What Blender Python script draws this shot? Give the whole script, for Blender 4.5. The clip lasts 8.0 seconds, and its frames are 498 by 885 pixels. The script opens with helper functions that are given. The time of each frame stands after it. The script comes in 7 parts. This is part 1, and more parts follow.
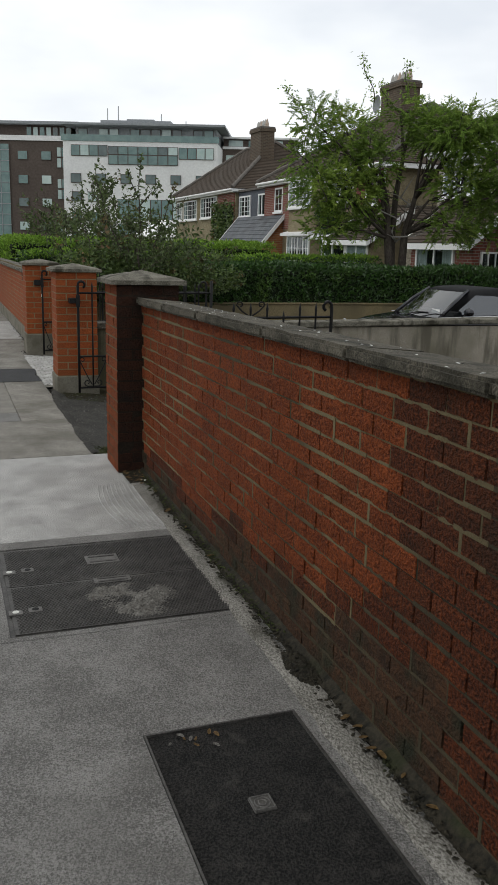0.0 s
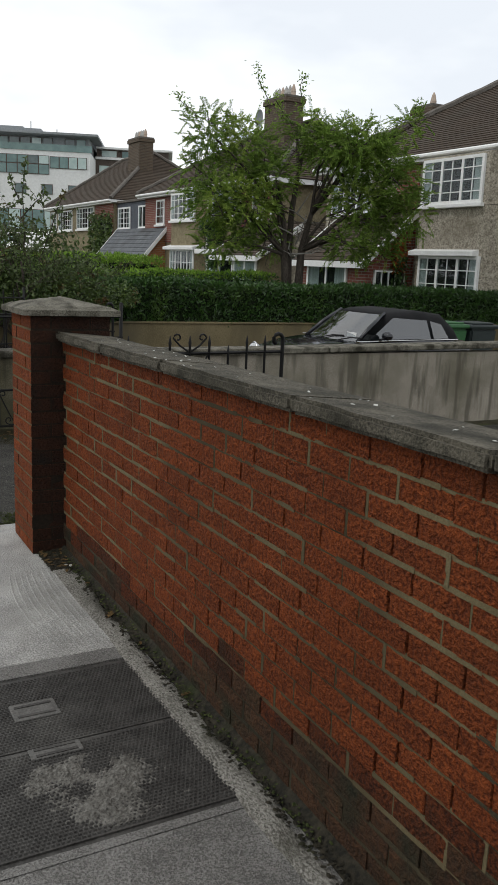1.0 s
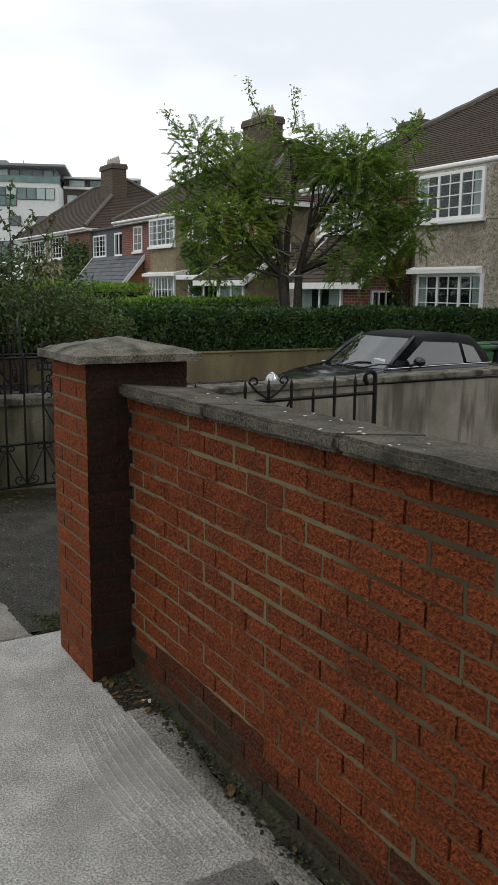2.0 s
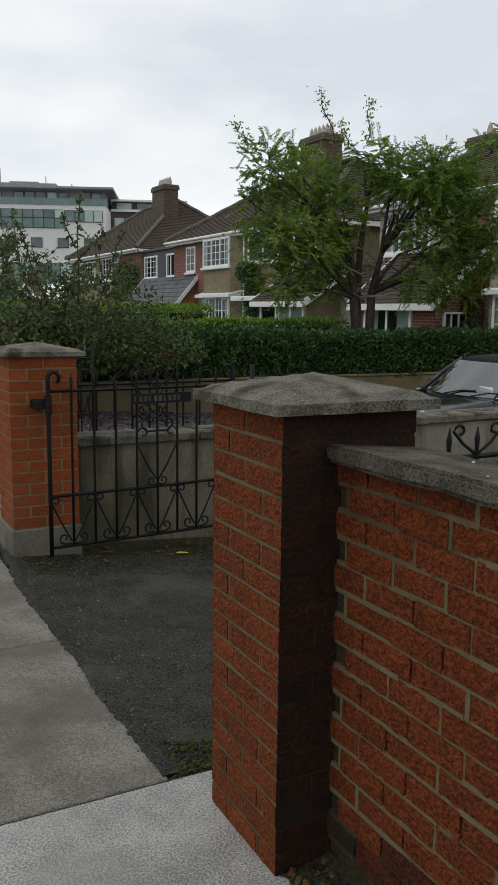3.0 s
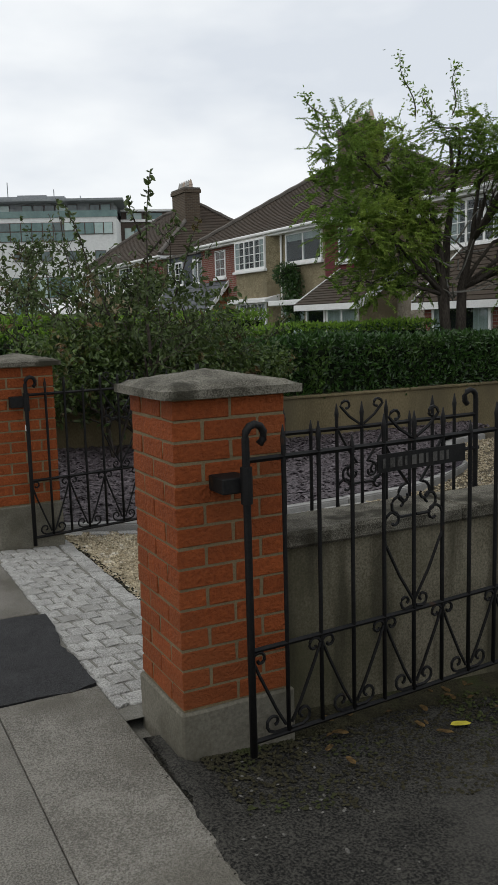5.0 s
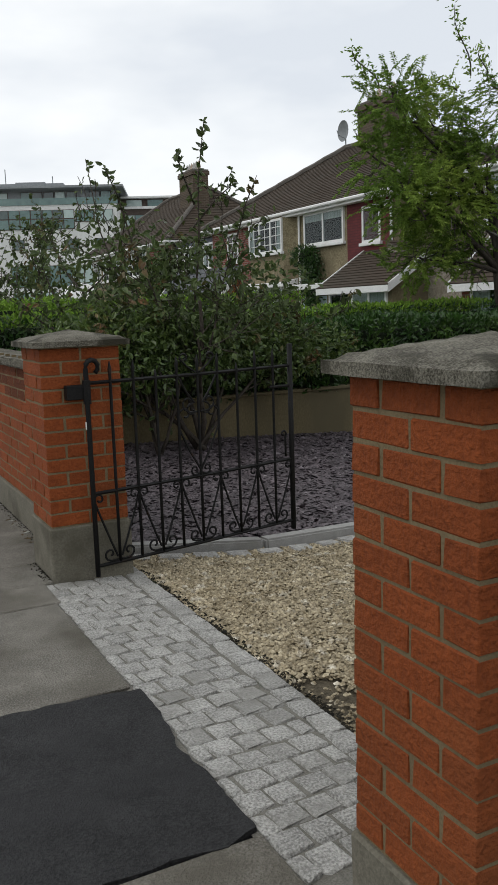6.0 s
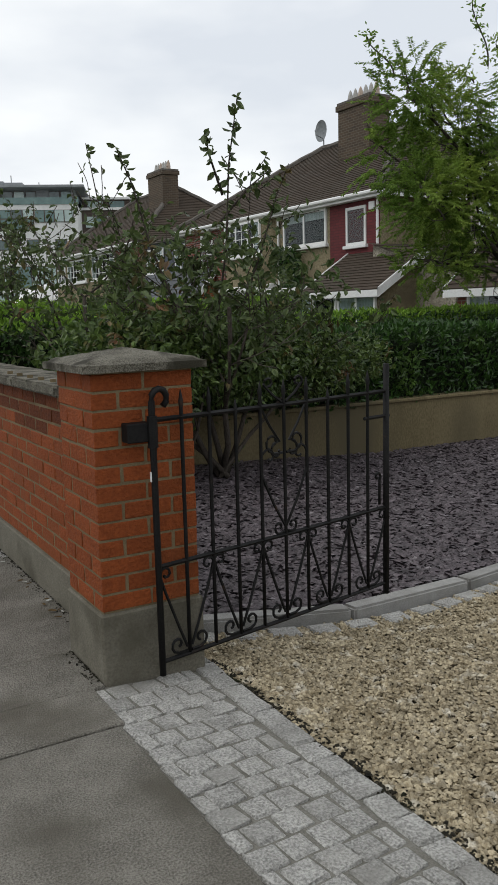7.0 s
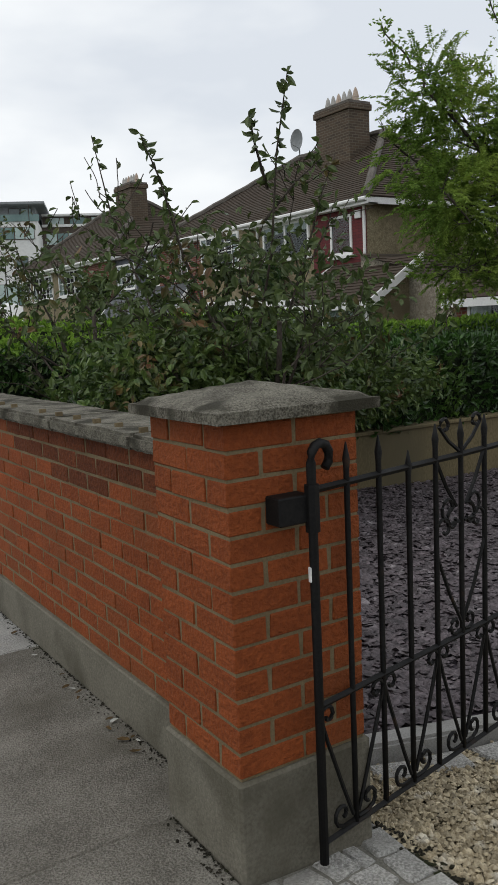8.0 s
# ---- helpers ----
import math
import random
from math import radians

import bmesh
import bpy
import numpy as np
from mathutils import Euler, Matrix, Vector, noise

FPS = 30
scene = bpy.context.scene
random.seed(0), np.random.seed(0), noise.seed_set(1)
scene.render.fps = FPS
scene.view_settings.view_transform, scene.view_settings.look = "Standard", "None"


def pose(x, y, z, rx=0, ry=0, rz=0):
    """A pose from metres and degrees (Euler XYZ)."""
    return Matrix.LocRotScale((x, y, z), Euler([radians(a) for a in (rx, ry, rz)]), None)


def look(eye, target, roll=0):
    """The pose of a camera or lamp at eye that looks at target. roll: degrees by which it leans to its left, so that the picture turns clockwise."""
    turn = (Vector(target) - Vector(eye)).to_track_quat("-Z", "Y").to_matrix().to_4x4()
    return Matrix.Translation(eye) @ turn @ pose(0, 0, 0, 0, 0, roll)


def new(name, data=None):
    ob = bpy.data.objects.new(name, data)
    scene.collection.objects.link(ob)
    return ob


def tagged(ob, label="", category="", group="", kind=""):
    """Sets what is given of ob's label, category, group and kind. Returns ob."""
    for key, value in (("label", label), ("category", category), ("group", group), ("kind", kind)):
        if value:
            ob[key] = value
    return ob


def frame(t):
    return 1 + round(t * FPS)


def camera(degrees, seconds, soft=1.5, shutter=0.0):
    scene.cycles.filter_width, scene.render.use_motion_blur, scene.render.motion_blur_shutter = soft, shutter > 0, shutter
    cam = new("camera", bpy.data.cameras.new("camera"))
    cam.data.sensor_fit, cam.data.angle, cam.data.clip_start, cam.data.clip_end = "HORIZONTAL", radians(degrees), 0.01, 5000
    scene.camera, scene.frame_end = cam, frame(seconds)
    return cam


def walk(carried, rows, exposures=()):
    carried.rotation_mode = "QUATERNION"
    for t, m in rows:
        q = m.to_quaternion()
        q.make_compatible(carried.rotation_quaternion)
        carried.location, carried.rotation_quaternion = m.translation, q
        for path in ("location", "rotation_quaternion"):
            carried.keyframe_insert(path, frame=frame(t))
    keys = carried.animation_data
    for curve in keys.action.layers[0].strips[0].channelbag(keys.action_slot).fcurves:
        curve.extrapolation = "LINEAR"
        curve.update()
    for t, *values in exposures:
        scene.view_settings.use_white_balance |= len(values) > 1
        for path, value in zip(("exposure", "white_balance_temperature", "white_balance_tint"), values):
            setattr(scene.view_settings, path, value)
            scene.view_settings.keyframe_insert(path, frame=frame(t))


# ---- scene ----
cam = camera(33.1, 8.0)
PATH = [
    (0, (0.43, 0.598, 1.49), (1.1, 2.428, 1.038), 1.5),
    (0.5, (0.41, 1.176, 1.519), (1.238, 2.946, 1.094), 2.9),
    (1, (0.438, 1.797, 1.529), (1.38, 3.512, 1.116), 2.5),
    (1.2, (0.429, 2.047, 1.51), (1.393, 3.749, 1.095), 2.6),
    (2.3, (0.448, 3.421, 1.508), (1.444, 5.122, 1.165), 0.0),
    (2.5, (0.435, 3.655, 1.478), (1.377, 5.384, 1.127), 0.4),
    (3, (0.456, 4.225, 1.489), (1.376, 5.974, 1.182), 0.7),
    (3.5, (0.505, 4.832, 1.499), (1.405, 6.597, 1.229), -0.5),
    (4, (0.534, 5.505, 1.492), (1.441, 7.267, 1.218), -0.4),
    (4.5, (0.543, 6.137, 1.448), (1.462, 7.891, 1.167), -1.2),
    (4.7, (0.52, 6.401, 1.457), (1.424, 8.162, 1.173), -1.3),
    (5.8, (0.523, 7.935, 1.387), (1.421, 9.696, 1.08), -1.9),
    (6, (0.505, 8.203, 1.353), (1.403, 9.962, 1.038), -1.9),
    (6.5, (0.481, 8.828, 1.372), (1.486, 10.531, 1.077), -0.7),
    (7, (0.46, 9.445, 1.404), (1.446, 11.157, 1.094), -1.5),
    (7.5, (0.427, 10.047, 1.431), (1.432, 11.751, 1.134), -1.8),
    (7.7, (0.415, 10.296, 1.411), (1.452, 11.981, 1.117), -1.1),
    (8, (0.473, 10.672, 1.426), (1.536, 12.343, 1.147), -2.6),
]
SKY = 0.1
EXPO = [(0.0, 0.12, 6700, 8), (0.5, 0.12, 6700, 8), (1.0, 0.20, 6700, 8), (1.2, 0.20, 6700, 8), (2.5, 0.07, 6680, 8), (3.5, -0.18, 6620, 8), (4.0, -0.16, 6620, 8), (4.7, -0.1, 6620, 8), (5.8, 0.03, 6660, 8), (6.0, 0.02, 6660, 8), (6.5, -0.13, 6650, 8), (7.0, 0.0, 6650, 8), (7.5, -0.11, 6650, 8), (8.0, -0.03, 6650, 8)]
walk(cam, [(t, look(eye, target, roll)) for t, eye, target, roll in PATH], EXPO)

# ---- world and light ----
world = bpy.data.worlds.new("overcast_sky")
scene.world = world
world.use_nodes = True
wn, wl = world.node_tree.nodes, world.node_tree.links
wn.clear()
w_out = wn.new("ShaderNodeOutputWorld")
w_bg = wn.new("ShaderNodeBackground")
w_sky = wn.new("ShaderNodeTexSky")
w_sky.sky_type, w_sky.sun_disc = "NISHITA", False
w_sky.sun_elevation, w_sky.sun_rotation = radians(48), radians(-70)
w_tc = wn.new("ShaderNodeTexCoord")
w_map = wn.new("ShaderNodeMapping")
w_map.inputs["Scale"].default_value = (1.0, 1.0, 2.6)
w_noise = wn.new("ShaderNodeTexNoise")
w_noise.inputs["Scale"].default_value, w_noise.inputs["Detail"].default_value = 2.1, 5.0
w_ramp = wn.new("ShaderNodeValToRGB")
w_ramp.color_ramp.elements[0].position, w_ramp.color_ramp.elements[0].color = 0.38, (7.7, 8.2, 9.1, 1)
w_ramp.color_ramp.elements[1].position, w_ramp.color_ramp.elements[1].color = 0.64, (11.3, 11.5, 11.8, 1)
w_mix = wn.new("ShaderNodeMixRGB")
w_mix.inputs[0].default_value = 0.93
w_bg.inputs["Strength"].default_value = SKY
wl.new(w_tc.outputs["Generated"], w_map.inputs["Vector"])
wl.new(w_map.outputs[0], w_noise.inputs["Vector"])
wl.new(w_noise.outputs["Fac"], w_ramp.inputs[0])
wl.new(w_sky.outputs[0], w_mix.inputs[1])
wl.new(w_ramp.outputs[0], w_mix.inputs[2])
wl.new(w_mix.outputs[0], w_bg.inputs[0])
wl.new(w_bg.outputs[0], w_out.inputs[0])

sun_data = bpy.data.lights.new("sun", "SUN")
sun_data.energy, sun_data.angle, sun_data.color = 0.5, radians(25), (1.0, 0.97, 0.92)
sun = new("sun", sun_data)
sun.matrix_world = look((-20, 12, 30), (0, 8, 0))


# ---- materials ----
def material(name, a, b, rough=0.8, scale=6.0, fine=60.0, bump=0.3, depth=0.01, third=None, third_at=(0.55, 0.75),
             third_scale=1.2, metal=0.0, spec=0.22, vary=0.0, hard=0.115, stretch=(1, 1, 1), island=False, through_light=0.0, wide=False, streak=None, gw=0.6, cw=0.5):
    """Two tones mixed by a coarse and a fine noise, a third tone in patches, and fine relief."""
    m = bpy.data.materials.new(name)
    m.use_nodes = True
    n, k = m.node_tree.nodes, m.node_tree.links
    p = n["Principled BSDF"]
    p.inputs["Roughness"].default_value, p.inputs["Metallic"].default_value = rough, metal
    p.inputs["Specular IOR Level"].default_value = spec
    tc = n.new("ShaderNodeTexCoord")
    mp = n.new("ShaderNodeMapping")
    mp.inputs["Scale"].default_value = stretch
    k.new(tc.outputs["Object"], mp.inputs["Vector"])
    info = n.new("ShaderNodeObjectInfo")
    if vary:
        comb = n.new("ShaderNodeVectorMath")
        comb.operation = "SCALE"
        comb.inputs[0].default_value = (37.0, 91.0, 53.0)
        k.new(info.outputs["Random"], comb.inputs["Scale"])
        k.new(comb.outputs[0], mp.inputs["Location"])
    coarse = n.new("ShaderNodeTexNoise")
    coarse.inputs["Scale"].default_value, coarse.inputs["Detail"].default_value, coarse.inputs["Roughness"].default_value = scale, 10, 0.66
    grain = n.new("ShaderNodeTexNoise")
    grain.inputs["Scale"].default_value, grain.inputs["Detail"].default_value, grain.inputs["Roughness"].default_value = fine, 3, 0.6
    for q in (coarse, grain):
        k.new(mp.outputs[0], q.inputs["Vector"])
    add = n.new("ShaderNodeMath")
    add.operation = "MULTIPLY_ADD"
    add.inputs[1].default_value = gw
    k.new(grain.outputs["Fac"], add.inputs[0])
    half = n.new("ShaderNodeMath")
    half.operation = "MULTIPLY"
    half.inputs[1].default_value = cw
    k.new(coarse.outputs["Fac"], half.inputs[0])
    k.new(half.outputs[0], add.inputs[2])
    ramp = n.new("ShaderNodeMapRange")
    ramp.inputs[1].default_value, ramp.inputs[2].default_value = 0.505 * (gw + cw) - hard, 0.505 * (gw + cw) + hard
    k.new(add.outputs[0], ramp.inputs[0])
    mix = n.new("ShaderNodeMixRGB")
    mix.inputs[1].default_value, mix.inputs[2].default_value = (*a, 1), (*b, 1)
    k.new(ramp.outputs[0], mix.inputs[0])
    last = mix.outputs[0]
    if third:
        patch = n.new("ShaderNodeTexNoise")
        patch.inputs["Scale"].default_value, patch.inputs["Detail"].default_value = third_scale, 8
        if wide:
            spot = n.new("ShaderNodeNewGeometry")
            k.new(spot.outputs["Position"], patch.inputs["Vector"])
        else:
            k.new(mp.outputs[0], patch.inputs["Vector"])
        pr = n.new("ShaderNodeMapRange")
        pr.inputs[1].default_value, pr.inputs[2].default_value = third_at
        k.new(patch.outputs["Fac"], pr.inputs[0])
        mx = n.new("ShaderNodeMixRGB")
        mx.inputs[2].default_value = (*third, 1)
        k.new(pr.outputs[0], mx.inputs[0])
        k.new(last, mx.inputs[1])
        last = mx.outputs[0]
    if streak:
        sm = n.new("ShaderNodeMapping")
        sm.inputs["Scale"].default_value = (5.5, 5.5, 0.7)
        k.new(tc.outputs["Object"], sm.inputs["Vector"])
        sn = n.new("ShaderNodeTexNoise")
        sn.inputs["Scale"].default_value, sn.inputs["Detail"].default_value = 1.6, 5
        k.new(sm.outputs[0], sn.inputs["Vector"])
        sr = n.new("ShaderNodeMapRange")
        sr.inputs[1].default_value, sr.inputs[2].default_value, sr.inputs[4].default_value = 0.50, 0.64, 0.72
        k.new(sn.outputs["Fac"], sr.inputs[0])
        sx = n.new("ShaderNodeMixRGB")
        sx.inputs[2].default_value = (*streak, 1)
        k.new(sr.outputs[0], sx.inputs[0])
        k.new(last, sx.inputs[1])
        last = sx.outputs[0]
    if vary or island:
        hsv = n.new("ShaderNodeHueSaturation")
        val = n.new("ShaderNodeMapRange")
        amount = vary or 0.35
        val.inputs[3].default_value, val.inputs[4].default_value = 1 - amount, 1 + amount
        if island:
            geo = n.new("ShaderNodeNewGeometry")
            k.new(geo.outputs["Random Per Island"], val.inputs[0])
        else:
            k.new(info.outputs["Random"], val.inputs[0])
        k.new(val.outputs[0], hsv.inputs["Value"])
        k.new(last, hsv.inputs["Color"])
        last = hsv.outputs[0]
    k.new(last, p.inputs["Base Color"])
    if bump:
        bp = n.new("ShaderNodeBump")
        bp.inputs["Strength"].default_value, bp.inputs["Distance"].default_value = bump, depth
        k.new(add.outputs[0], bp.inputs["Height"])
        k.new(bp.outputs[0], p.inputs["Normal"])
    if through_light:
        tr = n.new("ShaderNodeBsdfTranslucent")
        ms = n.new("ShaderNodeMixShader")
        ms.inputs[0].default_value = through_light
        k.new(last, tr.inputs[0])
        k.new(p.outputs[0], ms.inputs[1])
        k.new(tr.outputs[0], ms.inputs[2])
        k.new(ms.outputs[0], n["Material Output"].inputs[0])
    return m


def brick_pattern(name, a, b, mortar, scale=1.0, bump=0.4):
    """Brickwork of far walls, courses 75 mm."""
    m = bpy.data.materials.new(name)
    m.use_nodes = True
    n, k = m.node_tree.nodes, m.node_tree.links
    p = n["Principled BSDF"]
    p.inputs["Roughness"].default_value = 0.9
    tc = n.new("ShaderNodeTexCoord")
    sep = n.new("ShaderNodeSeparateXYZ")
    k.new(tc.outputs["Object"], sep.inputs[0])
    s = n.new("ShaderNodeMath")
    s.operation = "ADD"
    k.new(sep.outputs[0], s.inputs[0])
    k.new(sep.outputs[1], s.inputs[1])
    comb = n.new("ShaderNodeCombineXYZ")
    k.new(s.outputs[0], comb.inputs[0])
    k.new(sep.outputs[2], comb.inputs[1])
    br = n.new("ShaderNodeTexBrick")
    br.inputs["Color1"].default_value, br.inputs["Color2"].default_value = (*a, 1), (*b, 1)
    br.inputs["Mortar"].default_value = (*mortar, 1)
    br.inputs["Scale"].default_value = scale
    br.inputs["Brick Width"].default_value, br.inputs["Row Height"].default_value = 0.225, 0.075
    br.inputs["Mortar Size"].default_value = 0.008
    k.new(comb.outputs[0], br.inputs["Vector"])
    noise_t = n.new("ShaderNodeTexNoise")
    noise_t.inputs["Scale"].default_value, noise_t.inputs["Detail"].default_value = 1.3, 8
    k.new(tc.outputs["Object"], noise_t.inputs["Vector"])
    hsv = n.new("ShaderNodeHueSaturation")
    val = n.new("ShaderNodeMapRange")
    val.inputs[3].default_value, val.inputs[4].default_value = 0.6, 1.35
    k.new(noise_t.outputs["Fac"], val.inputs[0])
    k.new(val.outputs[0], hsv.inputs["Value"])
    k.new(br.outputs["Color"], hsv.inputs["Color"])
    k.new(hsv.outputs[0], p.inputs["Base Color"])
    bp = n.new("ShaderNodeBump")
    bp.inputs["Strength"].default_value, bp.inputs["Distance"].default_value = bump, 0.01
    bp.invert = True
    k.new(br.outputs["Fac"], bp.inputs["Height"])
    k.new(bp.outputs[0], p.inputs["Normal"])
    return m


def glass(name, tint=(0.75, 0.8, 0.8), gloss=0.07):
    m = bpy.data.materials.new(name)
    m.use_nodes = True
    n, k = m.node_tree.nodes, m.node_tree.links
    n.remove(n["Principled BSDF"])
    t = n.new("ShaderNodeBsdfTransparent")
    t.inputs[0].default_value = (*tint, 1)
    g = n.new("ShaderNodeBsdfGlossy")
    g.inputs["Roughness"].default_value = 0.02
    f = n.new("ShaderNodeLayerWeight")
    f.inputs[0].default_value = 0.5
    mr = n.new("ShaderNodeMapRange")
    mr.inputs[1].default_value, mr.inputs[3].default_value, mr.inputs[4].default_value = 0.55, gloss + 0.02, 0.4
    k.new(f.outputs["Facing"], mr.inputs[0])
    mx = n.new("ShaderNodeMixShader")
    k.new(mr.outputs[0], mx.inputs[0])
    k.new(t.outputs[0], mx.inputs[1])
    k.new(g.outputs[0], mx.inputs[2])
    k.new(mx.outputs[0], n["Material Output"].inputs[0])
    return m


M_concrete = material("pavement_concrete", (0.098, 0.094, 0.087), (0.262, 0.254, 0.239), 0.75, 5.0, 160, 1.0, 0.012, (0.115, 0.110, 0.101), (0.54, 0.80), 1.6, vary=0.05, hard=0.14, spec=0.32, gw=1.0, cw=0.5)
M_concrete_new = material("brushed_concrete", (0.20, 0.196, 0.184), (0.51, 0.50, 0.477), 0.64, 5.0, 135, 1.0, 0.010, (0.25, 0.244, 0.227), (0.52, 0.74), 2.4, hard=0.135, spec=0.38, gw=1.0, cw=0.5)
M_concrete_old = material("old_concrete", (0.106, 0.097, 0.080), (0.282, 0.265, 0.228), 0.68, 5.0, 150, 1.0, 0.012, (0.100, 0.090, 0.069), (0.49, 0.70), 2.2, vary=0.05, hard=0.145, spec=0.34, gw=1.0, cw=0.5)
M_mortar_strip = material("haunch_concrete", (0.085, 0.080, 0.068), (0.285, 0.273, 0.245), 0.9, 6.0, 140, 1.0, 0.010, (0.06, 0.057, 0.044), (0.54, 0.70), 4.0, stretch=(1, 0.6, 1), hard=0.13, gw=0.9, cw=0.5)
M_tar = material("tarmac", (0.0062, 0.0060, 0.0052), (0.070, 0.066, 0.056), 0.85, 8.0, 120, 1.0, 0.014, (0.098, 0.093, 0.081), (0.56, 0.80), 1.5, hard=0.12, spec=0.22, gw=1.0, cw=0.3)
M_tar_new = material("fresh_tarmac", (0.007, 0.0072, 0.0076), (0.036, 0.036, 0.037), 0.72, 7.0, 140, 1.0, 0.014, (0.022, 0.022, 0.023), (0.5, 0.75), 4.0, hard=0.13, spec=0.3, gw=0.8, cw=0.5)
M_road = material("road_asphalt", (0.04, 0.04, 0.04), (0.07, 0.07, 0.068), 0.85, 1.0, 90, 0.6, 0.006)
M_earth = material("garden_ground", (0.05, 0.055, 0.03), (0.09, 0.085, 0.05), 0.95, 0.8, 25, 0.7, 0.03, (0.05, 0.08, 0.03), (0.45, 0.6), 0.3)
M_brick = material("rustic_brick", (0.110, 0.0230, 0.0056), (0.292, 0.0680, 0.0162), 0.85, 5.0, 95, 1.0, 0.05, (0.120, 0.0345, 0.0112), (0.55, 0.76), 2.1, vary=0.10, hard=0.14, wide=True, spec=0.2, gw=0.9, cw=0.3)
M_brick_pier = material("pier_brick", (0.158, 0.0375, 0.0102), (0.262, 0.0645, 0.0172), 0.85, 5.0, 70, 1.0, 0.016, (0.185, 0.054, 0.0175), (0.50, 0.72), 2.4, vary=0.10, hard=0.16, wide=True)
# Weathered brick; at the near end its dark tone also paints lens vignetting.
M_brick_dark = material("weathered_dimmed_brick", (0.042, 0.0100, 0.0031), (0.160, 0.0395, 0.0104), 0.9, 5.0, 95, 1.0, 0.05, (0.034, 0.0170, 0.0078), (0.50, 0.70), 1.9, vary=0.14, hard=0.14, wide=True, gw=0.9, cw=0.3)
# Brick for the pier's -y side: grime with that side's shade painted in.
M_brick_shade_side = material("shaded_grimy_brick", (0.017, 0.0080, 0.0045), (0.042, 0.0155, 0.0075), 0.9, 9.0, 78, 1.0, 0.03, (0.012, 0.010, 0.008), (0.5, 0.8), 6.0, vary=0.15, hard=0.14)
M_mortar = material("mortar", (0.125, 0.094, 0.052), (0.215, 0.168, 0.099), 0.95, 8, 150, 0.6, 0.004, (0.105, 0.079, 0.045), (0.52, 0.76), 1.7, hard=0.18, wide=True)
M_mortar_old = material("dirty_mortar", (0.088, 0.069, 0.035), (0.162, 0.131, 0.072), 0.95, 6, 150, 0.8, 0.004, (0.046, 0.036, 0.019), (0.47, 0.66), 1.4, hard=0.18, wide=True)
# Mortar for the pier's -y side, its shade and grime in the colour.
M_mortar_shade_side = material("shaded_grimy_mortar", (0.011, 0.008, 0.0055), (0.024, 0.017, 0.011), 0.95, 8, 60, 0.6, 0.004)
M_coping = material("cast_coping", (0.030, 0.027, 0.020), (0.128, 0.115, 0.088), 0.9, 9.0, 130, 1.0, 0.012, (0.028, 0.026, 0.018), (0.50, 0.66), 5.0, vary=0.06, hard=0.11)
M_cap = material("lichened_cap", (0.048, 0.043, 0.032), (0.205, 0.192, 0.155), 0.9, 9.0, 190, 1.0, 0.008, (0.034, 0.031, 0.021), (0.50, 0.64), 8.0, vary=0.06, hard=0.10)
M_lichen = material("pale_lichen", (0.4, 0.4, 0.37), (0.6, 0.6, 0.56), 0.95, 30, 200, 0.5, 0.003)
M_plinth = material("cement_plinth", (0.105, 0.096, 0.073), (0.190, 0.176, 0.141), 0.9, 4.0, 90, 1.0, 0.005, (0.072, 0.066, 0.047), (0.50, 0.70), 3.0, hard=0.16)
M_render = material("stained_render", (0.092, 0.083, 0.054), (0.236, 0.210, 0.155), 0.9, 1.6, 110, 0.7, 0.004, (0.062, 0.059, 0.031), (0.46, 0.66), 1.3, hard=0.13, streak=(0.036, 0.033, 0.020))
M_render_pale = material("weathered_pale_render", (0.155, 0.138, 0.108), (0.360, 0.322, 0.265), 0.9, 1.6, 110, 0.7, 0.004, (0.135, 0.122, 0.088), (0.48, 0.70), 1.3, hard=0.15, streak=(0.075, 0.067, 0.050))
M_render_tan = material("tan_garden_render", (0.12, 0.096, 0.05), (0.205, 0.166, 0.094), 0.9, 2.0, 60, 0.4, 0.004, (0.105, 0.088, 0.052), (0.45, 0.65), 1.3, stretch=(1, 1, 0.5))
M_iron = material("black_painted_iron", (0.004, 0.004, 0.0045), (0.011, 0.0105, 0.01), 0.6, 20, 120, 0.4, 0.002, (0.03, 0.016, 0.009), (0.66, 0.75), 12, spec=0.2)
M_sett = material("granite_sett", (0.20, 0.195, 0.181), (0.50, 0.49, 0.462), 0.75, 9, 120, 1.0, 0.010, (0.24, 0.233, 0.212), (0.5, 0.75), 4.0, vary=0.10, hard=0.14, spec=0.35, gw=0.9, cw=0.4)
M_jointdirt = material("joint_dirt", (0.11, 0.104, 0.088), (0.225, 0.216, 0.19), 0.95, 10, 150, 0.8, 0.005, hard=0.15)
M_pebble = material("golden_gravel", (0.20, 0.160, 0.098), (0.47, 0.405, 0.285), 0.8, 9, 60, 0.3, 0.003, (0.62, 0.58, 0.49), (0.57, 0.74), 14, island=True)
M_gravelbed = material("gravel_bed", (0.05, 0.041, 0.028), (0.14, 0.118, 0.082), 0.95, 30, 160, 1.0, 0.008)
M_slate = material("plum_slate", (0.040, 0.0325, 0.0355), (0.120, 0.098, 0.107), 0.6, 8, 60, 0.4, 0.003, (0.21, 0.188, 0.196), (0.6, 0.72), 12, island=True, spec=0.35)
M_slatebed = material("slate_bed", (0.025, 0.02, 0.025), (0.07, 0.058, 0.07), 0.95, 25, 120, 1.0, 0.01)
M_kerb = material("granite_kerb", (0.22, 0.215, 0.205), (0.36, 0.355, 0.34), 0.85, 10, 180, 0.6, 0.003, (0.16, 0.155, 0.14), (0.5, 0.75), 3.0, vary=0.08, hard=0.15)
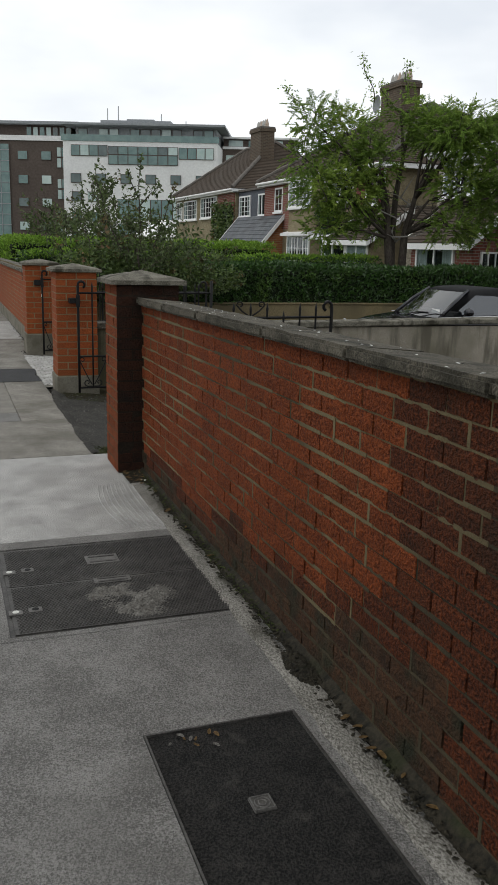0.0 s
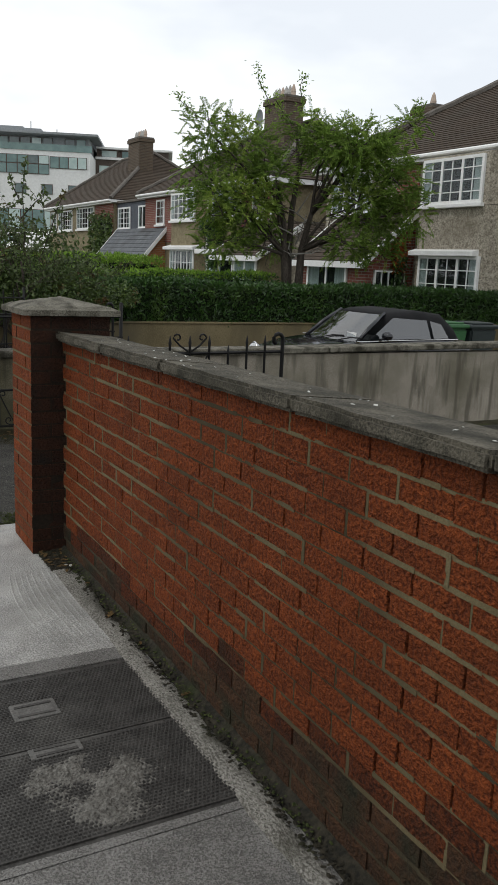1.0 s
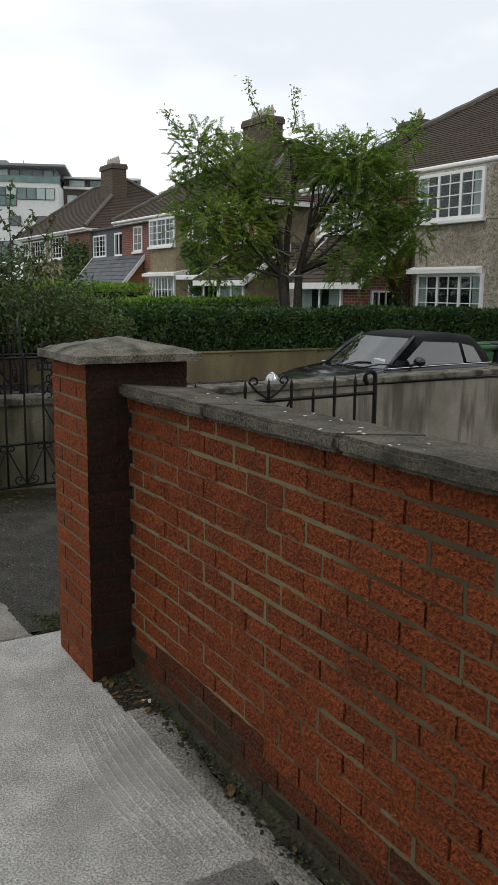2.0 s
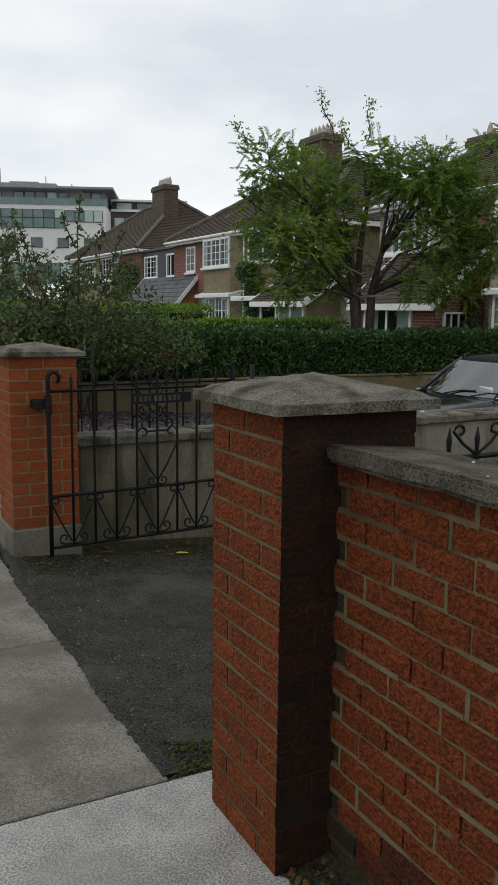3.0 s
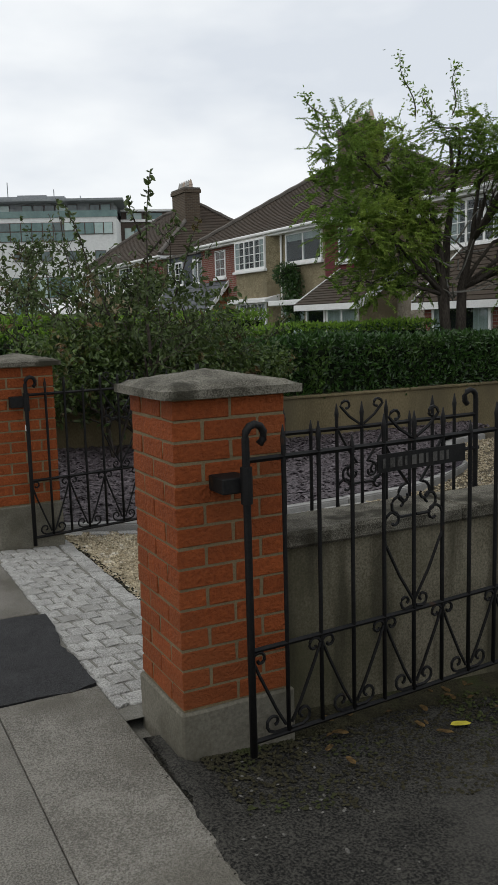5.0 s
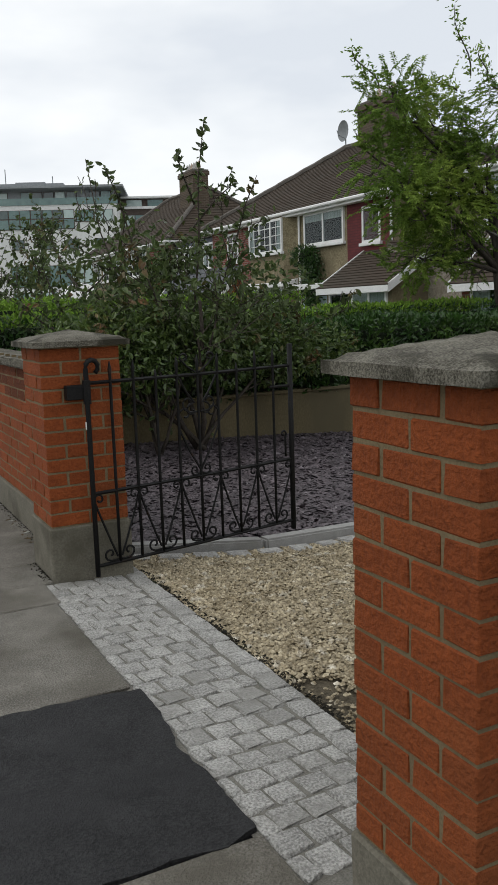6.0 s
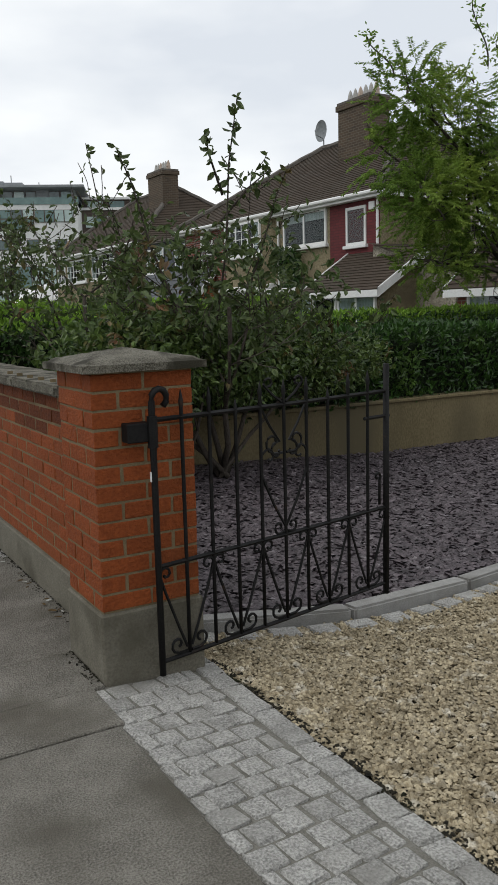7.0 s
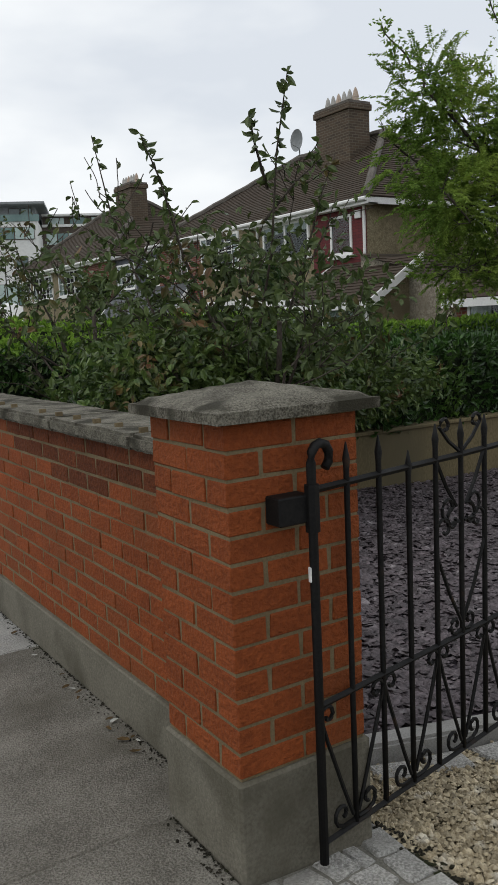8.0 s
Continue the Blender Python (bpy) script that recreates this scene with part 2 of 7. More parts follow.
M_steel = material("cast_cover", (0.036, 0.034, 0.032), (0.090, 0.086, 0.080), 0.55, 10, 120, 0.5, 0.003, (0.125, 0.12, 0.11), (0.56, 0.78), 3.0, metal=0.3)
M_badge = material("worn_metal", (0.08, 0.077, 0.072), (0.15, 0.145, 0.136), 0.6, 14, 120, 0.4, 0.002, metal=0.2)
M_mud = material("dried_mortar", (0.075, 0.071, 0.063), (0.19, 0.182, 0.165), 0.95, 16, 110, 1.0, 0.012, hard=0.12)
M_leaf = material("laurel_leaf", (0.016, 0.046, 0.009), (0.047, 0.107, 0.019), 0.32, 4.0, 30, 0.1, 0.002, (0.09, 0.16, 0.03), (0.6, 0.75), 1.2, island=True, through_light=0.2, spec=0.5)
M_leaf_light = material("young_hedge_leaf", (0.095, 0.19, 0.02), (0.22, 0.35, 0.05), 0.5, 4.0, 30, 0.1, 0.002, island=True, through_light=0.3)
# Near-black green; inside plants it paints the shade behind the leaves.
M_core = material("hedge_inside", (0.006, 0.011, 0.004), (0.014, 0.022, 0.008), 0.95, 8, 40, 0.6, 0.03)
M_feather = material("feathery_leaf", (0.105, 0.188, 0.030), (0.225, 0.330, 0.066), 0.55, 1.0, 12, 0.1, 0.002, (0.31, 0.40, 0.080), (0.53, 0.69), 0.9, island=True, through_light=0.5)
M_apple = material("apple_leaf", (0.040, 0.066, 0.020), (0.105, 0.142, 0.046), 0.45, 4.0, 30, 0.1, 0.002, (0.17, 0.088, 0.045), (0.6, 0.72), 2.2, island=True, through_light=0.25, spec=0.35)
M_shrub = material("shrub_leaf", (0.038, 0.074, 0.018), (0.118, 0.170, 0.042), 0.36, 3.0, 30, 0.1, 0.002, (0.19, 0.085, 0.042), (0.61, 0.73), 2.6, island=True, through_light=0.25, spec=0.5)
M_bark = material("grey_brown_bark", (0.035, 0.028, 0.022), (0.085, 0.072, 0.06), 0.95, 9, 60, 0.9, 0.012, stretch=(1, 1, 0.3))
M_bark_pale = material("pale_dead_bark", (0.16, 0.15, 0.135), (0.28, 0.265, 0.24), 0.9, 9, 60, 0.6, 0.008, stretch=(1, 1, 0.3))
M_dash = material("pebble_dash", (0.16, 0.142, 0.110), (0.47, 0.425, 0.35), 0.95, 9.0, 26, 1.0, 0.02, (0.19, 0.165, 0.125), (0.52, 0.74), 0.7)
M_dash_tan = material("tan_pebble_dash", (0.15, 0.125, 0.075), (0.31, 0.265, 0.17), 0.95, 9.0, 26, 1.0, 0.02, (0.15, 0.125, 0.08), (0.5, 0.7), 0.7)
M_roof = material("brown_roof_tile", (0.042, 0.031, 0.023), (0.082, 0.062, 0.046), 0.9, 2.0, 24, 0.5, 0.008, (0.062, 0.054, 0.042), (0.5, 0.8), 0.8, hard=0.2)
M_roof_grey = material("grey_roof_tile", (0.075, 0.08, 0.088), (0.15, 0.16, 0.17), 0.75, 2.0, 24, 0.7, 0.012, (0.06, 0.06, 0.062), (0.5, 0.7), 0.8)
M_hip = material("hip_tile", (0.085, 0.075, 0.066), (0.16, 0.145, 0.13), 0.9, 4, 40, 0.6, 0.01)
M_slatehang = material("blue_slate_hanging", (0.05, 0.055, 0.068), (0.095, 0.105, 0.125), 0.6, 4, 30, 0.5, 0.008)
M_white = material("white_paint", (0.70, 0.70, 0.69), (0.82, 0.82, 0.81), 0.5, 3, 40, 0.15, 0.002, (0.58, 0.57, 0.54), (0.6, 0.8), 1.5)
M_curtain = material("net_curtain", (0.5, 0.5, 0.48), (0.72, 0.72, 0.7), 0.9, 1.2, 5, 0.0, 0.01, stretch=(3, 3, 0.2))
# Near-black colour painting the shade of rooms behind the panes.
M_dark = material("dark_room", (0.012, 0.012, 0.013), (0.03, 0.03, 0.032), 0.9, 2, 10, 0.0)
M_glass = glass("window_glass", gloss=0.02)
M_redbrick = brick_pattern("red_house_brick", (0.20, 0.055, 0.035), (0.14, 0.038, 0.026), (0.25, 0.22, 0.19))
M_redpaint = brick_pattern("red_painted_brick", (0.145, 0.027, 0.030), (0.112, 0.021, 0.024), (0.085, 0.020, 0.021))
M_orange = brick_pattern("orange_house_brick", (0.33, 0.12, 0.04), (0.24, 0.08, 0.03), (0.28, 0.23, 0.16))
M_brownbrick = brick_pattern("brown_chimney_brick", (0.092, 0.062, 0.040), (0.058, 0.040, 0.028), (0.13, 0.112, 0.082))
M_terracotta = material("chimney_pot", (0.36, 0.27, 0.21), (0.48, 0.40, 0.34), 0.9, 8, 60, 0.4, 0.005)
M_potgrey = material("grey_chimney_pot", (0.30, 0.29, 0.27), (0.46, 0.45, 0.43), 0.9, 8, 60, 0.4, 0.005)
M_bluedoor = material("pale_blue_paint", (0.42, 0.52, 0.56), (0.5, 0.6, 0.63), 0.5, 3, 30, 0.1, 0.002)
M_office_white = material("white_cladding", (0.66, 0.66, 0.65), (0.76, 0.76, 0.75), 0.7, 0.15, 4, 0.1, 0.01)
M_office_brown = material("brown_panel_cladding", (0.075, 0.058, 0.05), (0.11, 0.088, 0.075), 0.8, 0.2, 4, 0.2, 0.01)
M_office_grey = material("grey_metal_cladding", (0.22, 0.235, 0.245), (0.30, 0.315, 0.325), 0.6, 0.2, 4, 0.1, 0.01)
M_office_glass = material("green_tinted_glass", (0.055, 0.125, 0.118), (0.11, 0.20, 0.185), 0.12, 0.12, 1.0, 0.0, spec=0.8)
M_office_glass_pale = material("pale_blind_glass", (0.30, 0.40, 0.38), (0.44, 0.54, 0.51), 0.15, 0.12, 1.0, 0.0, spec=0.8)
M_office_glass_dark = material("dark_tinted_glass", (0.03, 0.06, 0.06), (0.07, 0.115, 0.11), 0.12, 0.12, 1.0, 0.0, spec=0.8)
M_carpaint = material("dark_metallic_paint", (0.008, 0.009, 0.012), (0.012, 0.013, 0.017), 0.12, 3, 300, 0.0, metal=0.4, spec=0.8)
M_hood = material("black_canvas", (0.008, 0.008, 0.009), (0.016, 0.016, 0.017), 0.9, 6, 200, 0.3, 0.002)
M_chrome = material("chrome", (0.6, 0.6, 0.6), (0.7, 0.7, 0.7), 0.12, 3, 40, 0.0, metal=1.0)
M_lamp = material("headlamp_lens", (0.22, 0.23, 0.24), (0.5, 0.51, 0.52), 0.1, 14, 40, 0.0, spec=0.8)
M_rubber = material("tyre_rubber", (0.012, 0.012, 0.012), (0.022, 0.022, 0.022), 0.9, 8, 80, 0.2, 0.003)
M_seat = material("dark_car_inside", (0.01, 0.01, 0.011), (0.03, 0.03, 0.03), 0.8, 4, 20, 0.0)
M_carglass = glass("car_glass", (0.4, 0.45, 0.45), 0.22)
M_bin_green = material("green_bin_plastic", (0.025, 0.085, 0.032), (0.042, 0.125, 0.05), 0.45, 4, 40, 0.1, 0.002)
M_bin_black = material("black_bin_plastic", (0.020, 0.027, 0.027), (0.034, 0.044, 0.044), 0.45, 4, 40, 0.1, 0.002)
M_litter = material("fallen_leaf", (0.05, 0.03, 0.012), (0.145, 0.09, 0.032), 0.7, 10, 60, 0.2, 0.002, island=True)
M_yellowleaf = material("yellow_leaf", (0.42, 0.36, 0.04), (0.55, 0.47, 0.06), 0.6, 10, 60, 0.2, 0.002)
M_soil = material("damp_soil", (0.010, 0.0095, 0.007), (0.036, 0.031, 0.021), 0.95, 14, 60, 1.0, 0.015, (0.022, 0.027, 0.010), (0.55, 0.7), 5)
M_moss = material("leaf_mould", (0.018, 0.016, 0.009), (0.055, 0.05, 0.026), 0.95, 14, 120, 1.0, 0.012, (0.04, 0.05, 0.016), (0.55, 0.7), 5.0)

M_mortar_grime = material("grimy_mortar", (0.022, 0.019, 0.011), (0.075, 0.060, 0.034), 0.95, 6, 150, 0.8, 0.004, (0.016, 0.015, 0.009), (0.48, 0.68), 1.4, hard=0.18, wide=True)
M_brick_gate = material("gate_pier_brick", (0.125, 0.0270, 0.0068), (0.300, 0.0730, 0.0180), 0.85, 5.0, 95, 1.0, 0.045, vary=0.11, hard=0.14, spec=0.2, gw=0.9, cw=0.3)
M_brick_upper_dark = material("darker_upper_brick", (0.070, 0.0195, 0.0070), (0.155, 0.0425, 0.0140), 0.88, 5.0, 70, 1.0, 0.02, vary=0.16, hard=0.16)
M_joint_open = material("open_joint", (0.02, 0.014, 0.009), (0.06, 0.042, 0.024), 0.95, 8, 90, 0.6, 0.004)
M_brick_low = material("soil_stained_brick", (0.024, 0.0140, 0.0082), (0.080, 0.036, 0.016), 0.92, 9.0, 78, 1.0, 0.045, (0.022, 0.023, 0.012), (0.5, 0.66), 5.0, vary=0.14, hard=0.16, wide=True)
M_redleaf = material("autumn_leaf", (0.22, 0.055, 0.015), (0.36, 0.12, 0.03), 0.5, 4.0, 20, 0.1, 0.002, island=True, through_light=0.3)
M_sideglass = glass("car_side_glass", (0.3, 0.36, 0.38), 0.16)
M_fill = material("cracked_tarmac", (0.004, 0.004, 0.0038), (0.034, 0.032, 0.029), 0.8, 9.0, 130, 1.0, 0.018, (0.05, 0.047, 0.042), (0.58, 0.74), 16.0, hard=0.12, gw=1.0, cw=0.4)
M_cornermoss = material("green_moss", (0.022, 0.030, 0.009), (0.058, 0.068, 0.022), 0.95, 14, 120, 1.0, 0.01, island=True)


# ---- mesh helpers ----
def link(name, bm, mat, parent=None, smooth=False):
    me = bpy.data.meshes.new(name)
    bmesh.ops.recalc_face_normals(bm, faces=bm.faces)
    bm.to_mesh(me)
    bm.free()
    if smooth:
        me.shade_smooth()
    me.materials.append(mat)
    ob = new(name, me)
    ob.parent = parent
    return ob


def part(name, bm, mat, parent, label="", smooth=False):
    ob = link(name, bm, mat, parent, smooth)
    if label:
        ob["label"] = label
    return ob


def thing(name, label, category, group="", at=(0, 0, 0), kind=""):
    ob = new(name)
    ob.location = at
    return tagged(ob, label, category, group, kind)


def box(x0, x1, y0, y1, z0, z1, bevel=0.0, bm=None, segs=1):
    own = bmesh.new()
    bmesh.ops.create_cube(own, size=1)
    for v in own.verts:
        v.co = Vector(((x0 + x1) / 2 + v.co.x * (x1 - x0), (y0 + y1) / 2 + v.co.y * (y1 - y0), (z0 + z1) / 2 + v.co.z * (z1 - z0)))
    if bevel:
        bmesh.ops.bevel(own, geom=own.edges[:], offset=bevel, segments=segs, affect="EDGES", profile=0.6)
    if bm is None:
        return own
    me = bpy.data.meshes.new("tmp")
    own.to_mesh(me)
    own.free()
    bm.from_mesh(me)
    bpy.data.meshes.remove(me)
    return bm


def tube(points, radii, sides=6, bm=None, flat=1.0):
    """A bent round bar along points."""
    bm = bm or bmesh.new()
    pts = [Vector(p) for p in points]
    if not hasattr(radii, "__len__"):
        radii = [radii] * len(pts)
    rings = []
    up = Vector((0.31, 0.17, 0.93)).normalized()
    for i, p in enumerate(pts):
        d = (pts[min(i + 1, len(pts) - 1)] - pts[max(i - 1, 0)]).normalized()
        s = d.cross(up)
        if s.length < 0.05:
            s = d.cross(Vector((1, 0, 0)))
        s.normalize()
        u = s.cross(d).normalized()
        rings.append([bm.verts.new(p + (s * math.cos(a) + u * math.sin(a) * flat) * radii[i]) for a in (2 * math.pi * j / sides for j in range(sides))])
    for a, b in zip(rings, rings[1:]):
        for j in range(sides):
            bm.faces.new((a[j], a[(j + 1) % sides], b[(j + 1) % sides], b[j]))
    bm.faces.new(rings[0][::-1])
    bm.faces.new(rings[-1])
    return bm


def prism(poly, z0, z1, bm=None):
    """An upright prism over a plan polygon."""
    bm = bm or bmesh.new()
    lo = [bm.verts.new((x, y, z0)) for x, y in poly]
    hi = [bm.verts.new((x, y, z1)) for x, y in poly]
    bm.faces.new(lo[::-1])
    bm.faces.new(hi)
    for i in range(len(poly)):
        j = (i + 1) % len(poly)
        bm.faces.new((lo[i], lo[j], hi[j], hi[i]))
    return bm


def solid(faces, bm=None):
    """Faces given as lists of points."""
    bm = bm or bmesh.new()
    for f in faces:
        bm.faces.new([bm.verts.new(p) for p in f])
    bmesh.ops.remove_doubles(bm, verts=bm.verts, dist=0.0005)
    return bm


def arrays(name, verts, faces, mat, parent=None, smooth=False):
    me = bpy.data.meshes.new(name)
    me.from_pydata(np.asarray(verts).tolist(), [], np.asarray(faces).tolist())
    me.materials.append(mat)
    if smooth:
        me.shade_smooth()
    ob = new(name, me)
    ob.parent = parent
    return ob


def leaves(name, at, along, normal, length, width, mat, parent=None):
    """Many small pointed, folded leaves: places, directions, normals (n x 3), sizes (n)."""
    at, along, normal = np.asarray(at), np.asarray(along), np.asarray(normal)
    along = along / np.linalg.norm(along, axis=1, keepdims=True)
    side = np.cross(normal, along)
    side /= np.linalg.norm(side, axis=1, keepdims=True) + 1e-9
    up = np.cross(along, side)
    L, W = np.asarray(length)[:, None], np.asarray(width)[:, None]
    v = np.stack([at, at + along * L * 0.45 + side * W * 0.5 + up * W * 0.18, at + along * L - up * L * 0.12, at + along * L * 0.45 - side * W * 0.5 + up * W * 0.18], 1)
    n = len(at)
    base = np.arange(n)[:, None] * 4
    f = np.concatenate([base + np.array([0, 1, 2]), base + np.array([0, 2, 3])])
    return arrays(name, v.reshape(-1, 3), f, mat, parent)


def broad_leaves(name, at, along, normal, length, width, mat, parent=None):
    """Rounded leaves of six corners, folded along the rib."""
    at, along, normal = np.asarray(at), np.asarray(along), np.asarray(normal)
    along = along / np.linalg.norm(along, axis=1, keepdims=True)
    side = np.cross(normal, along)
    side /= np.linalg.norm(side, axis=1, keepdims=True) + 1e-9
    up = np.cross(along, side)
    L, W = np.asarray(length)[:, None], np.asarray(width)[:, None]
    edge = [at + along * L * q + s * side * W * h * 0.5 + up * W * 0.16 for s in (1, -1) for q, h in ((0.3, 0.95), (0.68, 0.85))]
    v = np.stack([at, edge[0], edge[1], at + along * L - up * L * 0.12, edge[3], edge[2]], 1)
    base = np.arange(len(at))[:, None] * 6
    f = np.concatenate([base + np.array(q) for q in ([0, 1, 2], [0, 2, 3], [0, 3, 4], [0, 4, 5])])
    return arrays(name, v.reshape(-1, 3), f, mat, parent)


rng = np.random.default_rng(5)


def unit(n):
    v = rng.normal(size=(n, 3))
    return v / np.linalg.norm(v, axis=1, keepdims=True)


def slope_z(x):
    """Fall of the forecourt away from the pavement."""
    return float(np.interp(x, [1.42, 1.9, 2.5, 3.0, 4.4, 6.0, 20.0], [0.0, -0.035, -0.07, -0.105, -0.16, -0.25, -0.27]))


# ---- ground ----
def ground_sheet():
    bm = bmesh.new()
    xs = [-400, -60, -3.2, 1.0, 2.0, 3.0, 4.4, 6.0, 20, 60, 400]
    zs = [-0.4, -0.35, -0.3, -0.2, -0.2, -0.22, -0.28, -0.36, -0.55, -0.6, -0.6]
    ys = [-400, -40, -5, 10, 30, 60, 120, 400, 900]
    grid = [[bm.verts.new((x, y, z)) for y in ys] for x, z in zip(xs, zs)]
    for i in range(len(xs) - 1):
        for j in range(len(ys) - 1):
            bm.faces.new((grid[i][j], grid[i + 1][j], grid[i + 1][j + 1], grid[i][j + 1]))
    return tagged(link("ground", bm, M_earth), "dull green and brown open ground", "ground", kind="structure")


ground_sheet()
tagged(link("road", box(-9.0, -1.75, -40, 120, -0.5, -0.13), M_road), "grey asphalt road beside the footpath", "road", kind="structure")
tagged(link("kerb", box(-1.75, -1.6, -40, 120, -0.5, 0.0, 0.015), M_kerb), "granite kerb along the footpath", "kerb", kind="structure")
pavement = tagged(link("pavement", box(-1.6, 1.62, -8, 60, -0.5, -0.06), M_jointdirt), "grey concrete footpath of cast slabs", "pavement", kind="structure")


def slab(x0, x1, y0, y1, mat, z=0.0):
    part("slab", box(x0, x1, y0, y1, -0.06, z, 0.005), mat, pavement)


for y0, y1, mat in ((-7.0, -2.8, M_concrete), (-2.795, -0.6, M_concrete), (-0.595, 1.62, M_concrete)):
    slab(-1.598, 1.6, y0, y1, mat)


def slab_with_hole(x0, x1, y0, y1, hole, mat):
    """One cast slab with a rectangular frame let into it."""
    a, b, c, d = hole
    bm = bmesh.new()
    xs, ys = [x0, a, b, x1], [y0, c, d, y1]
    top = {(i, j): bm.verts.new((xs[i], ys[j], 0.0)) for i in range(4) for j in range(4)}
    for i in range(3):
        for j in range(3):
            if (i, j) != (1, 1):
                bm.faces.new((top[i, j], top[i + 1, j], top[i + 1, j + 1], top[i, j + 1]))
    rim = [e for e in bm.edges if len(e.link_faces) == 1]
    ext = bmesh.ops.extrude_edge_only(bm, edges=rim)
    for v in ext["geom"]:
        if isinstance(v, bmesh.types.BMVert):
            v.co.z = -0.06
    part("slab", bm, mat, pavement)


slab_with_hole(-1.598, 1.6, 1.625, 3.66, (0.945, 1.457, 1.70, 2.90), M_concrete)
slab_with_hole(-1.598, 1.6, 3.665, 4.79, (0.607, 1.573, 3.70, 4.69), M_concrete)
slab(-1.598, 1.58, 4.795, 6.545, M_concrete_new)
slab(-1.598, 1.405, 6.555, 7.845, M_concrete_old)
slab(-1.598, 1.005, 7.855, 8.235, M_concrete)
slab(1.008, 1.415, 7.855, 9.985, M_concrete_old)
slab(-1.598, 1.005, 8.24, 9.985, M_concrete_old)
slab(-1.598, 1.41, 11.0, 12.03, M_concrete_old)
slab(-1.598, 1.43, 12.045, 12.36, M_concrete_old)
slab(-1.598, 1.475, 12.362, 12.75, M_concrete_old)
slab(-1.598, 1.615, 12.75, 14.35, M_concrete_old)
slab(-1.598, 1.615, 14.36, 17.5, M_concrete_new)
slab(-1.598, 1.615, 17.51, 22.0, M_concrete_old)
slab(-1.598, 1.615, 22.01, 40.0, M_concrete)
# rough concrete haunch trowelled along the wall foot
bm = bmesh.new()
rows_v = []
for i in range(240):
    y = -3.0 + 8.95 * i / 239
    left = 1.50 + 0.022 * noise.noise(Vector((0, y * 1.3, 3.0))) + 0.012 * noise.noise(Vector((0, y * 9, 3.0)))
    right = 1.60 + 0.035 * noise.noise(Vector((5, y * 1.9, 3.0))) + 0.02 * noise.noise(Vector((5, y * 8, 3.0)))
    rows_v.append([bm.verts.new((left + (right - left) * q, y, zz + 0.004 * noise.noise(Vector((q * 3, y * 14, 7))))) for q, zz in ((0, 0.0), (0.12, 0.006), (0.5, 0.009), (0.88, 0.007), (1.0, -0.004))])
for a, b in zip(rows_v, rows_v[1:]):
    for j in range(4):
        bm.faces.new((a[j], a[j + 1], b[j + 1], b[j]))
part("haunch", bm, M_mortar_strip, pavement, "rough concrete strip along the wall foot", smooth=True)
outline = [(-1.6, 10.0), (0.6, 9.985), (1.0, 9.995), (1.32, 9.985), (1.41, 10.01), (1.42, 10.25), (1.39, 10.5), (1.435, 10.8), (1.42, 10.96), (1.1, 10.995), (0.6, 10.98), (-1.6, 10.99)]
ragged = []
for (xa, ya), (xb, yb) in zip(outline, outline[1:]):
    m = max(2, int(math.hypot(xb - xa, yb - ya) / 0.03))
    for i in range(m):
        x, y = xa + (xb - xa) * i / m, ya + (yb - ya) * i / m
        w = noise.noise_vector(Vector((x * 9, y * 9, 2))) * 0.016 + noise.noise_vector(Vector((x * 30, y * 30, 2))) * 0.010
        ragged.append((x + w.x, y + w.y))
ragged.append(outline[-1])
patch = link("tar_patch", prism(ragged, -0.06, 0.003), M_tar_new, pavement)
patch["label"] = "fresh black tarmac repair strip"

for k in range(11):
    q = k / 10
    bm = tube([(1.30 + 0.26 * q - 0.05 * math.sin(u * 3.0) * (1 - q), 4.86 + 0.85 * u, 0.001) for u in np.linspace(0, 1, 9)], 0.0035, 5)
    part("broom_ridge", bm, M_concrete_new, pavement)

# driveway of old tarmac, falling away from the footpath
bm = bmesh.new()
nx, ny = 40, 30
rows_v = []
for i in range(nx + 1):
    row = []
    for j in range(ny + 1):
        x = 1.405 + (9.5 - 1.405) * (i / nx) ** 1.6
        y = 6.3 + (9.5 - 6.3) * j / ny
        if i == 0:
            x += 0.03 * noise.noise(Vector((0, y * 3, 0))) + (0.0 if y < 9 else (y - 9) * 0.12)
        row.append(bm.verts.new((x, y, slope_z(x) - 0.008 + 0.008 * noise.noise(Vector((x * 1.5, y * 1.5, 0))))))
    rows_v.append(row)
for i in range(nx):
    for j in range(ny):
        bm.faces.new((rows_v[i][j], rows_v[i + 1][j], rows_v[i + 1][j + 1], rows_v[i][j + 1]))
tagged(link("driveway", bm, M_tar, smooth=True), "worn dark tarmac driveway, mossy at the edges", "driveway", kind="structure")

# crumbled lip of the tarmac over the slab edge
bm = bmesh.new()
rows_v = []
for i in range(150):
    y = 6.57 + 2.72 * i / 149
    lip = 1.385 + 0.022 * noise.noise(Vector((3, y * 2.3, 1))) + 0.014 * noise.noise(Vector((3, y * 9, 1))) + 0.012 * noise.noise(Vector((3, y * 31, 1))) + 0.10 * max(0.0, y - 8.75)
    lip = max(lip, 1.34)
    rows_v.append([bm.verts.new((lip + dq, y, zq + 0.0025 * noise.noise(Vector((dq * 30, y * 25, 5))))) for dq, zq in ((0.0, 0.0015), (0.012, 0.006), (0.045, 0.005), (0.09, -0.014))])
for a, b in zip(rows_v, rows_v[1:]):
    for j in range(3):
        bm.faces.new((a[j], a[j + 1], b[j + 1], b[j]))
part("tar_lip", bm, M_tar, pavement, "crumbled tarmac lip over the slab edge", smooth=True)

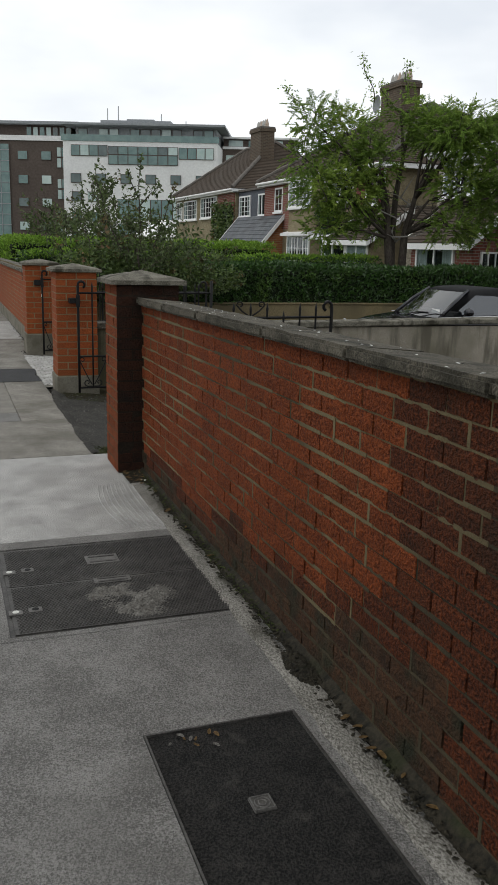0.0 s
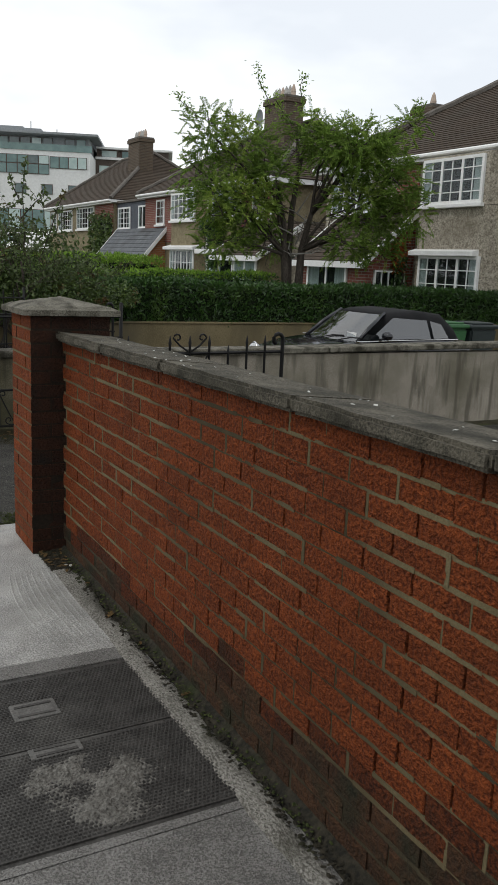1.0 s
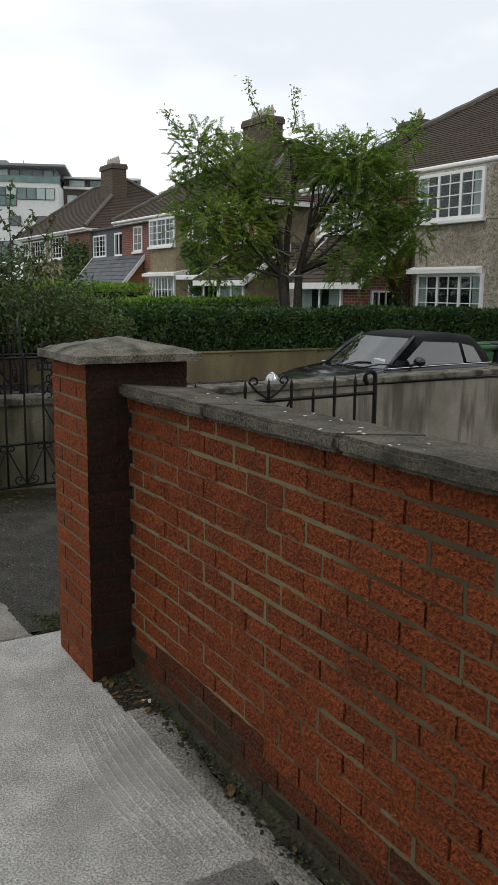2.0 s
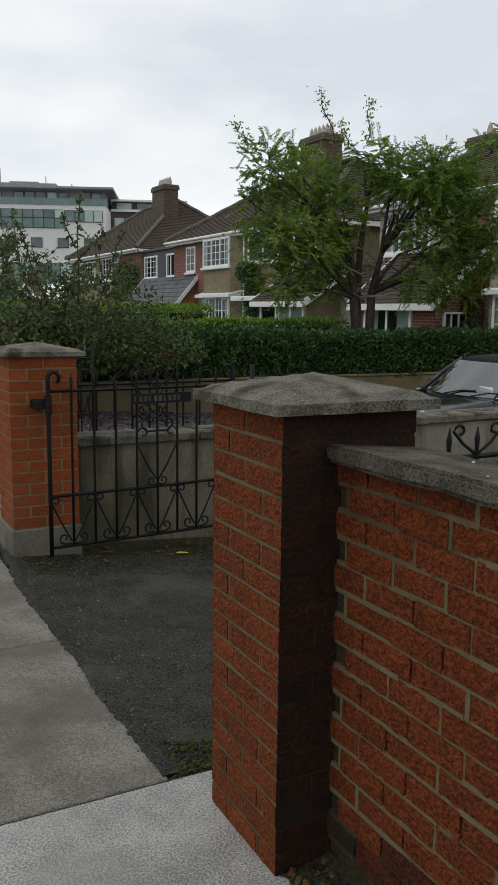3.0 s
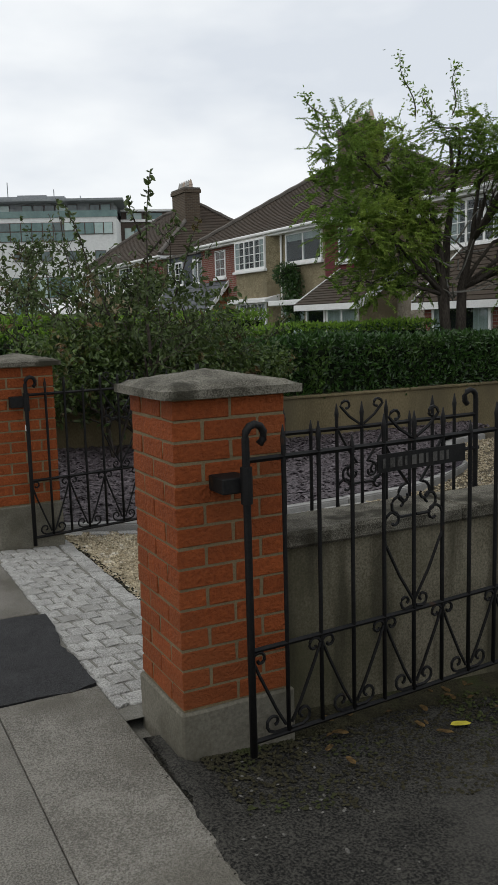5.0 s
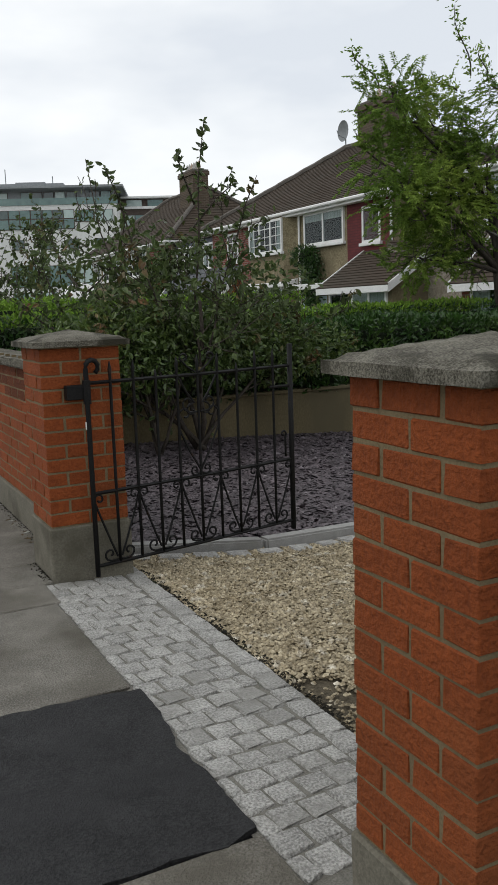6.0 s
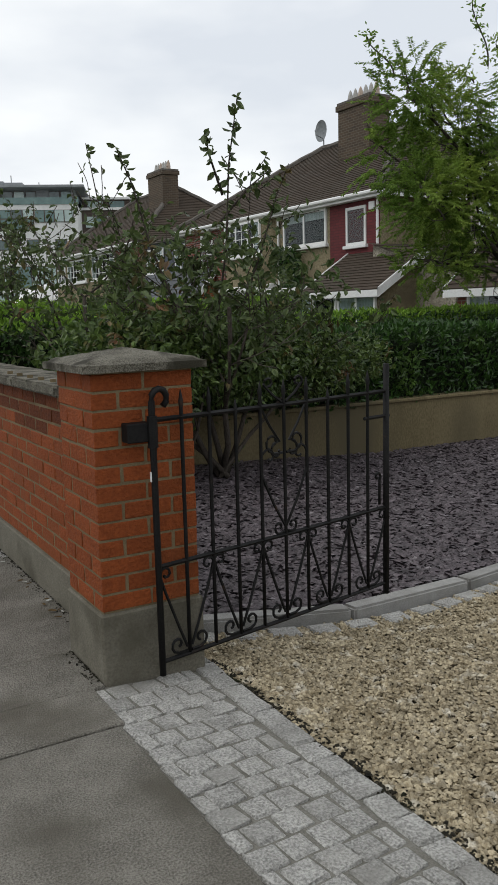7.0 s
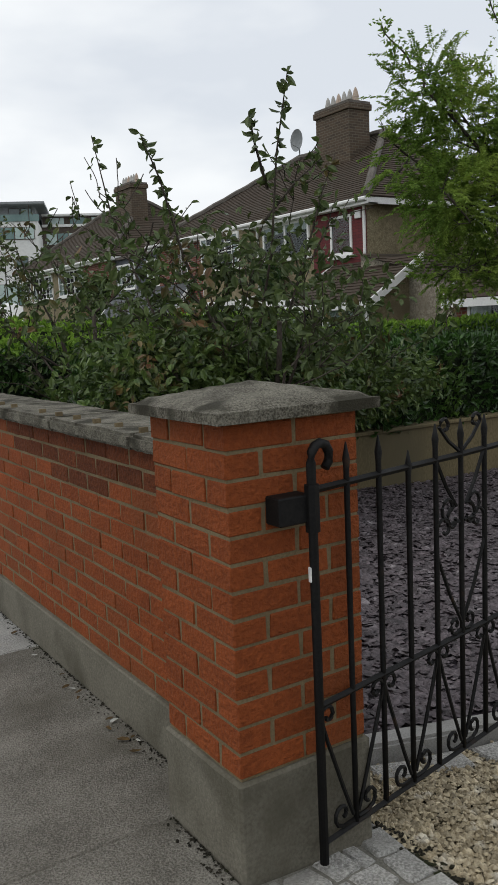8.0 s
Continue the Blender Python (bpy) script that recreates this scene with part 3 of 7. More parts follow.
# gravel forecourt bed
bm = bmesh.new()
rows_v = []
for i in range(31):
    row = []
    for j in range(17):
        x, y = 1.93 + 9.4 * i / 30, 9.5 + 6.9 * j / 16
        row.append(bm.verts.new((x, y, slope_z(x) - 0.03)))
    rows_v.append(row)
for i in range(30):
    for j in range(16):
        bm.faces.new((rows_v[i][j], rows_v[i + 1][j], rows_v[i + 1][j + 1], rows_v[i][j + 1]))
forecourt = tagged(link("forecourt", bm, M_gravelbed, smooth=True), "forecourt of pale golden gravel", "forecourt", kind="structure")

# ---- slate bed and its kerb ----
KERB = [(2.0, 12.82), (2.5, 12.68), (3.1, 12.64), (3.8, 12.75), (4.5, 12.9), (5.1, 13.06), (5.7, 13.3), (6.14, 13.56), (6.6, 13.8), (6.95, 14.08), (7.2, 14.5), (7.4, 14.95), (7.7, 15.33), (8.3, 15.6), (9.0, 15.72)]


def kerb_line(step):
    pts = [Vector((x, y, 0)) for x, y in KERB]
    fine = []
    for i in range(len(pts) - 1):
        p0, p1, p2, p3 = pts[max(i - 1, 0)], pts[i], pts[i + 1], pts[min(i + 2, len(pts) - 1)]
        for s in range(12):
            t = s / 12
            fine.append(0.5 * (2 * p1 + (p2 - p0) * t + (2 * p0 - 5 * p1 + 4 * p2 - p3) * t * t + (3 * p1 - p0 - 3 * p2 + p3) * t ** 3))
    fine.append(pts[-1])
    out, run = [fine[0]], 0.0
    for a, b in zip(fine, fine[1:]):
        run += (b - a).length
        if run >= step:
            out.append(b)
            run = 0.0
    return out


bed_edge = kerb_line(0.25)
bm = bmesh.new()
rows_v = []
for p in [Vector((1.9, 12.84, 0)), *bed_edge]:
    row = []
    for j in range(11):
        y = p.y + (16.31 - p.y) * j / 10
        row.append(bm.verts.new((p.x, y, slope_z(p.x) + 0.03 + 0.03 * max(0.0, y - 13.0))))
    rows_v.append(row)
for a, b in zip(rows_v, rows_v[1:]):
    for j in range(10):
        bm.faces.new((a[j], b[j], b[j + 1], a[j + 1]))
slate_bed = tagged(link("slate_bed", bm, M_slatebed, smooth=True), "raised bed of plum slate chippings", "garden bed", kind="structure")
bed_kerb = thing("bed_kerb", "curved pale granite kerb round the slate bed", "kerb", kind="structure")
line = kerb_line(0.85)
for a, b in zip(line, line[1:]):
    d = (b - a).normalized()
    s = Vector((-d.y, d.x, 0))
    a2, b2 = a + d * 0.003, b - d * 0.003
    bm = prism([(q.x, q.y) for q in (a2 - s * 0.055, b2 - s * 0.055, b2 + s * 0.045, a2 + s * 0.045)], -0.15, 0.05)
    for v in bm.verts:
        v.co.z += slope_z(v.co.x)
    bmesh.ops.bevel(bm, geom=bm.edges[:], offset=0.012, segments=2, affect="EDGES")
    part("kerb_stone", bm, M_kerb, bed_kerb, smooth=False)


# ---- boundary walls ----
COURSE = 0.0703
PITCH = 0.1905


def rise(y):
    """The brick courses of the front wall climb gently away from the gate pier."""
    return 0.007 * (5.98 - y)


def coping_rise(y):
    return 0.0135 * max(0.0, 5.75 - y)



def mortar_core(name, x0, x1, y0, y1, z0, z1, label, mat, category="wall", kind="structure"):
    return tagged(link(name, box(x0, x1, y0, y1, z0, z1), mat), label, category, kind=kind)


wall_front = mortar_core("wall_front", 1.652, 1.85, -6.0, 5.99, -0.2, 1.118, "weathered red brick boundary wall with concrete coping", M_joint_open)
for v in wall_front.data.vertices:
    if v.co.z > 1.0:
        v.co.z += coping_rise(v.co.y)
wall_far = mortar_core("wall_far", 1.645, 1.86, 12.75, 30.0, -0.2, 1.04, "red brick boundary wall on a cement plinth", M_mortar)
part("plinth", box(1.612, 1.88, 12.75, 30.0, -0.2, 0.195, 0.006), M_plinth, wall_far, "grey cement plinth")


def coping(parent, y0, y1, splits, z0, z1, x0=1.6, x1=1.905, mat=None, climb=None):
    edges = [y0, *splits, y1]
    for a, b in zip(edges, edges[1:]):
        bm = box(x0, x1, a + 0.003, b - 0.003, z0, z1 + 0.01)
        bmesh.ops.subdivide_edges(bm, edges=[e for e in bm.edges if abs(e.verts[0].co.y - e.verts[1].co.y) > 0.2], cuts=10)
        bmesh.ops.bevel(bm, geom=[e for e in bm.edges if len(e.link_faces) == 2 and e.calc_face_angle(0) > 0.6], offset=0.011, segments=2, affect="EDGES")
        for v in bm.verts:
            v.co += 0.0022 * noise.noise_vector(v.co * 9) + 0.0035 * noise.noise_vector(v.co * 30)
            if climb:
                v.co.z += climb(v.co.y) - 0.026 * (v.co.x - x0) / (x1 - x0)
        part("coping_stone", bm, mat or M_coping, parent, smooth=False)


coping(wall_front, -6.0, 5.99, [-4.4, -3.2, -2.0, -0.8, 0.4, 1.3, 2.2, 2.95, 3.70, 4.62, 5.3], 1.118, 1.155, climb=coping_rise)
coping(wall_far, 12.75, 30.0, [13.15, 13.9, 14.8, 15.7, 16.6, 17.5, 18.4, 19.3, 20.2, 21.2, 22.2, 23.2, 24.2, 26, 28], 1.04, 1.083, 1.585, mat=M_cap)

# low rendered wall between the two drives
bm = bmesh.new()
wall_div = tagged(link("wall_divider", box(1.86, 3.32, 9.42, 9.60, -0.6, 0.625), M_render), "stained grey rendered dividing wall with coping", "wall", kind="structure")
part("wall_stretch", box(3.32, 10.5, 9.42, 9.60, -0.6, 0.625), M_render_pale, wall_div, "paler rendered stretch with dark drips")
edges = [1.87 + 0.92 * i for i in range(10)]
for a, b in zip(edges, edges[1:]):
    bm = box(a + 0.002, b - 0.002, 9.375, 9.645, 0.625, 0.69, 0.012)
    for v in bm.verts:
        v.co += 0.004 * noise.noise_vector(v.co * 7)
        v.co.z += 0.012 * max(0.0, v.co.x - 4.4)
    part("coping_stone", bm, M_cap, wall_div)

# garden wall under the hedge
wall_hedge = tagged(link("wall_hedge", box(1.9, 16.5, 16.3, 16.5, -0.6, 0.405), M_render_tan), "tan rendered low garden wall under the hedge", "wall", kind="structure")
part("wall_cap", box(1.9, 16.5, 16.27, 16.53, 0.407, 0.445, 0.01), M_render_tan, wall_hedge)


# ---- gate piers ----
def pier(y0, zt, plinth, rise, label, x0=1.475, core=M_mortar):
    x1, y1 = x0 + 0.41, y0 + 0.395
    ob = thing("gate_pier", label, "gate pier", "gate piers", (0, 0, 0))
    part("mortar_core", box(x0 + (0.0032 if plinth else 0.0020), x1 - 0.003, y0 + 0.003, y1 - 0.003, -0.2, zt), core, ob)
    if plinth:
        bm = box(x0 - 0.012, x1 + 0.012, y0 - 0.012, y1 + 0.012, -0.2, plinth, 0.008)
        bmesh.ops.subdivide_edges(bm, edges=bm.edges[:], cuts=3, use_grid_fill=True)
        for v in bm.verts:
            v.co += 0.003 * noise.noise_vector(v.co * 11)
        part("plinth", bm, M_plinth, ob, "grey cement plinth")
    o = 0.045
    bm = bmesh.new()
    n = 12
    cx, cy = (x0 + x1) / 2, (y0 + y1) / 2
    hx, hy = (x1 - x0) / 2 + o, (y1 - y0) / 2 + o
    grid = {}
    for i in range(n + 1):
        for j in range(n + 1):
            u, w = 2 * i / n - 1, 2 * j / n - 1
            z = zt + 0.036 + rise * 0.85 * (1 - max(abs(u), abs(w)))
            if max(abs(u), abs(w)) == 1:
                z -= 0.008
            p = Vector((cx + u * hx, cy + w * hy, z))
            grid[i, j] = bm.verts.new(p + 0.001 * noise.noise_vector(p * 12) + 0.0016 * noise.noise_vector(p * 40))
    for i in range(n):
        for j in range(n):
            bm.faces.new((grid[i, j], grid[i + 1, j], grid[i + 1, j + 1], grid[i, j + 1]))
    rim = [grid[i, 0] for i in range(n + 1)] + [grid[n, j] for j in range(1, n + 1)] + [grid[i, n] for i in range(n - 1, -1, -1)] + [grid[0, j] for j in range(n - 1, 0, -1)]
    low = [bm.verts.new((v.co.x, v.co.y, zt + 0.0015 * noise.noise(v.co * 9))) for v in rim]
    for i in range(len(rim)):
        j = (i + 1) % len(rim)
        bm.faces.new((rim[i], rim[j], low[j], low[i]))
    bm.faces.new(low)
    part("cap", bm, M_cap, ob, "weathered concrete pyramid cap with lichen")
    return ob


pier_a = pier(5.985, 1.243, 0.0, 0.06, "rough red brick gate pier with concrete cap", core=M_mortar_old)
# Dark joints carry painted shade and grime on the -y face.
part("shaded_joint", box(1.4775, 1.883, 5.9862, 5.99, 0.0, 1.242), M_mortar_shade_side, pier_a)
pier_b = pier(9.285, 1.212, 0.155, 0.055, "orange-red brick gate pier on a cement plinth", 1.505)
pier_c = pier(12.38, 1.195, 0.272, 0.055, "orange-red brick gate pier on a cement plinth", 1.49)


# ---- iron gates ----
def spiral(cx, cz, r, a0, turns, sgn, n=14):
    return [(cx + r * (1 - 0.72 * i / n) * math.cos(a0 + sgn * turns * 2 * math.pi * i / n), cz + r * (1 - 0.72 * i / n) * math.sin(a0 + sgn * turns * 2 * math.pi * i / n)) for i in range(n + 1)]


def gate_leaf(origin, toward, length, mid, label, plate=False, hinge_curl=True, low=0.05, topz=1.01):
    """One leaf of wrought iron; u runs from the hinge stile to the free stile."""
    ox, oy, oz = origin
    d = Vector((toward[0] - ox, toward[1] - oy, 0)).normalized()
    ob = thing("iron_gate", label, "gate", "open iron gates", origin)
    side = Vector((-d.y, d.x, 0))

    def at(u, z, off=0.0):
        return d * u + side * off + Vector((0, 0, z))

    def bar(name, pts, r, sides=6, off=0.0, label=""):
        return part(name, tube([at(u, z, off) for u, z in pts], r, sides), M_iron, ob, label, smooth=sides > 5)

    curl = [(0, 0.0), (0, 0.55), (0, topz + 0.07)] + [(0.035 - 0.035 * math.cos(a), topz + 0.08 + 0.035 * math.sin(a)) for a in (0.4, 1.0, 1.57, 2.2, 2.9, 3.6, 4.2)]
    if hinge_curl:
        bar("hinge_stile", curl, 0.013, 8)
        bar("free_stile", [(length, 0.0), (length, topz + 0.13)], [0.016, 0.016], 8)
    else:
        bar("hinge_stile", [(0, 0.0), (0, topz + 0.13)], 0.014, 8)
        bar("free_stile", [(length - u, z) for u, z in curl], 0.013, 8)
    for name, z in (("top_rail", topz), ("middle_rail", mid), ("bottom_rail", low)):
        bar(name, [(0, z), (length / 2, z - 0.004), (length, z)], 0.0095, 4)
    n = 9
    us = [length * (k + 1) / (n + 1) for k in range(n)]
    for k, u in enumerate(us):
        short = k in (3, 5)
        tip = topz + (0.045 if k % 4 == 2 else 0.105)
        bar("picket", [(u, low - 0.004), (u, 0.5), (u, tip - 0.07), (u, tip - 0.045), (u, tip)], [0.0085, 0.0085, 0.0085, 0.011, 0.002], 6)
    # heart scrolls of the lower band
    gap = us[1] - us[0]
    for k in range(0, n, 2):
        for s in (-1, 1):
            u = us[k]
            h = mid - low
            uu = u + s * gap
            if uu < 0.0 or uu > length:
                continue
            pts = [(u + s * 0.012, low + 0.03), (u + s * gap * 0.35, low + h * 0.3), (u + s * gap * 0.8, low + h * 0.72), (u + s * gap * 0.97, low + h * 0.9)]
            pts += spiral(u + s * (gap - 0.032), mid - 0.035, 0.03, 0.3 if s > 0 else math.pi - 0.3, 0.9, s, 10)
            bar("scroll", pts, 0.006, 5)
            bar("scroll", [(u + s * 0.01, low + 0.012), (u + s * gap * 0.4, low + 0.012)] + spiral(u + s * gap * 0.42, low + 0.05, 0.036, -math.pi / 2, 0.95, s, 10), 0.006, 5)
    # lyre in the upper panel
    uc = us[4]
    for s in (-1, 1):
        bar("scroll", [(uc, mid + 0.03), (uc + s * gap * 0.5, mid + 0.14), (uc + s * gap * 0.97, mid + 0.27), (uc + s * gap, mid + 0.32)] + spiral(uc + s * (gap - 0.045), mid + 0.35, 0.042, 0.0 if s > 0 else math.pi, 0.85, s, 10), 0.006, 5)
        bar("scroll", [(uc + s * 0.012, mid + 0.36), (uc + s * gap * 0.55, mid + 0.36)] + spiral(uc + s * gap * 0.5, mid + 0.41, 0.045, -math.pi / 2, 0.9, s, 10), 0.006, 5)
        bar("scroll", [(uc + s * gap * 0.95, topz - 0.01), (uc + s * gap * 0.6, topz - 0.09), (uc + s * gap * 0.2, topz - 0.16)] + spiral(uc + s * 0.045, topz - 0.2, 0.04, math.pi / 2, 0.8, -s, 10), 0.006, 5)
        bar("scroll", [(uc + s * 0.012, topz + 0.01), (uc + s * gap * 0.5, topz + 0.045), (uc + s * gap * 0.8, topz + 0.085)] + spiral(uc + s * gap * 0.62, topz + 0.09, 0.03, 0.0 if s > 0 else math.pi, 0.8, s, 8), 0.006, 5)
        bar("scroll", [(uc + s * 0.01, mid + 0.012)] + spiral(uc + s * 0.04, mid + 0.035, 0.03, -math.pi / 2, 0.9, s, 8), 0.006, 5)
    # latch and hinge straps
    bar("latch", [(length - 0.05, mid + 0.02), (length - 0.05, mid + 0.14)] + spiral(length - 0.065, mid + 0.16, 0.022, 0.0, 0.8, 1, 8), 0.007, 6)
    bar("latch_bar", [(length - 0.16, mid + 0.45), (length + 0.02, mid + 0.45)], 0.009, 5)
    if plate:
        bm = bmesh.new()
        corner = [at(us[3] - 0.05, topz - 0.10, -0.022), at(us[6] - 0.055, topz - 0.10, -0.022), at(us[6] - 0.055, topz - 0.035, -0.022), at(us[3] - 0.05, topz - 0.035, -0.022)]
        back = [c - side * 0.006 for c in corner]
        solid([back, [c for c in reversed(corner)]] + [[corner[i], corner[(i + 1) % 4], back[(i + 1) % 4], back[i]] for i in range(4)], bm)
        pl = part("name_plate", bm, M_iron, ob, "small black cast name plate")
        u = us[3] - 0.03
        for k in range(10):
            w = 0.022 if k % 3 else 0.012
            q = [at(u, topz - 0.085, -0.030), at(u + w, topz - 0.085, -0.030), at(u + w, topz - 0.05, -0.030), at(u, topz - 0.05, -0.030)]
            part("raised_bar", solid([q, [c + side * 0.004 for c in reversed(q)]]), M_steel, pl)
            u += 0.034
    return ob


def hinge(parent, at, size, pin):
    x, y, z = at
    part("hinge_bracket", box(x - size[0], x + size[0], y - size[1], y + size[1], z - size[2], z + size[2], 0.004), M_iron, parent, "black iron hinge bracket bolted to the brick")
    part("hinge_pin", tube([(pin[0], pin[1], z - 0.06), (pin[0], pin[1], z + 0.06)], 0.02, 8), M_iron, parent)


gate_b = gate_leaf((1.705, 9.17, 0.0), (3.137, 9.285), 1.435, 0.37, "black wrought-iron gate with scrolls, standing open", plate=True)
hinge(pier_b, (1.675, 9.235, 0.93), (0.05, 0.055, 0.026), (1.705, 9.17))
gate_c = gate_leaf((1.70, 12.32, 0.0), (3.035, 12.585), 1.36, 0.44, "black wrought-iron gate with scrolls, standing open", low=0.055)
hinge(pier_c, (1.65, 12.352, 0.965), (0.05, 0.032, 0.036), (1.70, 12.32))
part("paint_chip", box(-0.0165, -0.012, -0.006, 0.006, 0.775, 0.815, 0.002), M_white, gate_c, "chip of white paint")
gate_a = gate_leaf((1.90, 6.46, -0.02), (3.2, 6.5), 1.34, 0.37, "black wrought-iron gate with scrolls, standing open", hinge_curl=False)
hinge(pier_a, (1.88, 6.41, 0.93), (0.03, 0.03, 0.028), (1.90, 6.46))
gate_d = gate_leaf((1.93, 9.78, -0.02), (3.2, 9.81), 1.31, 0.40, "black wrought-iron gate with scrolls, standing open", hinge_curl=False)
hinge(pier_b, (1.92, 9.71, 0.93), (0.03, 0.035, 0.028), (1.93, 9.78))


# ---- covers in the footpath ----
def tread_cover():
    ob = thing("access_cover", "large dark cast-iron cover with raised tread, partly caked in mortar", "manhole cover")
    x0, x1, y0, y1 = 0.608, 1.572, 3.702, 4.688
    bm = box(x0, x1, y0, y1, -0.06, -0.006)
    part("frame", bm, M_steel, ob)
    for a, b in ((y0 + 0.02, 4.20), (4.208, y1 - 0.02)):
        leaf = part("leaf", box(x0 + 0.02, x1 - 0.02, a, b, -0.04, 0.0), M_steel, ob)
        v, f = [], []
        nx, ny = 62, 31
        for i in range(nx):
            for j in range(ny):
                cx = x0 + 0.04 + (x1 - x0 - 0.08) * (i + 0.5 * (j % 2)) / nx
                cy = a + 0.012 + (b - a - 0.02) * j / ny
                k = len(v)
                for dx, dy, z in ((-0.005, -0.004, 0), (0.005, -0.004, 0), (0.005, 0.005, 0), (-0.005, 0.005, 0), (-0.003, -0.002, 0.005), (0.003, -0.002, 0.005), (0.003, 0.003, 0.005), (-0.003, 0.003, 0.005)):
                    v.append((cx + dx, cy + dy, z))
                f += [(k + 4, k + 5, k + 6, k + 7), (k, k + 1, k + 5, k + 4), (k + 1, k + 2, k + 6, k + 5), (k + 2, k + 3, k + 7, k + 6), (k + 3, k, k + 4, k + 7)]
        tread = arrays("tread", v, f, M_steel, leaf)
        tread["kind"] = "stuff"
    for bx, by, bw, bh in ((1.09, 4.43, 0.078, 0.055), (1.09, 4.165, 0.083, 0.03)):
        pl = part("badge", box(bx - bw, bx + bw, by - bh, by + bh, 0.0, 0.007, 0.002), M_badge, ob, "worn pale badge plate")
        for q in (-0.6, 0.55):
            part("raised_bar", box(bx - bw * 0.8, bx + bw * 0.8, by + q * bh - 0.006, by + q * bh + 0.006, 0.006, 0.0095), M_steel, pl)
    for kx, ky in ((0.652, 4.37), (0.735, 4.38), (0.645, 3.92), (0.725, 3.93)):
        hole = part("keyhole_plate", box(kx - 0.028, kx + 0.028, ky - 0.022, ky + 0.022, 0.0, 0.007, 0.002), M_badge, ob)
        bmc = tube([(kx, ky, 0.003), (kx, ky, 0.0085)], 0.014, 10)
        part("keyhole", bmc, M_rubber if kx > 0.66 else M_lichen, hole)
    bm = bmesh.new()
    n = 70
    g = {}
    for i in range(n + 1):
        for j in range(n + 1):
            p = Vector((1.15 + 0.27 * (i / n - 0.5) * 2, 3.93 + 0.19 * (j / n - 0.5) * 2, 0))
            r = math.hypot((i / n - 0.5) * 2, (j / n - 0.5) * 2)
            h = 0.020 * (1 - r ** 1.8) - 0.008 + 0.016 * noise.noise(p * 6.5) + 0.007 * noise.noise(p * 13) + 0.006 * noise.noise(p * 45) + 0.006 * noise.noise(p * 110)
            g[i, j] = bm.verts.new((p.x, p.y, h))
    for i in range(n):
        for j in range(n):
            bm.faces.new((g[i, j], g[i + 1, j], g[i + 1, j + 1], g[i, j + 1]))
    part("mortar_spill", bm, M_mud, ob, "rough dried mortar stuck to the tread")


tread_cover()


def filled_cover():
    ob = thing("recessed_cover", "recessed cover filled with black tarmac in a thin steel frame", "manhole cover")
    x0, x1, y0, y1 = 0.947, 1.455, 1.702, 2.898
    part("filling", box(x0 + 0.006, x1 - 0.006, y0 + 0.006, y1 - 0.006, -0.06, -0.006), M_fill, ob)
    for a in ((x0, x0 + 0.007, y0, y1), (x1 - 0.007, x1, y0, y1), (x0 + 0.007, x1 - 0.007, y0, y0 + 0.007), (x0 + 0.007, x1 - 0.007, y1 - 0.007, y1)):
        part("frame_edge", box(*a, -0.06, 0.002), M_steel, ob)
    bd = part("badge", box(1.155, 1.22, 2.45, 2.515, -0.01, 0.0, 0.002), M_steel, ob, "small square cast badge with a ring")
    for r in (0.022, 0.011):
        part("ring", tube([(1.1875 + r * math.cos(a), 2.4825 + r * math.sin(a), 0.001) for a in np.linspace(0, 6.1, 18)], 0.0022, 4), M_badge, bd)
    for a in ((1.158, 1.217, 2.453, 2.456), (1.158, 1.217, 2.509, 2.512), (1.158, 1.161, 2.456, 2.509), (1.214, 1.217, 2.456, 2.509)):
        part("rim", box(*a, 0.0, 0.003), M_badge, bd)


filled_cover()


# ---- houses ----
HG = -0.6
FX = 14.2


def in_row(ob):
    """Sets a house of the row at its true distance and spacing."""
    ob.location, ob.scale = (1.0, -0.505, -0.144), (1.0, 1.14, 1.045)
    return ob


def tile_slope(bm, a, b, c, d, rows):
    """Stepped tile courses over a roof plane: eave from a to b, top from d to c."""
    a, b, c, d = (Vector(p) for p in (a, b, c, d))
    nrm = (b - a).cross(d - a).normalized()
    if nrm.z < 0:
        nrm.negate()
    last = None
    for i in range(rows):
        t0, t1 = i / rows, (i + 1) / rows
        p = [a.lerp(d, t0), b.lerp(c, t0), b.lerp(c, t1), a.lerp(d, t1)]
        q = [p[0] + nrm * 0.03, p[1] + nrm * 0.03, p[2] + nrm * 0.012, p[3] + nrm * 0.012]
        v = [bm.verts.new(x) for x in q]
        w = last or [bm.verts.new(p[0] - nrm * 0.01), bm.verts.new(p[1] - nrm * 0.01)]
        bm.faces.new(v)
        bm.faces.new((w[0], w[1], v[1], v[0]))
        last = [v[3], v[2]]


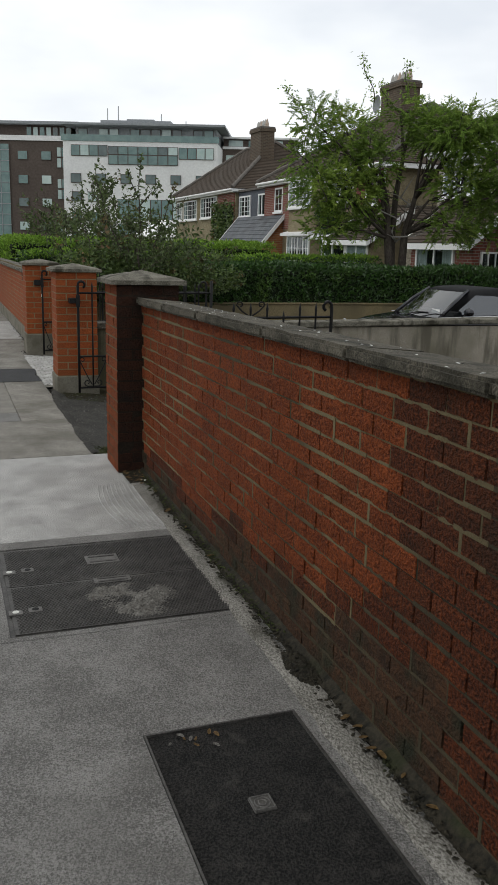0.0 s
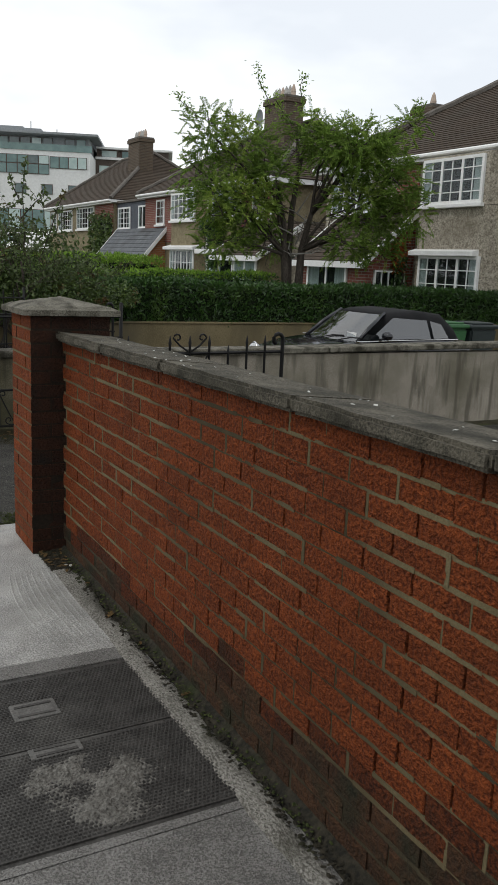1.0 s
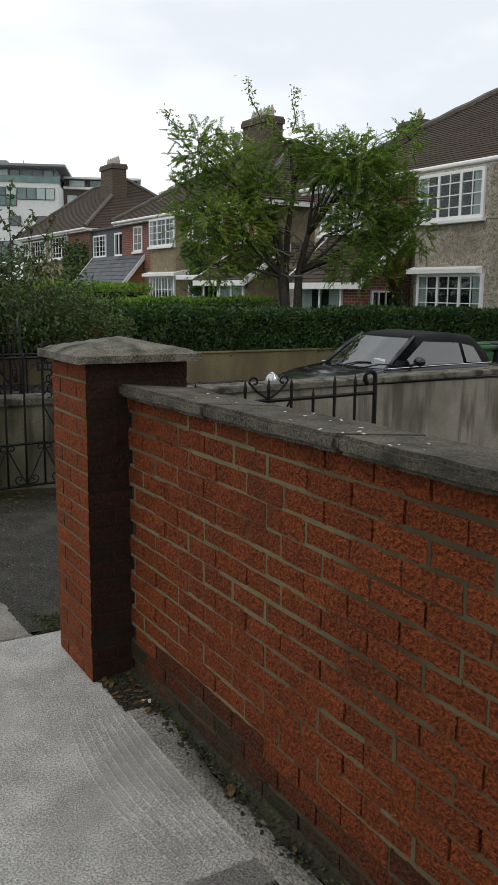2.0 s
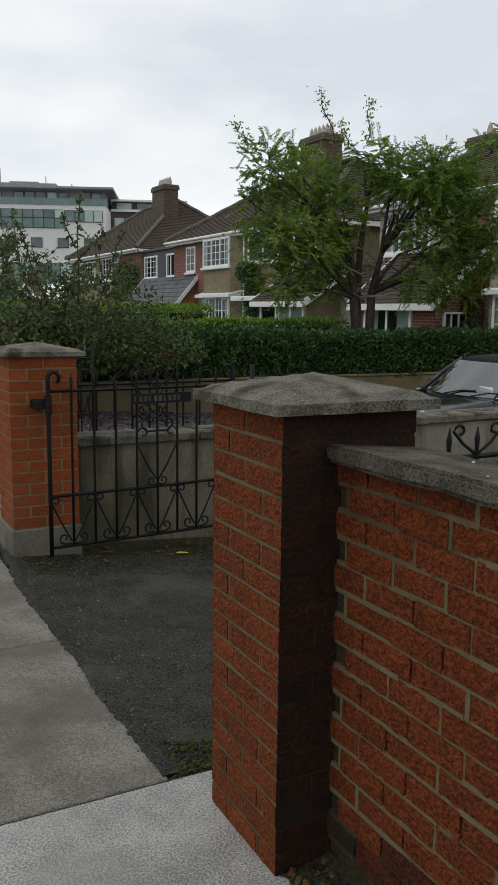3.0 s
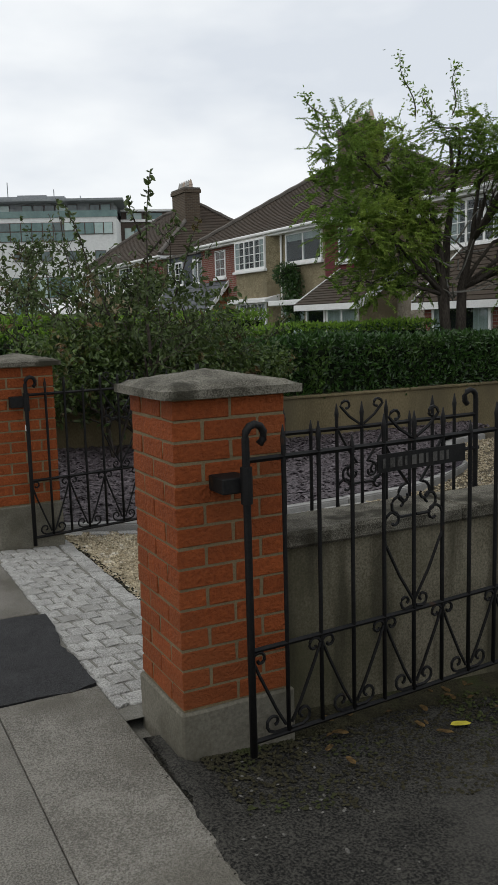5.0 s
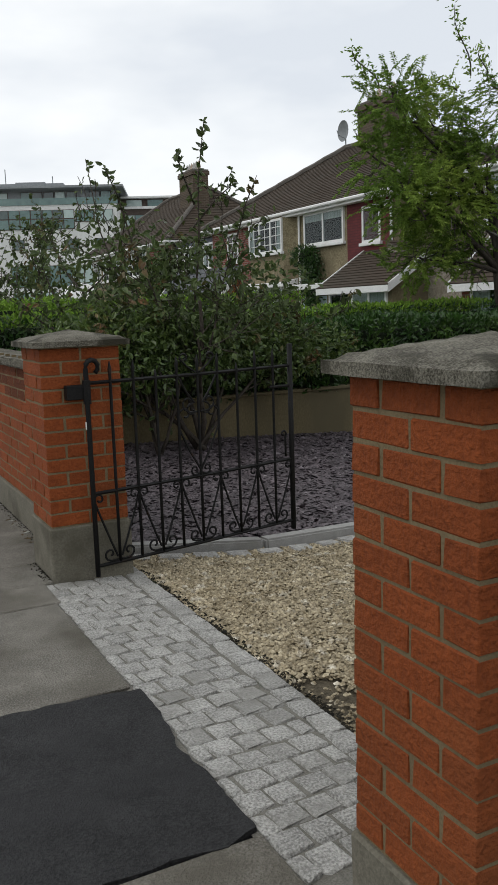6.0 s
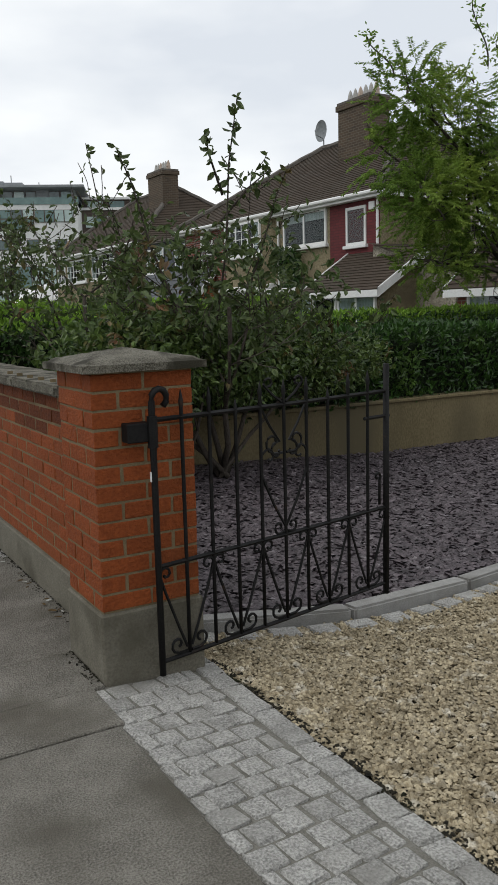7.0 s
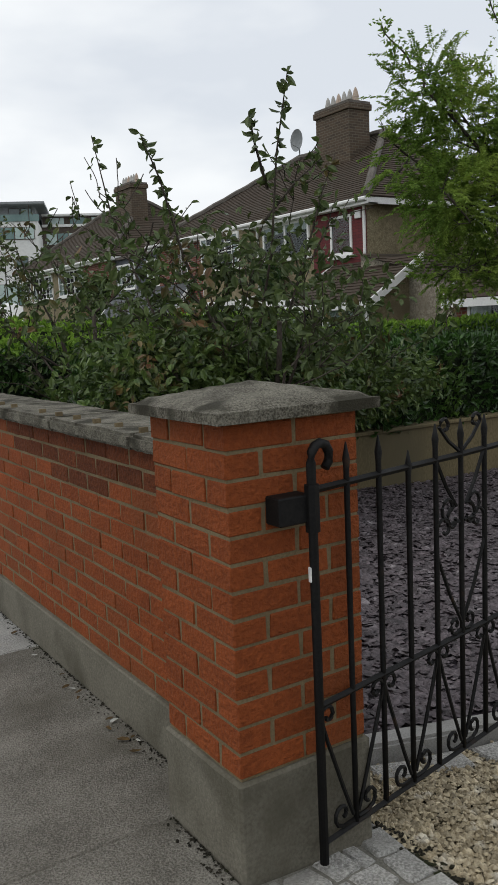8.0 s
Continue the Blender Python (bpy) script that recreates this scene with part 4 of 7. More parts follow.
def window(house, y0, y1, z0, z1, cols, x=FX, bars=0, transom=0.0, proud=0.06, curtain=0.4, sill=True, blind=0.0):
    """A white casement on a wall that faces the street: frame, panes, sill, curtain and a dark sheet as the room's
    painted shade.
    """
    w = 0.072
    fx = x - proud
    bm = bmesh.new()
    ring = []
    for xx in (fx, x + 0.02):
        ring.append([bm.verts.new((xx, y, z)) for y, z in ((y0, z0), (y1, z0), (y1, z1), (y0, z1))])
        ring.append([bm.verts.new((xx, y, z)) for y, z in ((y0 + w, z0 + w), (y1 - w, z0 + w), (y1 - w, z1 - w), (y0 + w, z1 - w))])
    for k in range(4):
        j = (k + 1) % 4
        bm.faces.new((ring[0][k], ring[1][k], ring[1][j], ring[0][j]))
        bm.faces.new((ring[2][k], ring[2][j], ring[3][j], ring[3][k]))
        bm.faces.new((ring[0][k], ring[0][j], ring[2][j], ring[2][k]))
        bm.faces.new((ring[1][k], ring[3][k], ring[3][j], ring[1][j]))
    bmesh.ops.recalc_face_normals(bm, faces=bm.faces[:])
    rails = []
    ys = [y0 + (y1 - y0) * k / cols for k in range(cols + 1)]
    for y in ys[1:-1]:
        rails.append(("mullion", (fx, x, y - 0.035, y + 0.035, z0 + w, z1 - w)))
    if transom:
        rails.append(("transom", (fx - 0.002, x, y0 + w, y1 - w, transom - 0.03, transom + 0.03)))
    bars_at = []
    for k in range(cols):
        for j in range(1, bars + 1):
            z = z0 + (z1 - z0) * j / (bars + 1)
            bars_at.append((fx + 0.006, fx + 0.028, ys[k] + 0.03, ys[k + 1] - 0.03, z - 0.011, z + 0.011))
        if bars:
            yc = (ys[k] + ys[k + 1]) / 2
            bars_at.append((fx + 0.004, fx + 0.03, yc - 0.011, yc + 0.011, z0 + w, z1 - w))
    fr = part("window", bm, M_white, house, "white casement window")
    for nm, q in rails:
        part(nm, box(*q), M_white, fr)
    for q in bars_at:
        part("glazing_bar", box(*q), M_white, fr)
    for k in range(cols):
        pane = part("pane", box(fx + 0.014, fx + 0.02, ys[k] + 0.03, ys[k + 1] - 0.03, z0 + 0.03, z1 - 0.03), M_glass, fr)
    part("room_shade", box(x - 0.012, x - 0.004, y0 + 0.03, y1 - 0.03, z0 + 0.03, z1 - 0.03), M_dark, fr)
    if curtain:
        span = (y1 - y0) * curtain / 2
        for a, b in ((y0 + 0.05, y0 + span), (y1 - span, y1 - 0.05)):
            part("curtain", box(x - 0.024, x - 0.016, a, b, z0 + 0.05, z1 - 0.05), M_curtain, fr)
    if blind:
        part("blind", box(x - 0.026, x - 0.015, y0 + 0.06, y1 - 0.06, z1 - blind * (z1 - z0), z1 - 0.06), M_curtain, fr, "white roller blind")
    if sill:
        part("sill", box(fx - 0.07, x, y0 - 0.06, y1 + 0.06, z0 - 0.09, z0 - 0.003, 0.01), M_white, fr)
    return fr


def hip_roof(house, x0, x1, y0, y1, ze, r0, r1, zr, rows=32, ridge_x=None):
    xm = ridge_x or (x0 + x1) / 2
    A, B, C, D = (x0, y0, ze), (x1, y0, ze), (x1, y1, ze), (x0, y1, ze)
    R0, R1 = (xm, r0, zr), (xm, r1, zr)
    under = solid([[A, B, C, D], [A, D, R1, R0], [B, C, R1, R0], [A, B, R0], [D, C, R1]])
    roof = part("roof", under, M_roof, house, "dark brown tiled hipped roof")
    for q in ((A, D, R1, R0), (B, C, R1, R0), (A, B, R0, R0), (D, C, R1, R1)):
        bm = bmesh.new()
        tile_slope(bm, *q, rows)
        part("tile_slope", bm, M_roof, roof)
    for p, q in ((A, R0), (B, R0), (C, R1), (D, R1), (R0, R1)):
        p, q = Vector(p) + Vector((0, 0, 0.05)), Vector(q) + Vector((0, 0, 0.05))
        n = max(2, int((q - p).length / 0.4))
        part("hip_tiles", tube([p.lerp(q, i / n) + Vector((0, 0, 0.02 * (i % 2))) for i in range(n + 1)], 0.1, 7), M_hip, roof)
    part("fascia", box(x0 + 0.02, x0 + 0.06, y0, y1, ze - 0.17, ze - 0.01), M_white, house, "white painted fascia board")
    part("soffit", box(x0 + 0.06, x0 + 0.4, y0 + 0.02, y1 - 0.02, ze - 0.17, ze - 0.14), M_white, house)
    part("gutter", tube([(x0 - 0.03, y0, ze - 0.05), (x0 - 0.03, y1, ze - 0.05)], 0.055, 8), M_white, house, "white gutter")
    for y, s in ((y0, 1), (y1, -1)):
        part("fascia", box(x0 + 0.06, x1, min(y + s * 0.02, y + s * 0.06), max(y + s * 0.02, y + s * 0.06), ze - 0.17, ze - 0.01), M_white, house)
    return roof


def chimney(house, x0, x1, y0, y1, z0, z1, pots, mat=None):
    st = part("chimney", box(x0, x1, y0, y1, z0, z1 - 0.25), mat or M_brownbrick, house, "tall brick chimney stack")
    part("corbel", box(x0 - 0.06, x1 + 0.06, y0 - 0.06, y1 + 0.06, z1 - 0.25, z1 - 0.08, 0.01), M_brownbrick, st)
    part("chimney_cap", box(x0 - 0.03, x1 + 0.03, y0 - 0.03, y1 + 0.03, z1 - 0.08, z1, 0.01), M_hip, st)
    for k in range(pots):
        y = y0 + (y1 - y0) * (k + 0.5) / pots
        x = (x0 + x1) / 2
        part("pot", tube([(x, y, z1), (x, y, z1 + 0.1), (x, y, z1 + 0.13), (x, y, z1 + 0.32), (x, y, z1 + 0.4)], [0.1, 0.09, 0.1, 0.055, 0.015], 8), M_terracotta if k % 3 == 0 else M_potgrey, st)


def lean_to(house, x0, x1, y0, y1, ze, zt, roof_mat, wall_mat, rows=14, side=True, name="porch"):
    """A single-storey front extension with a roof that climbs to the facade."""
    pr = part(name, solid([
        [(x0, y0, HG), (x1, y0, HG), (x1, y0, zt), (x0, y0, ze)], [(x0, y1, HG), (x0, y1, ze), (x1, y1, zt), (x1, y1, HG)],
        [(x0, y0, HG), (x0, y0, ze), (x0, y1, ze), (x0, y1, HG)], [(x0, y0, ze), (x1, y0, zt), (x1, y1, zt), (x0, y1, ze)], [(x0, y0, HG), (x0, y1, HG), (x1, y1, HG), (x1, y0, HG)], [(x1, y0, HG), (x1, y1, HG), (x1, y1, zt), (x1, y0, zt)]]), wall_mat, house, "front extension under a sloping roof")
    bm = bmesh.new()
    dx = 0.25
    dz = dx * (zt - ze) / (x1 - x0)
    tile_slope(bm, (x0 - dx, y0 - 0.15, ze - dz + 0.03), (x0 - dx, y1 + 0.15, ze - dz + 0.03), (x1, y1 + 0.15, zt + 0.03), (x1, y0 - 0.15, zt + 0.03), rows)
    part("roof", bm, roof_mat, pr)
    part("fascia", box(x0 - dx - 0.02, x0 - dx + 0.04, y0 - 0.15, y1 + 0.15, ze - dz - 0.13, ze - dz + 0.03), M_white, pr)
    for y in (y0 - 0.17, y1 + 0.13):
        a, b = Vector((x0 - dx, y, ze - dz)), Vector((x1, y, zt))
        part("bargeboard", solid([[a + Vector((0, 0, -0.14)), b + Vector((0, 0, -0.14)), b + Vector((0, 0, 0.08)), a + Vector((0, 0, 0.08))],
                                  [a + Vector((0, 0.04, -0.14)), a + Vector((0, 0.04, 0.08)), b + Vector((0, 0.04, 0.08)), b + Vector((0, 0.04, -0.14))],
                                  [a + Vector((0, 0, 0.08)), b + Vector((0, 0, 0.08)), b + Vector((0, 0.04, 0.08)), a + Vector((0, 0.04, 0.08))],
                                  [a + Vector((0, 0, -0.14)), a + Vector((0, 0.04, -0.14)), b + Vector((0, 0.04, -0.14)), b + Vector((0, 0, -0.14))]]), M_white, pr)
    return pr


def canopy(house, y0, y1, z, out=0.45):
    part("canopy", solid([[(FX - out, y0, z - 0.1), (FX - out, y1, z - 0.1), (FX, y1, z + 0.06), (FX, y0, z + 0.06)],
                          [(FX - out, y0, z - 0.2), (FX, y0, z - 0.2), (FX, y1, z - 0.2), (FX - out, y1, z - 0.2)],
                          [(FX - out, y0, z - 0.2), (FX - out, y1, z - 0.2), (FX - out, y1, z - 0.1), (FX - out, y0, z - 0.1)],
                          [(FX - out, y0, z - 0.2), (FX - out, y0, z - 0.1), (FX, y0, z + 0.06), (FX, y0, z - 0.2)],
                          [(FX - out, y1, z - 0.2), (FX, y1, z - 0.2), (FX, y1, z + 0.06), (FX - out, y1, z - 0.1)]]), M_white, house, "white window canopy")


def downpipe(house, y, x=FX - 0.06):
    part("downpipe", tube([(x, y, 4.35), (x, y, HG)], 0.04, 6), M_white, house)


# house A, grey pebble dash
h = in_row(thing("house", "semi-detached house in grey pebble dash with white windows", "house", "houses of the row"))
part("wall", box(FX, 21.2, 11.0, 21.8, HG, 4.4), M_dash, h)
part("brick_panel", box(FX - 0.03, FX + 0.2, 17.95, 18.75, HG, 4.3), M_redbrick, h, "red brick panel")
hip_roof(h, FX - 0.3, 21.5, 10.7, 22.1, 4.45, 14.3, 18.5, 6.8)
part("bay", prism([(FX, 15.1), (FX - 0.42, 15.32), (FX - 0.42, 17.42), (FX, 17.7)], HG, 3.15), M_dash, h)
window(h, 15.45, 17.36, 3.2, 4.25, 3, x=FX - 0.42, bars=3, curtain=0.3)
window(h, 15.35, 17.28, 0.7, 2.02, 3, x=FX - 0.42, bars=3, curtain=0.3)
part("bay_head", prism([(FX, 15.1), (FX - 0.42, 15.32), (FX - 0.42, 17.42), (FX, 17.7)], 3.16, 4.3), M_dash, h)
canopy(h, 15.42, 17.5, 2.22, 0.62)
window(h, 19.8, 21.5, 3.15, 4.25, 3, bars=3, curtain=0.4)
window(h, 12.0, 14.0, 3.2, 4.25, 3, bars=3)
pr = lean_to(h, 12.73, FX, 18.02, 20.8, 1.98, 3.15, M_roof, M_redbrick)
window(pr.parent, 18.75, 20.5, 0.45, 1.74, 2, x=12.73, bars=0, curtain=0.6)
fr = part("window", box(12.95, 13.95, 18.0, 18.012, 0.75, 1.625), M_white, h, "white side window")
for a in ((12.95, 13.0), (13.9, 13.95), (13.17, 13.2), (13.4, 13.43), (13.63, 13.66)):
    part("glazing_bar", box(a[0], a[1], 17.95, 18.0, 0.75, 1.62), M_white, fr)
for z in (0.75, 1.58, 1.2):
    part("rail", box(12.95, 13.95, 17.955, 17.995, z, z + 0.045), M_white, fr)
part("pane", box(12.98, 13.92, 17.975, 17.985, 0.78, 1.6), M_glass, fr)
# Dark sheet on the wall paints the unlit room.
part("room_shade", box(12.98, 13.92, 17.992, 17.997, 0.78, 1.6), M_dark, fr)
chimney(h, 16.8, 17.6, 20.5, 21.3, 4.0, 6.4, 1)
vine = in_row(tagged(link("wall_creeper", tube([(FX - 0.42, 17.9, HG), (FX - 0.45, 17.85, 0.8), (FX - 0.5, 17.75, 1.7)], 0.03, 6), M_bark), "climbing shrub with orange-red and green leaves on the wall", "climbing plant"))
n = 900
leaves("foliage", np.c_[FX - 0.55 + 0.3 * (rng.random(n) - 0.5), 17.85 + 0.45 * (rng.random(n) - 0.5), HG + 2.6 * rng.random(n)], unit(n) + np.array([0, 0, -0.5]), unit(n), 0.07 + 0.05 * rng.random(n), 0.05 + 0.03 * rng.random(n), M_leaf, vine)
n = 260
leaves("red_foliage", np.c_[FX - 0.55 + 0.34 * (rng.random(n) - 0.5), 17.95 + 0.5 * (rng.random(n) - 0.5), 1.6 + 0.75 * rng.random(n)], unit(n) + np.array([0, 0, -0.5]), unit(n), 0.07 + 0.05 * rng.random(n), 0.05 + 0.03 * rng.random(n), M_redleaf, vine)

# house B, tan pebble dash with a red painted panel
h = in_row(thing("house", "semi-detached house in tan pebble dash, tall chimney and white windows", "house", "houses of the row"))
part("wall", box(FX, 21.2, 24.7, 35.2, HG, 4.4), M_dash_tan, h)
part("brick_panel", box(FX - 0.03, FX + 0.2, 24.72, 26.7, 2.5, 4.3), M_redpaint, h, "red painted brick panel")
part("brick_panel", box(FX - 0.03, FX + 0.2, 32.15, 35.15, 2.4, 4.3), M_redbrick, h, "red brick panel")
hip_roof(h, FX - 0.3, 21.5, 24.4, 35.5, 4.45, 27.5, 31.3, 6.88)
chimney(h, 16.3, 17.1, 27.45, 28.85, 5.4, 7.70, 6)
part("bay", prism([(FX, 29.4), (FX - 0.35, 29.65), (FX - 0.35, 31.75), (FX, 32.0)], HG, 4.3), M_dash_tan, h)
window(h, 29.65, 31.75, 3.23, 4.28, 3, x=FX - 0.35, bars=3, curtain=0.3)
window(h, 29.65, 31.75, 0.6, 2.12, 4, x=FX - 0.35, bars=2, curtain=0.3)
canopy(h, 29.35, 32.05, 2.3, 0.6)
window(h, 26.85, 28.9, 3.3, 4.28, 2, transom=0, curtain=0.0, blind=0.28)
window(h, 25.2, 26.0, 3.15, 4.15, 1, curtain=0.3)
window(h, 33.1, 33.95, 3.15, 4.17, 1, bars=2, curtain=0.3)
downpipe(h, 32.15)
downpipe(h, 29.15)
downpipe(h, 24.75)
pr = lean_to(h, 12.75, FX, 23.1, 25.8, 2.02, 2.9, M_roof, M_dash_tan)
window(h, 23.25, 24.65, 0.5, 1.8, 2, x=12.75, curtain=0.0, blind=0.55)
window(h, 24.7, 25.65, 0.2, 1.8, 1, x=12.75, curtain=0.2)
door = part("door", box(FX - 0.09, FX - 0.03, 27.2, 28.2, HG, 1.75, 0.01), M_bluedoor, h, "pale blue front door with a small wreath")
part("wreath", tube([(FX - 0.11, 27.7 + 0.13 * math.cos(a), 1.35 + 0.13 * math.sin(a)) for a in np.linspace(0, 6.2, 14)], 0.05, 6), M_core, door)
part("door_frame", box(FX - 0.1, FX - 0.02, 28.22, 28.95, HG, 1.85), M_bluedoor, h)
part("canopy", box(FX - 0.6, FX, 26.9, 29.2, 1.95, 2.12, 0.02), M_white, h, "white flat door canopy")
part("alarm_box", box(FX - 0.1, FX - 0.03, 24.85, 25.05, 4.0, 4.2, 0.01), M_white, h)
side_block = part("garage", box(13.9, 20.5, 21.9, 24.65, HG, 2.25), M_dash, h, "grey pebble-dashed side garage")
bm = bmesh.new()
tile_slope(bm, (13.75, 21.7, 2.2), (20.6, 21.7, 2.2), (20.6, 24.7, 3.1), (13.75, 24.7, 3.1), 9)
part("roof", bm, M_roof, side_block)
part("gable", solid([[(13.9, 21.9, 2.24), (13.9, 24.65, 2.24), (13.9, 24.65, 3.06)], [(14.1, 21.9, 2.24), (14.1, 24.65, 3.06), (14.1, 24.65, 2.24)], [(13.9, 21.9, 2.24), (13.9, 24.65, 3.06), (14.1, 24.65, 3.06), (14.1, 21.9, 2.24)]]), M_dash, side_block)
# hanging basket and dish
bm = bmesh.new()
bmesh.ops.create_icosphere(bm, subdivisions=2, radius=0.3)
for v in bm.verts:
    v.co *= 0.72
    v.co += Vector((FX - 0.32, 28.45, 2.95)) + 0.05 * noise.noise_vector(v.co * 4)
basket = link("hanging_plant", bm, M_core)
in_row(basket)
tagged(basket, "green trailing plant in a wall basket", "plant")
n = 900
d = unit(n)
leaves("foliage", np.array([FX - 0.32, 28.45, 2.95]) + d * np.array([0.3, 0.5, 0.32]) * (0.7 + 0.5 * rng.random((n, 1))), d + unit(n) * 0.7, unit(n), 0.07 + 0.05 * rng.random(n), 0.04 + 0.02 * rng.random(n), M_leaf, basket)
n = 1500
g_tail = np.random.default_rng(44)
leaves("trailing_foliage", np.c_[FX - 0.3 + 0.28 * g_tail.normal(size=n) * 0.5, 28.2 + 0.2 * g_tail.normal(size=n), 2.95 - 1.5 * g_tail.random(n)], unit(n) + np.array([0, 0, -0.8]), unit(n), 0.08 + 0.05 * rng.random(n), 0.05 + 0.02 * rng.random(n), M_leaf, basket)
in_row(basket)
part("bracket", tube([(FX, 28.45, 3.2), (FX - 0.32, 28.45, 3.22), (FX - 0.32, 28.45, 3.0)], 0.012, 5), M_iron, basket)
dish = thing("satellite_dish", "grey satellite dish on a pole above the roof", "satellite dish", at=(18.65, 35.1, 7.06))
bm = bmesh.new()
rings = []
for i in range(6):
    r = 0.36 * i / 5
    rings.append([bm.verts.new((-0.12 - 0.12 * (1 - (r / 0.36) ** 2) * -1, r * math.cos(a) + 0.0, 0.62 + r * math.sin(a) * 1.05)) for a in np.linspace(0, 2 * math.pi, 20, endpoint=False)])
for a, b in zip(rings, rings[1:]):
    for j in range(20):
        bm.faces.new((a[j], a[(j + 1) % 20], b[(j + 1) % 20], b[j]))
bmesh.ops.remove_doubles(bm, verts=bm.verts, dist=0.001)
part("reflector", bm, M_office_grey, dish, smooth=True)
part("pole", tube([(0, 0, 0), (0, 0, 0.6)], 0.025, 6), M_office_grey, dish)
part("feed_arm", tube([(0, 0, 0.35), (-0.4, -0.1, 0.45), (-0.45, -0.1, 0.6)], 0.014, 5), M_office_grey, dish)

# slate-hung link and lean-to between the houses
h = in_row(thing("house_extension", "slate-hung upper storey over a brick lean-to with grey tiles", "house extension", ""))
part("wall", box(FX + 0.15, 20.5, 35.24, 38.95, HG, 4.25), M_slatehang, h, "blue-grey slate hanging")
part("flat_roof", box(FX + 0.05, 20.5, 35.24, 38.95, 4.254, 4.36, 0.01), M_hip, h)
window(h, 37.25, 38.75, 3.05, 4.05, 2, x=FX + 0.15, bars=3)
window(h, 35.3, 36.25, 3.05, 4.05, 2, x=FX + 0.15, bars=0)
lean_to(h, 13.35, FX, 33.05, 38.4, 2.05, 3.0, M_roof_grey, M_orange, rows=7)
window(h, 34.0, 34.8, 0.8, 1.85, 1, x=13.35, curtain=0.2)

# house C, brown with creeper
h = in_row(thing("house", "far semi-detached house with brown tiled roof and chimney", "house", "houses of the row"))
part("wall", box(FX, 21.2, 39.0, 49.6, HG, 4.4), M_dash_tan, h)
part("brick_panel", box(FX - 0.03, FX + 0.2, 39.1, 41.6, 0.0, 4.3), M_redbrick, h)
hip_roof(h, FX - 0.3, 21.5, 38.75, 49.9, 4.45, 42.2, 46.4, 7.2)
chimney(h, 16.3, 17.1, 40.85, 42.3, 5.2, 7.8, 6)
window(h, 41.8, 44.5, 3.13, 4.25, 3, x=FX, bars=3)
window(h, 45.3, 47.8, 3.1, 4.2, 3, x=FX, bars=3)
window(h, 48.2, 49.3, 3.1, 4.2, 2, x=FX, bars=2)
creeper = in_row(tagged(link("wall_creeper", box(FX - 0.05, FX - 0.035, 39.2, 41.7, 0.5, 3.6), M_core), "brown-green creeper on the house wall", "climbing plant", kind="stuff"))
n = 1800
leaves("foliage", np.c_[FX - 0.1 - 0.12 * rng.random(n), 38.9 + 3.2 * rng.random(n), 0.3 + 3.6 * rng.random(n) ** 1.2], unit(n) + np.array([-0.4, 0, -0.6]), unit(n), 0.14 + 0.08 * rng.random(n), 0.1 + 0.05 * rng.random(n), M_shrub, creeper)

# white-roofed conservatory beyond
cons = in_row(thing("conservatory", "white conservatory with a pale sloping roof", "conservatory"))
part("base_wall", box(10.6, 14.0, 47.0, 51.0, HG, 0.9), M_office_white, cons)
part("frame", box(10.65, 13.95, 47.05, 50.95, 0.9, 1.9), M_white, cons)
bm = bmesh.new()
solid([[(10.4, 46.8, 1.9), (10.4, 51.2, 1.9), (12.3, 50.2, 2.9), (12.3, 47.8, 2.9)], [(14.2, 46.8, 1.9), (12.3, 47.8, 2.9), (12.3, 50.2, 2.9), (14.2, 51.2, 1.9)], [(10.4, 46.8, 1.9), (12.3, 47.8, 2.9), (14.2, 46.8, 1.9)], [(10.4, 51.2, 1.9), (14.2, 51.2, 1.9), (12.3, 50.2, 2.9)], [(10.4, 46.8, 1.9), (14.2, 46.8, 1.9), (14.2, 51.2, 1.9), (10.4, 51.2, 1.9)]], bm)
part("roof", bm, M_white, cons)


cons.location, cons.scale = (cons.location.x + 2.0, cons.location.y + 4.2, cons.location.z), (1.0, 1.14, 1.17)


# ---- office building ----
OA = radians(23)
office = thing("office_building", "six-storey office block, white box front, brown cladding and green glass", "office building")
office.matrix_world = Matrix.Translation((0.43 + 108 * math.sin(OA) - 0.9, 0.56 + 108 * math.cos(OA) + 0.4, 0)) @ Matrix.Rotation(-OA, 4, "Z")


def opart(name, u0, u1, d0, d1, z0, z1, mat, parent=None, bevel=0.0):
    return part(name, box(u0, u1, d0, d1, z0, z1, bevel), mat, parent or office)


brown = opart("brown_wing", -70, -28.4, 1.0, 20, -1, 13.9, M_office_brown)
white = opart("white_front", -28.2, -9.2, -1.2, 18, 1.0, 13.75, M_office_white)
opart("base", -28.2, -9.2, -0.6, 18, -1, 1.0, M_office_glass_dark)
opart("white_band", -70, -28.2, 0.8, 20, 13.9, 14.5, M_office_white)
opart("top_storey", -70, -28.4, 3.0, 18, 14.5, 16.0, M_office_brown)
opart("roof_slab", -70, -27.0, 1.8, 18.5, 16.0, 16.35, M_office_grey)
pent = opart("penthouse", -27.3, -9.6, 1.6, 17, 13.75, 15.75, M_office_grey)
opart("penthouse_roof", -28.6, -8.4, -0.4, 18, 15.75, 16.0, M_office_grey)
opart("plant_room", -24.7, -15.7, 4.0, 12, 16.0, 16.9, M_office_grey)
opart("plant_room", -21.5, -18.0, 5.0, 10, 16.9, 17.2, M_office_grey)
right = opart("right_wing", -9.2, 0.5, 6.0, 22, -1, 13.9, M_office_brown)
opart("right_band", -9.2, 0.5, 5.8, 22, 13.9, 14.2, M_office_white)
opart("right_top", -9.2, 0.0, 7.5, 20, 14.2, 15.3, M_office_brown)
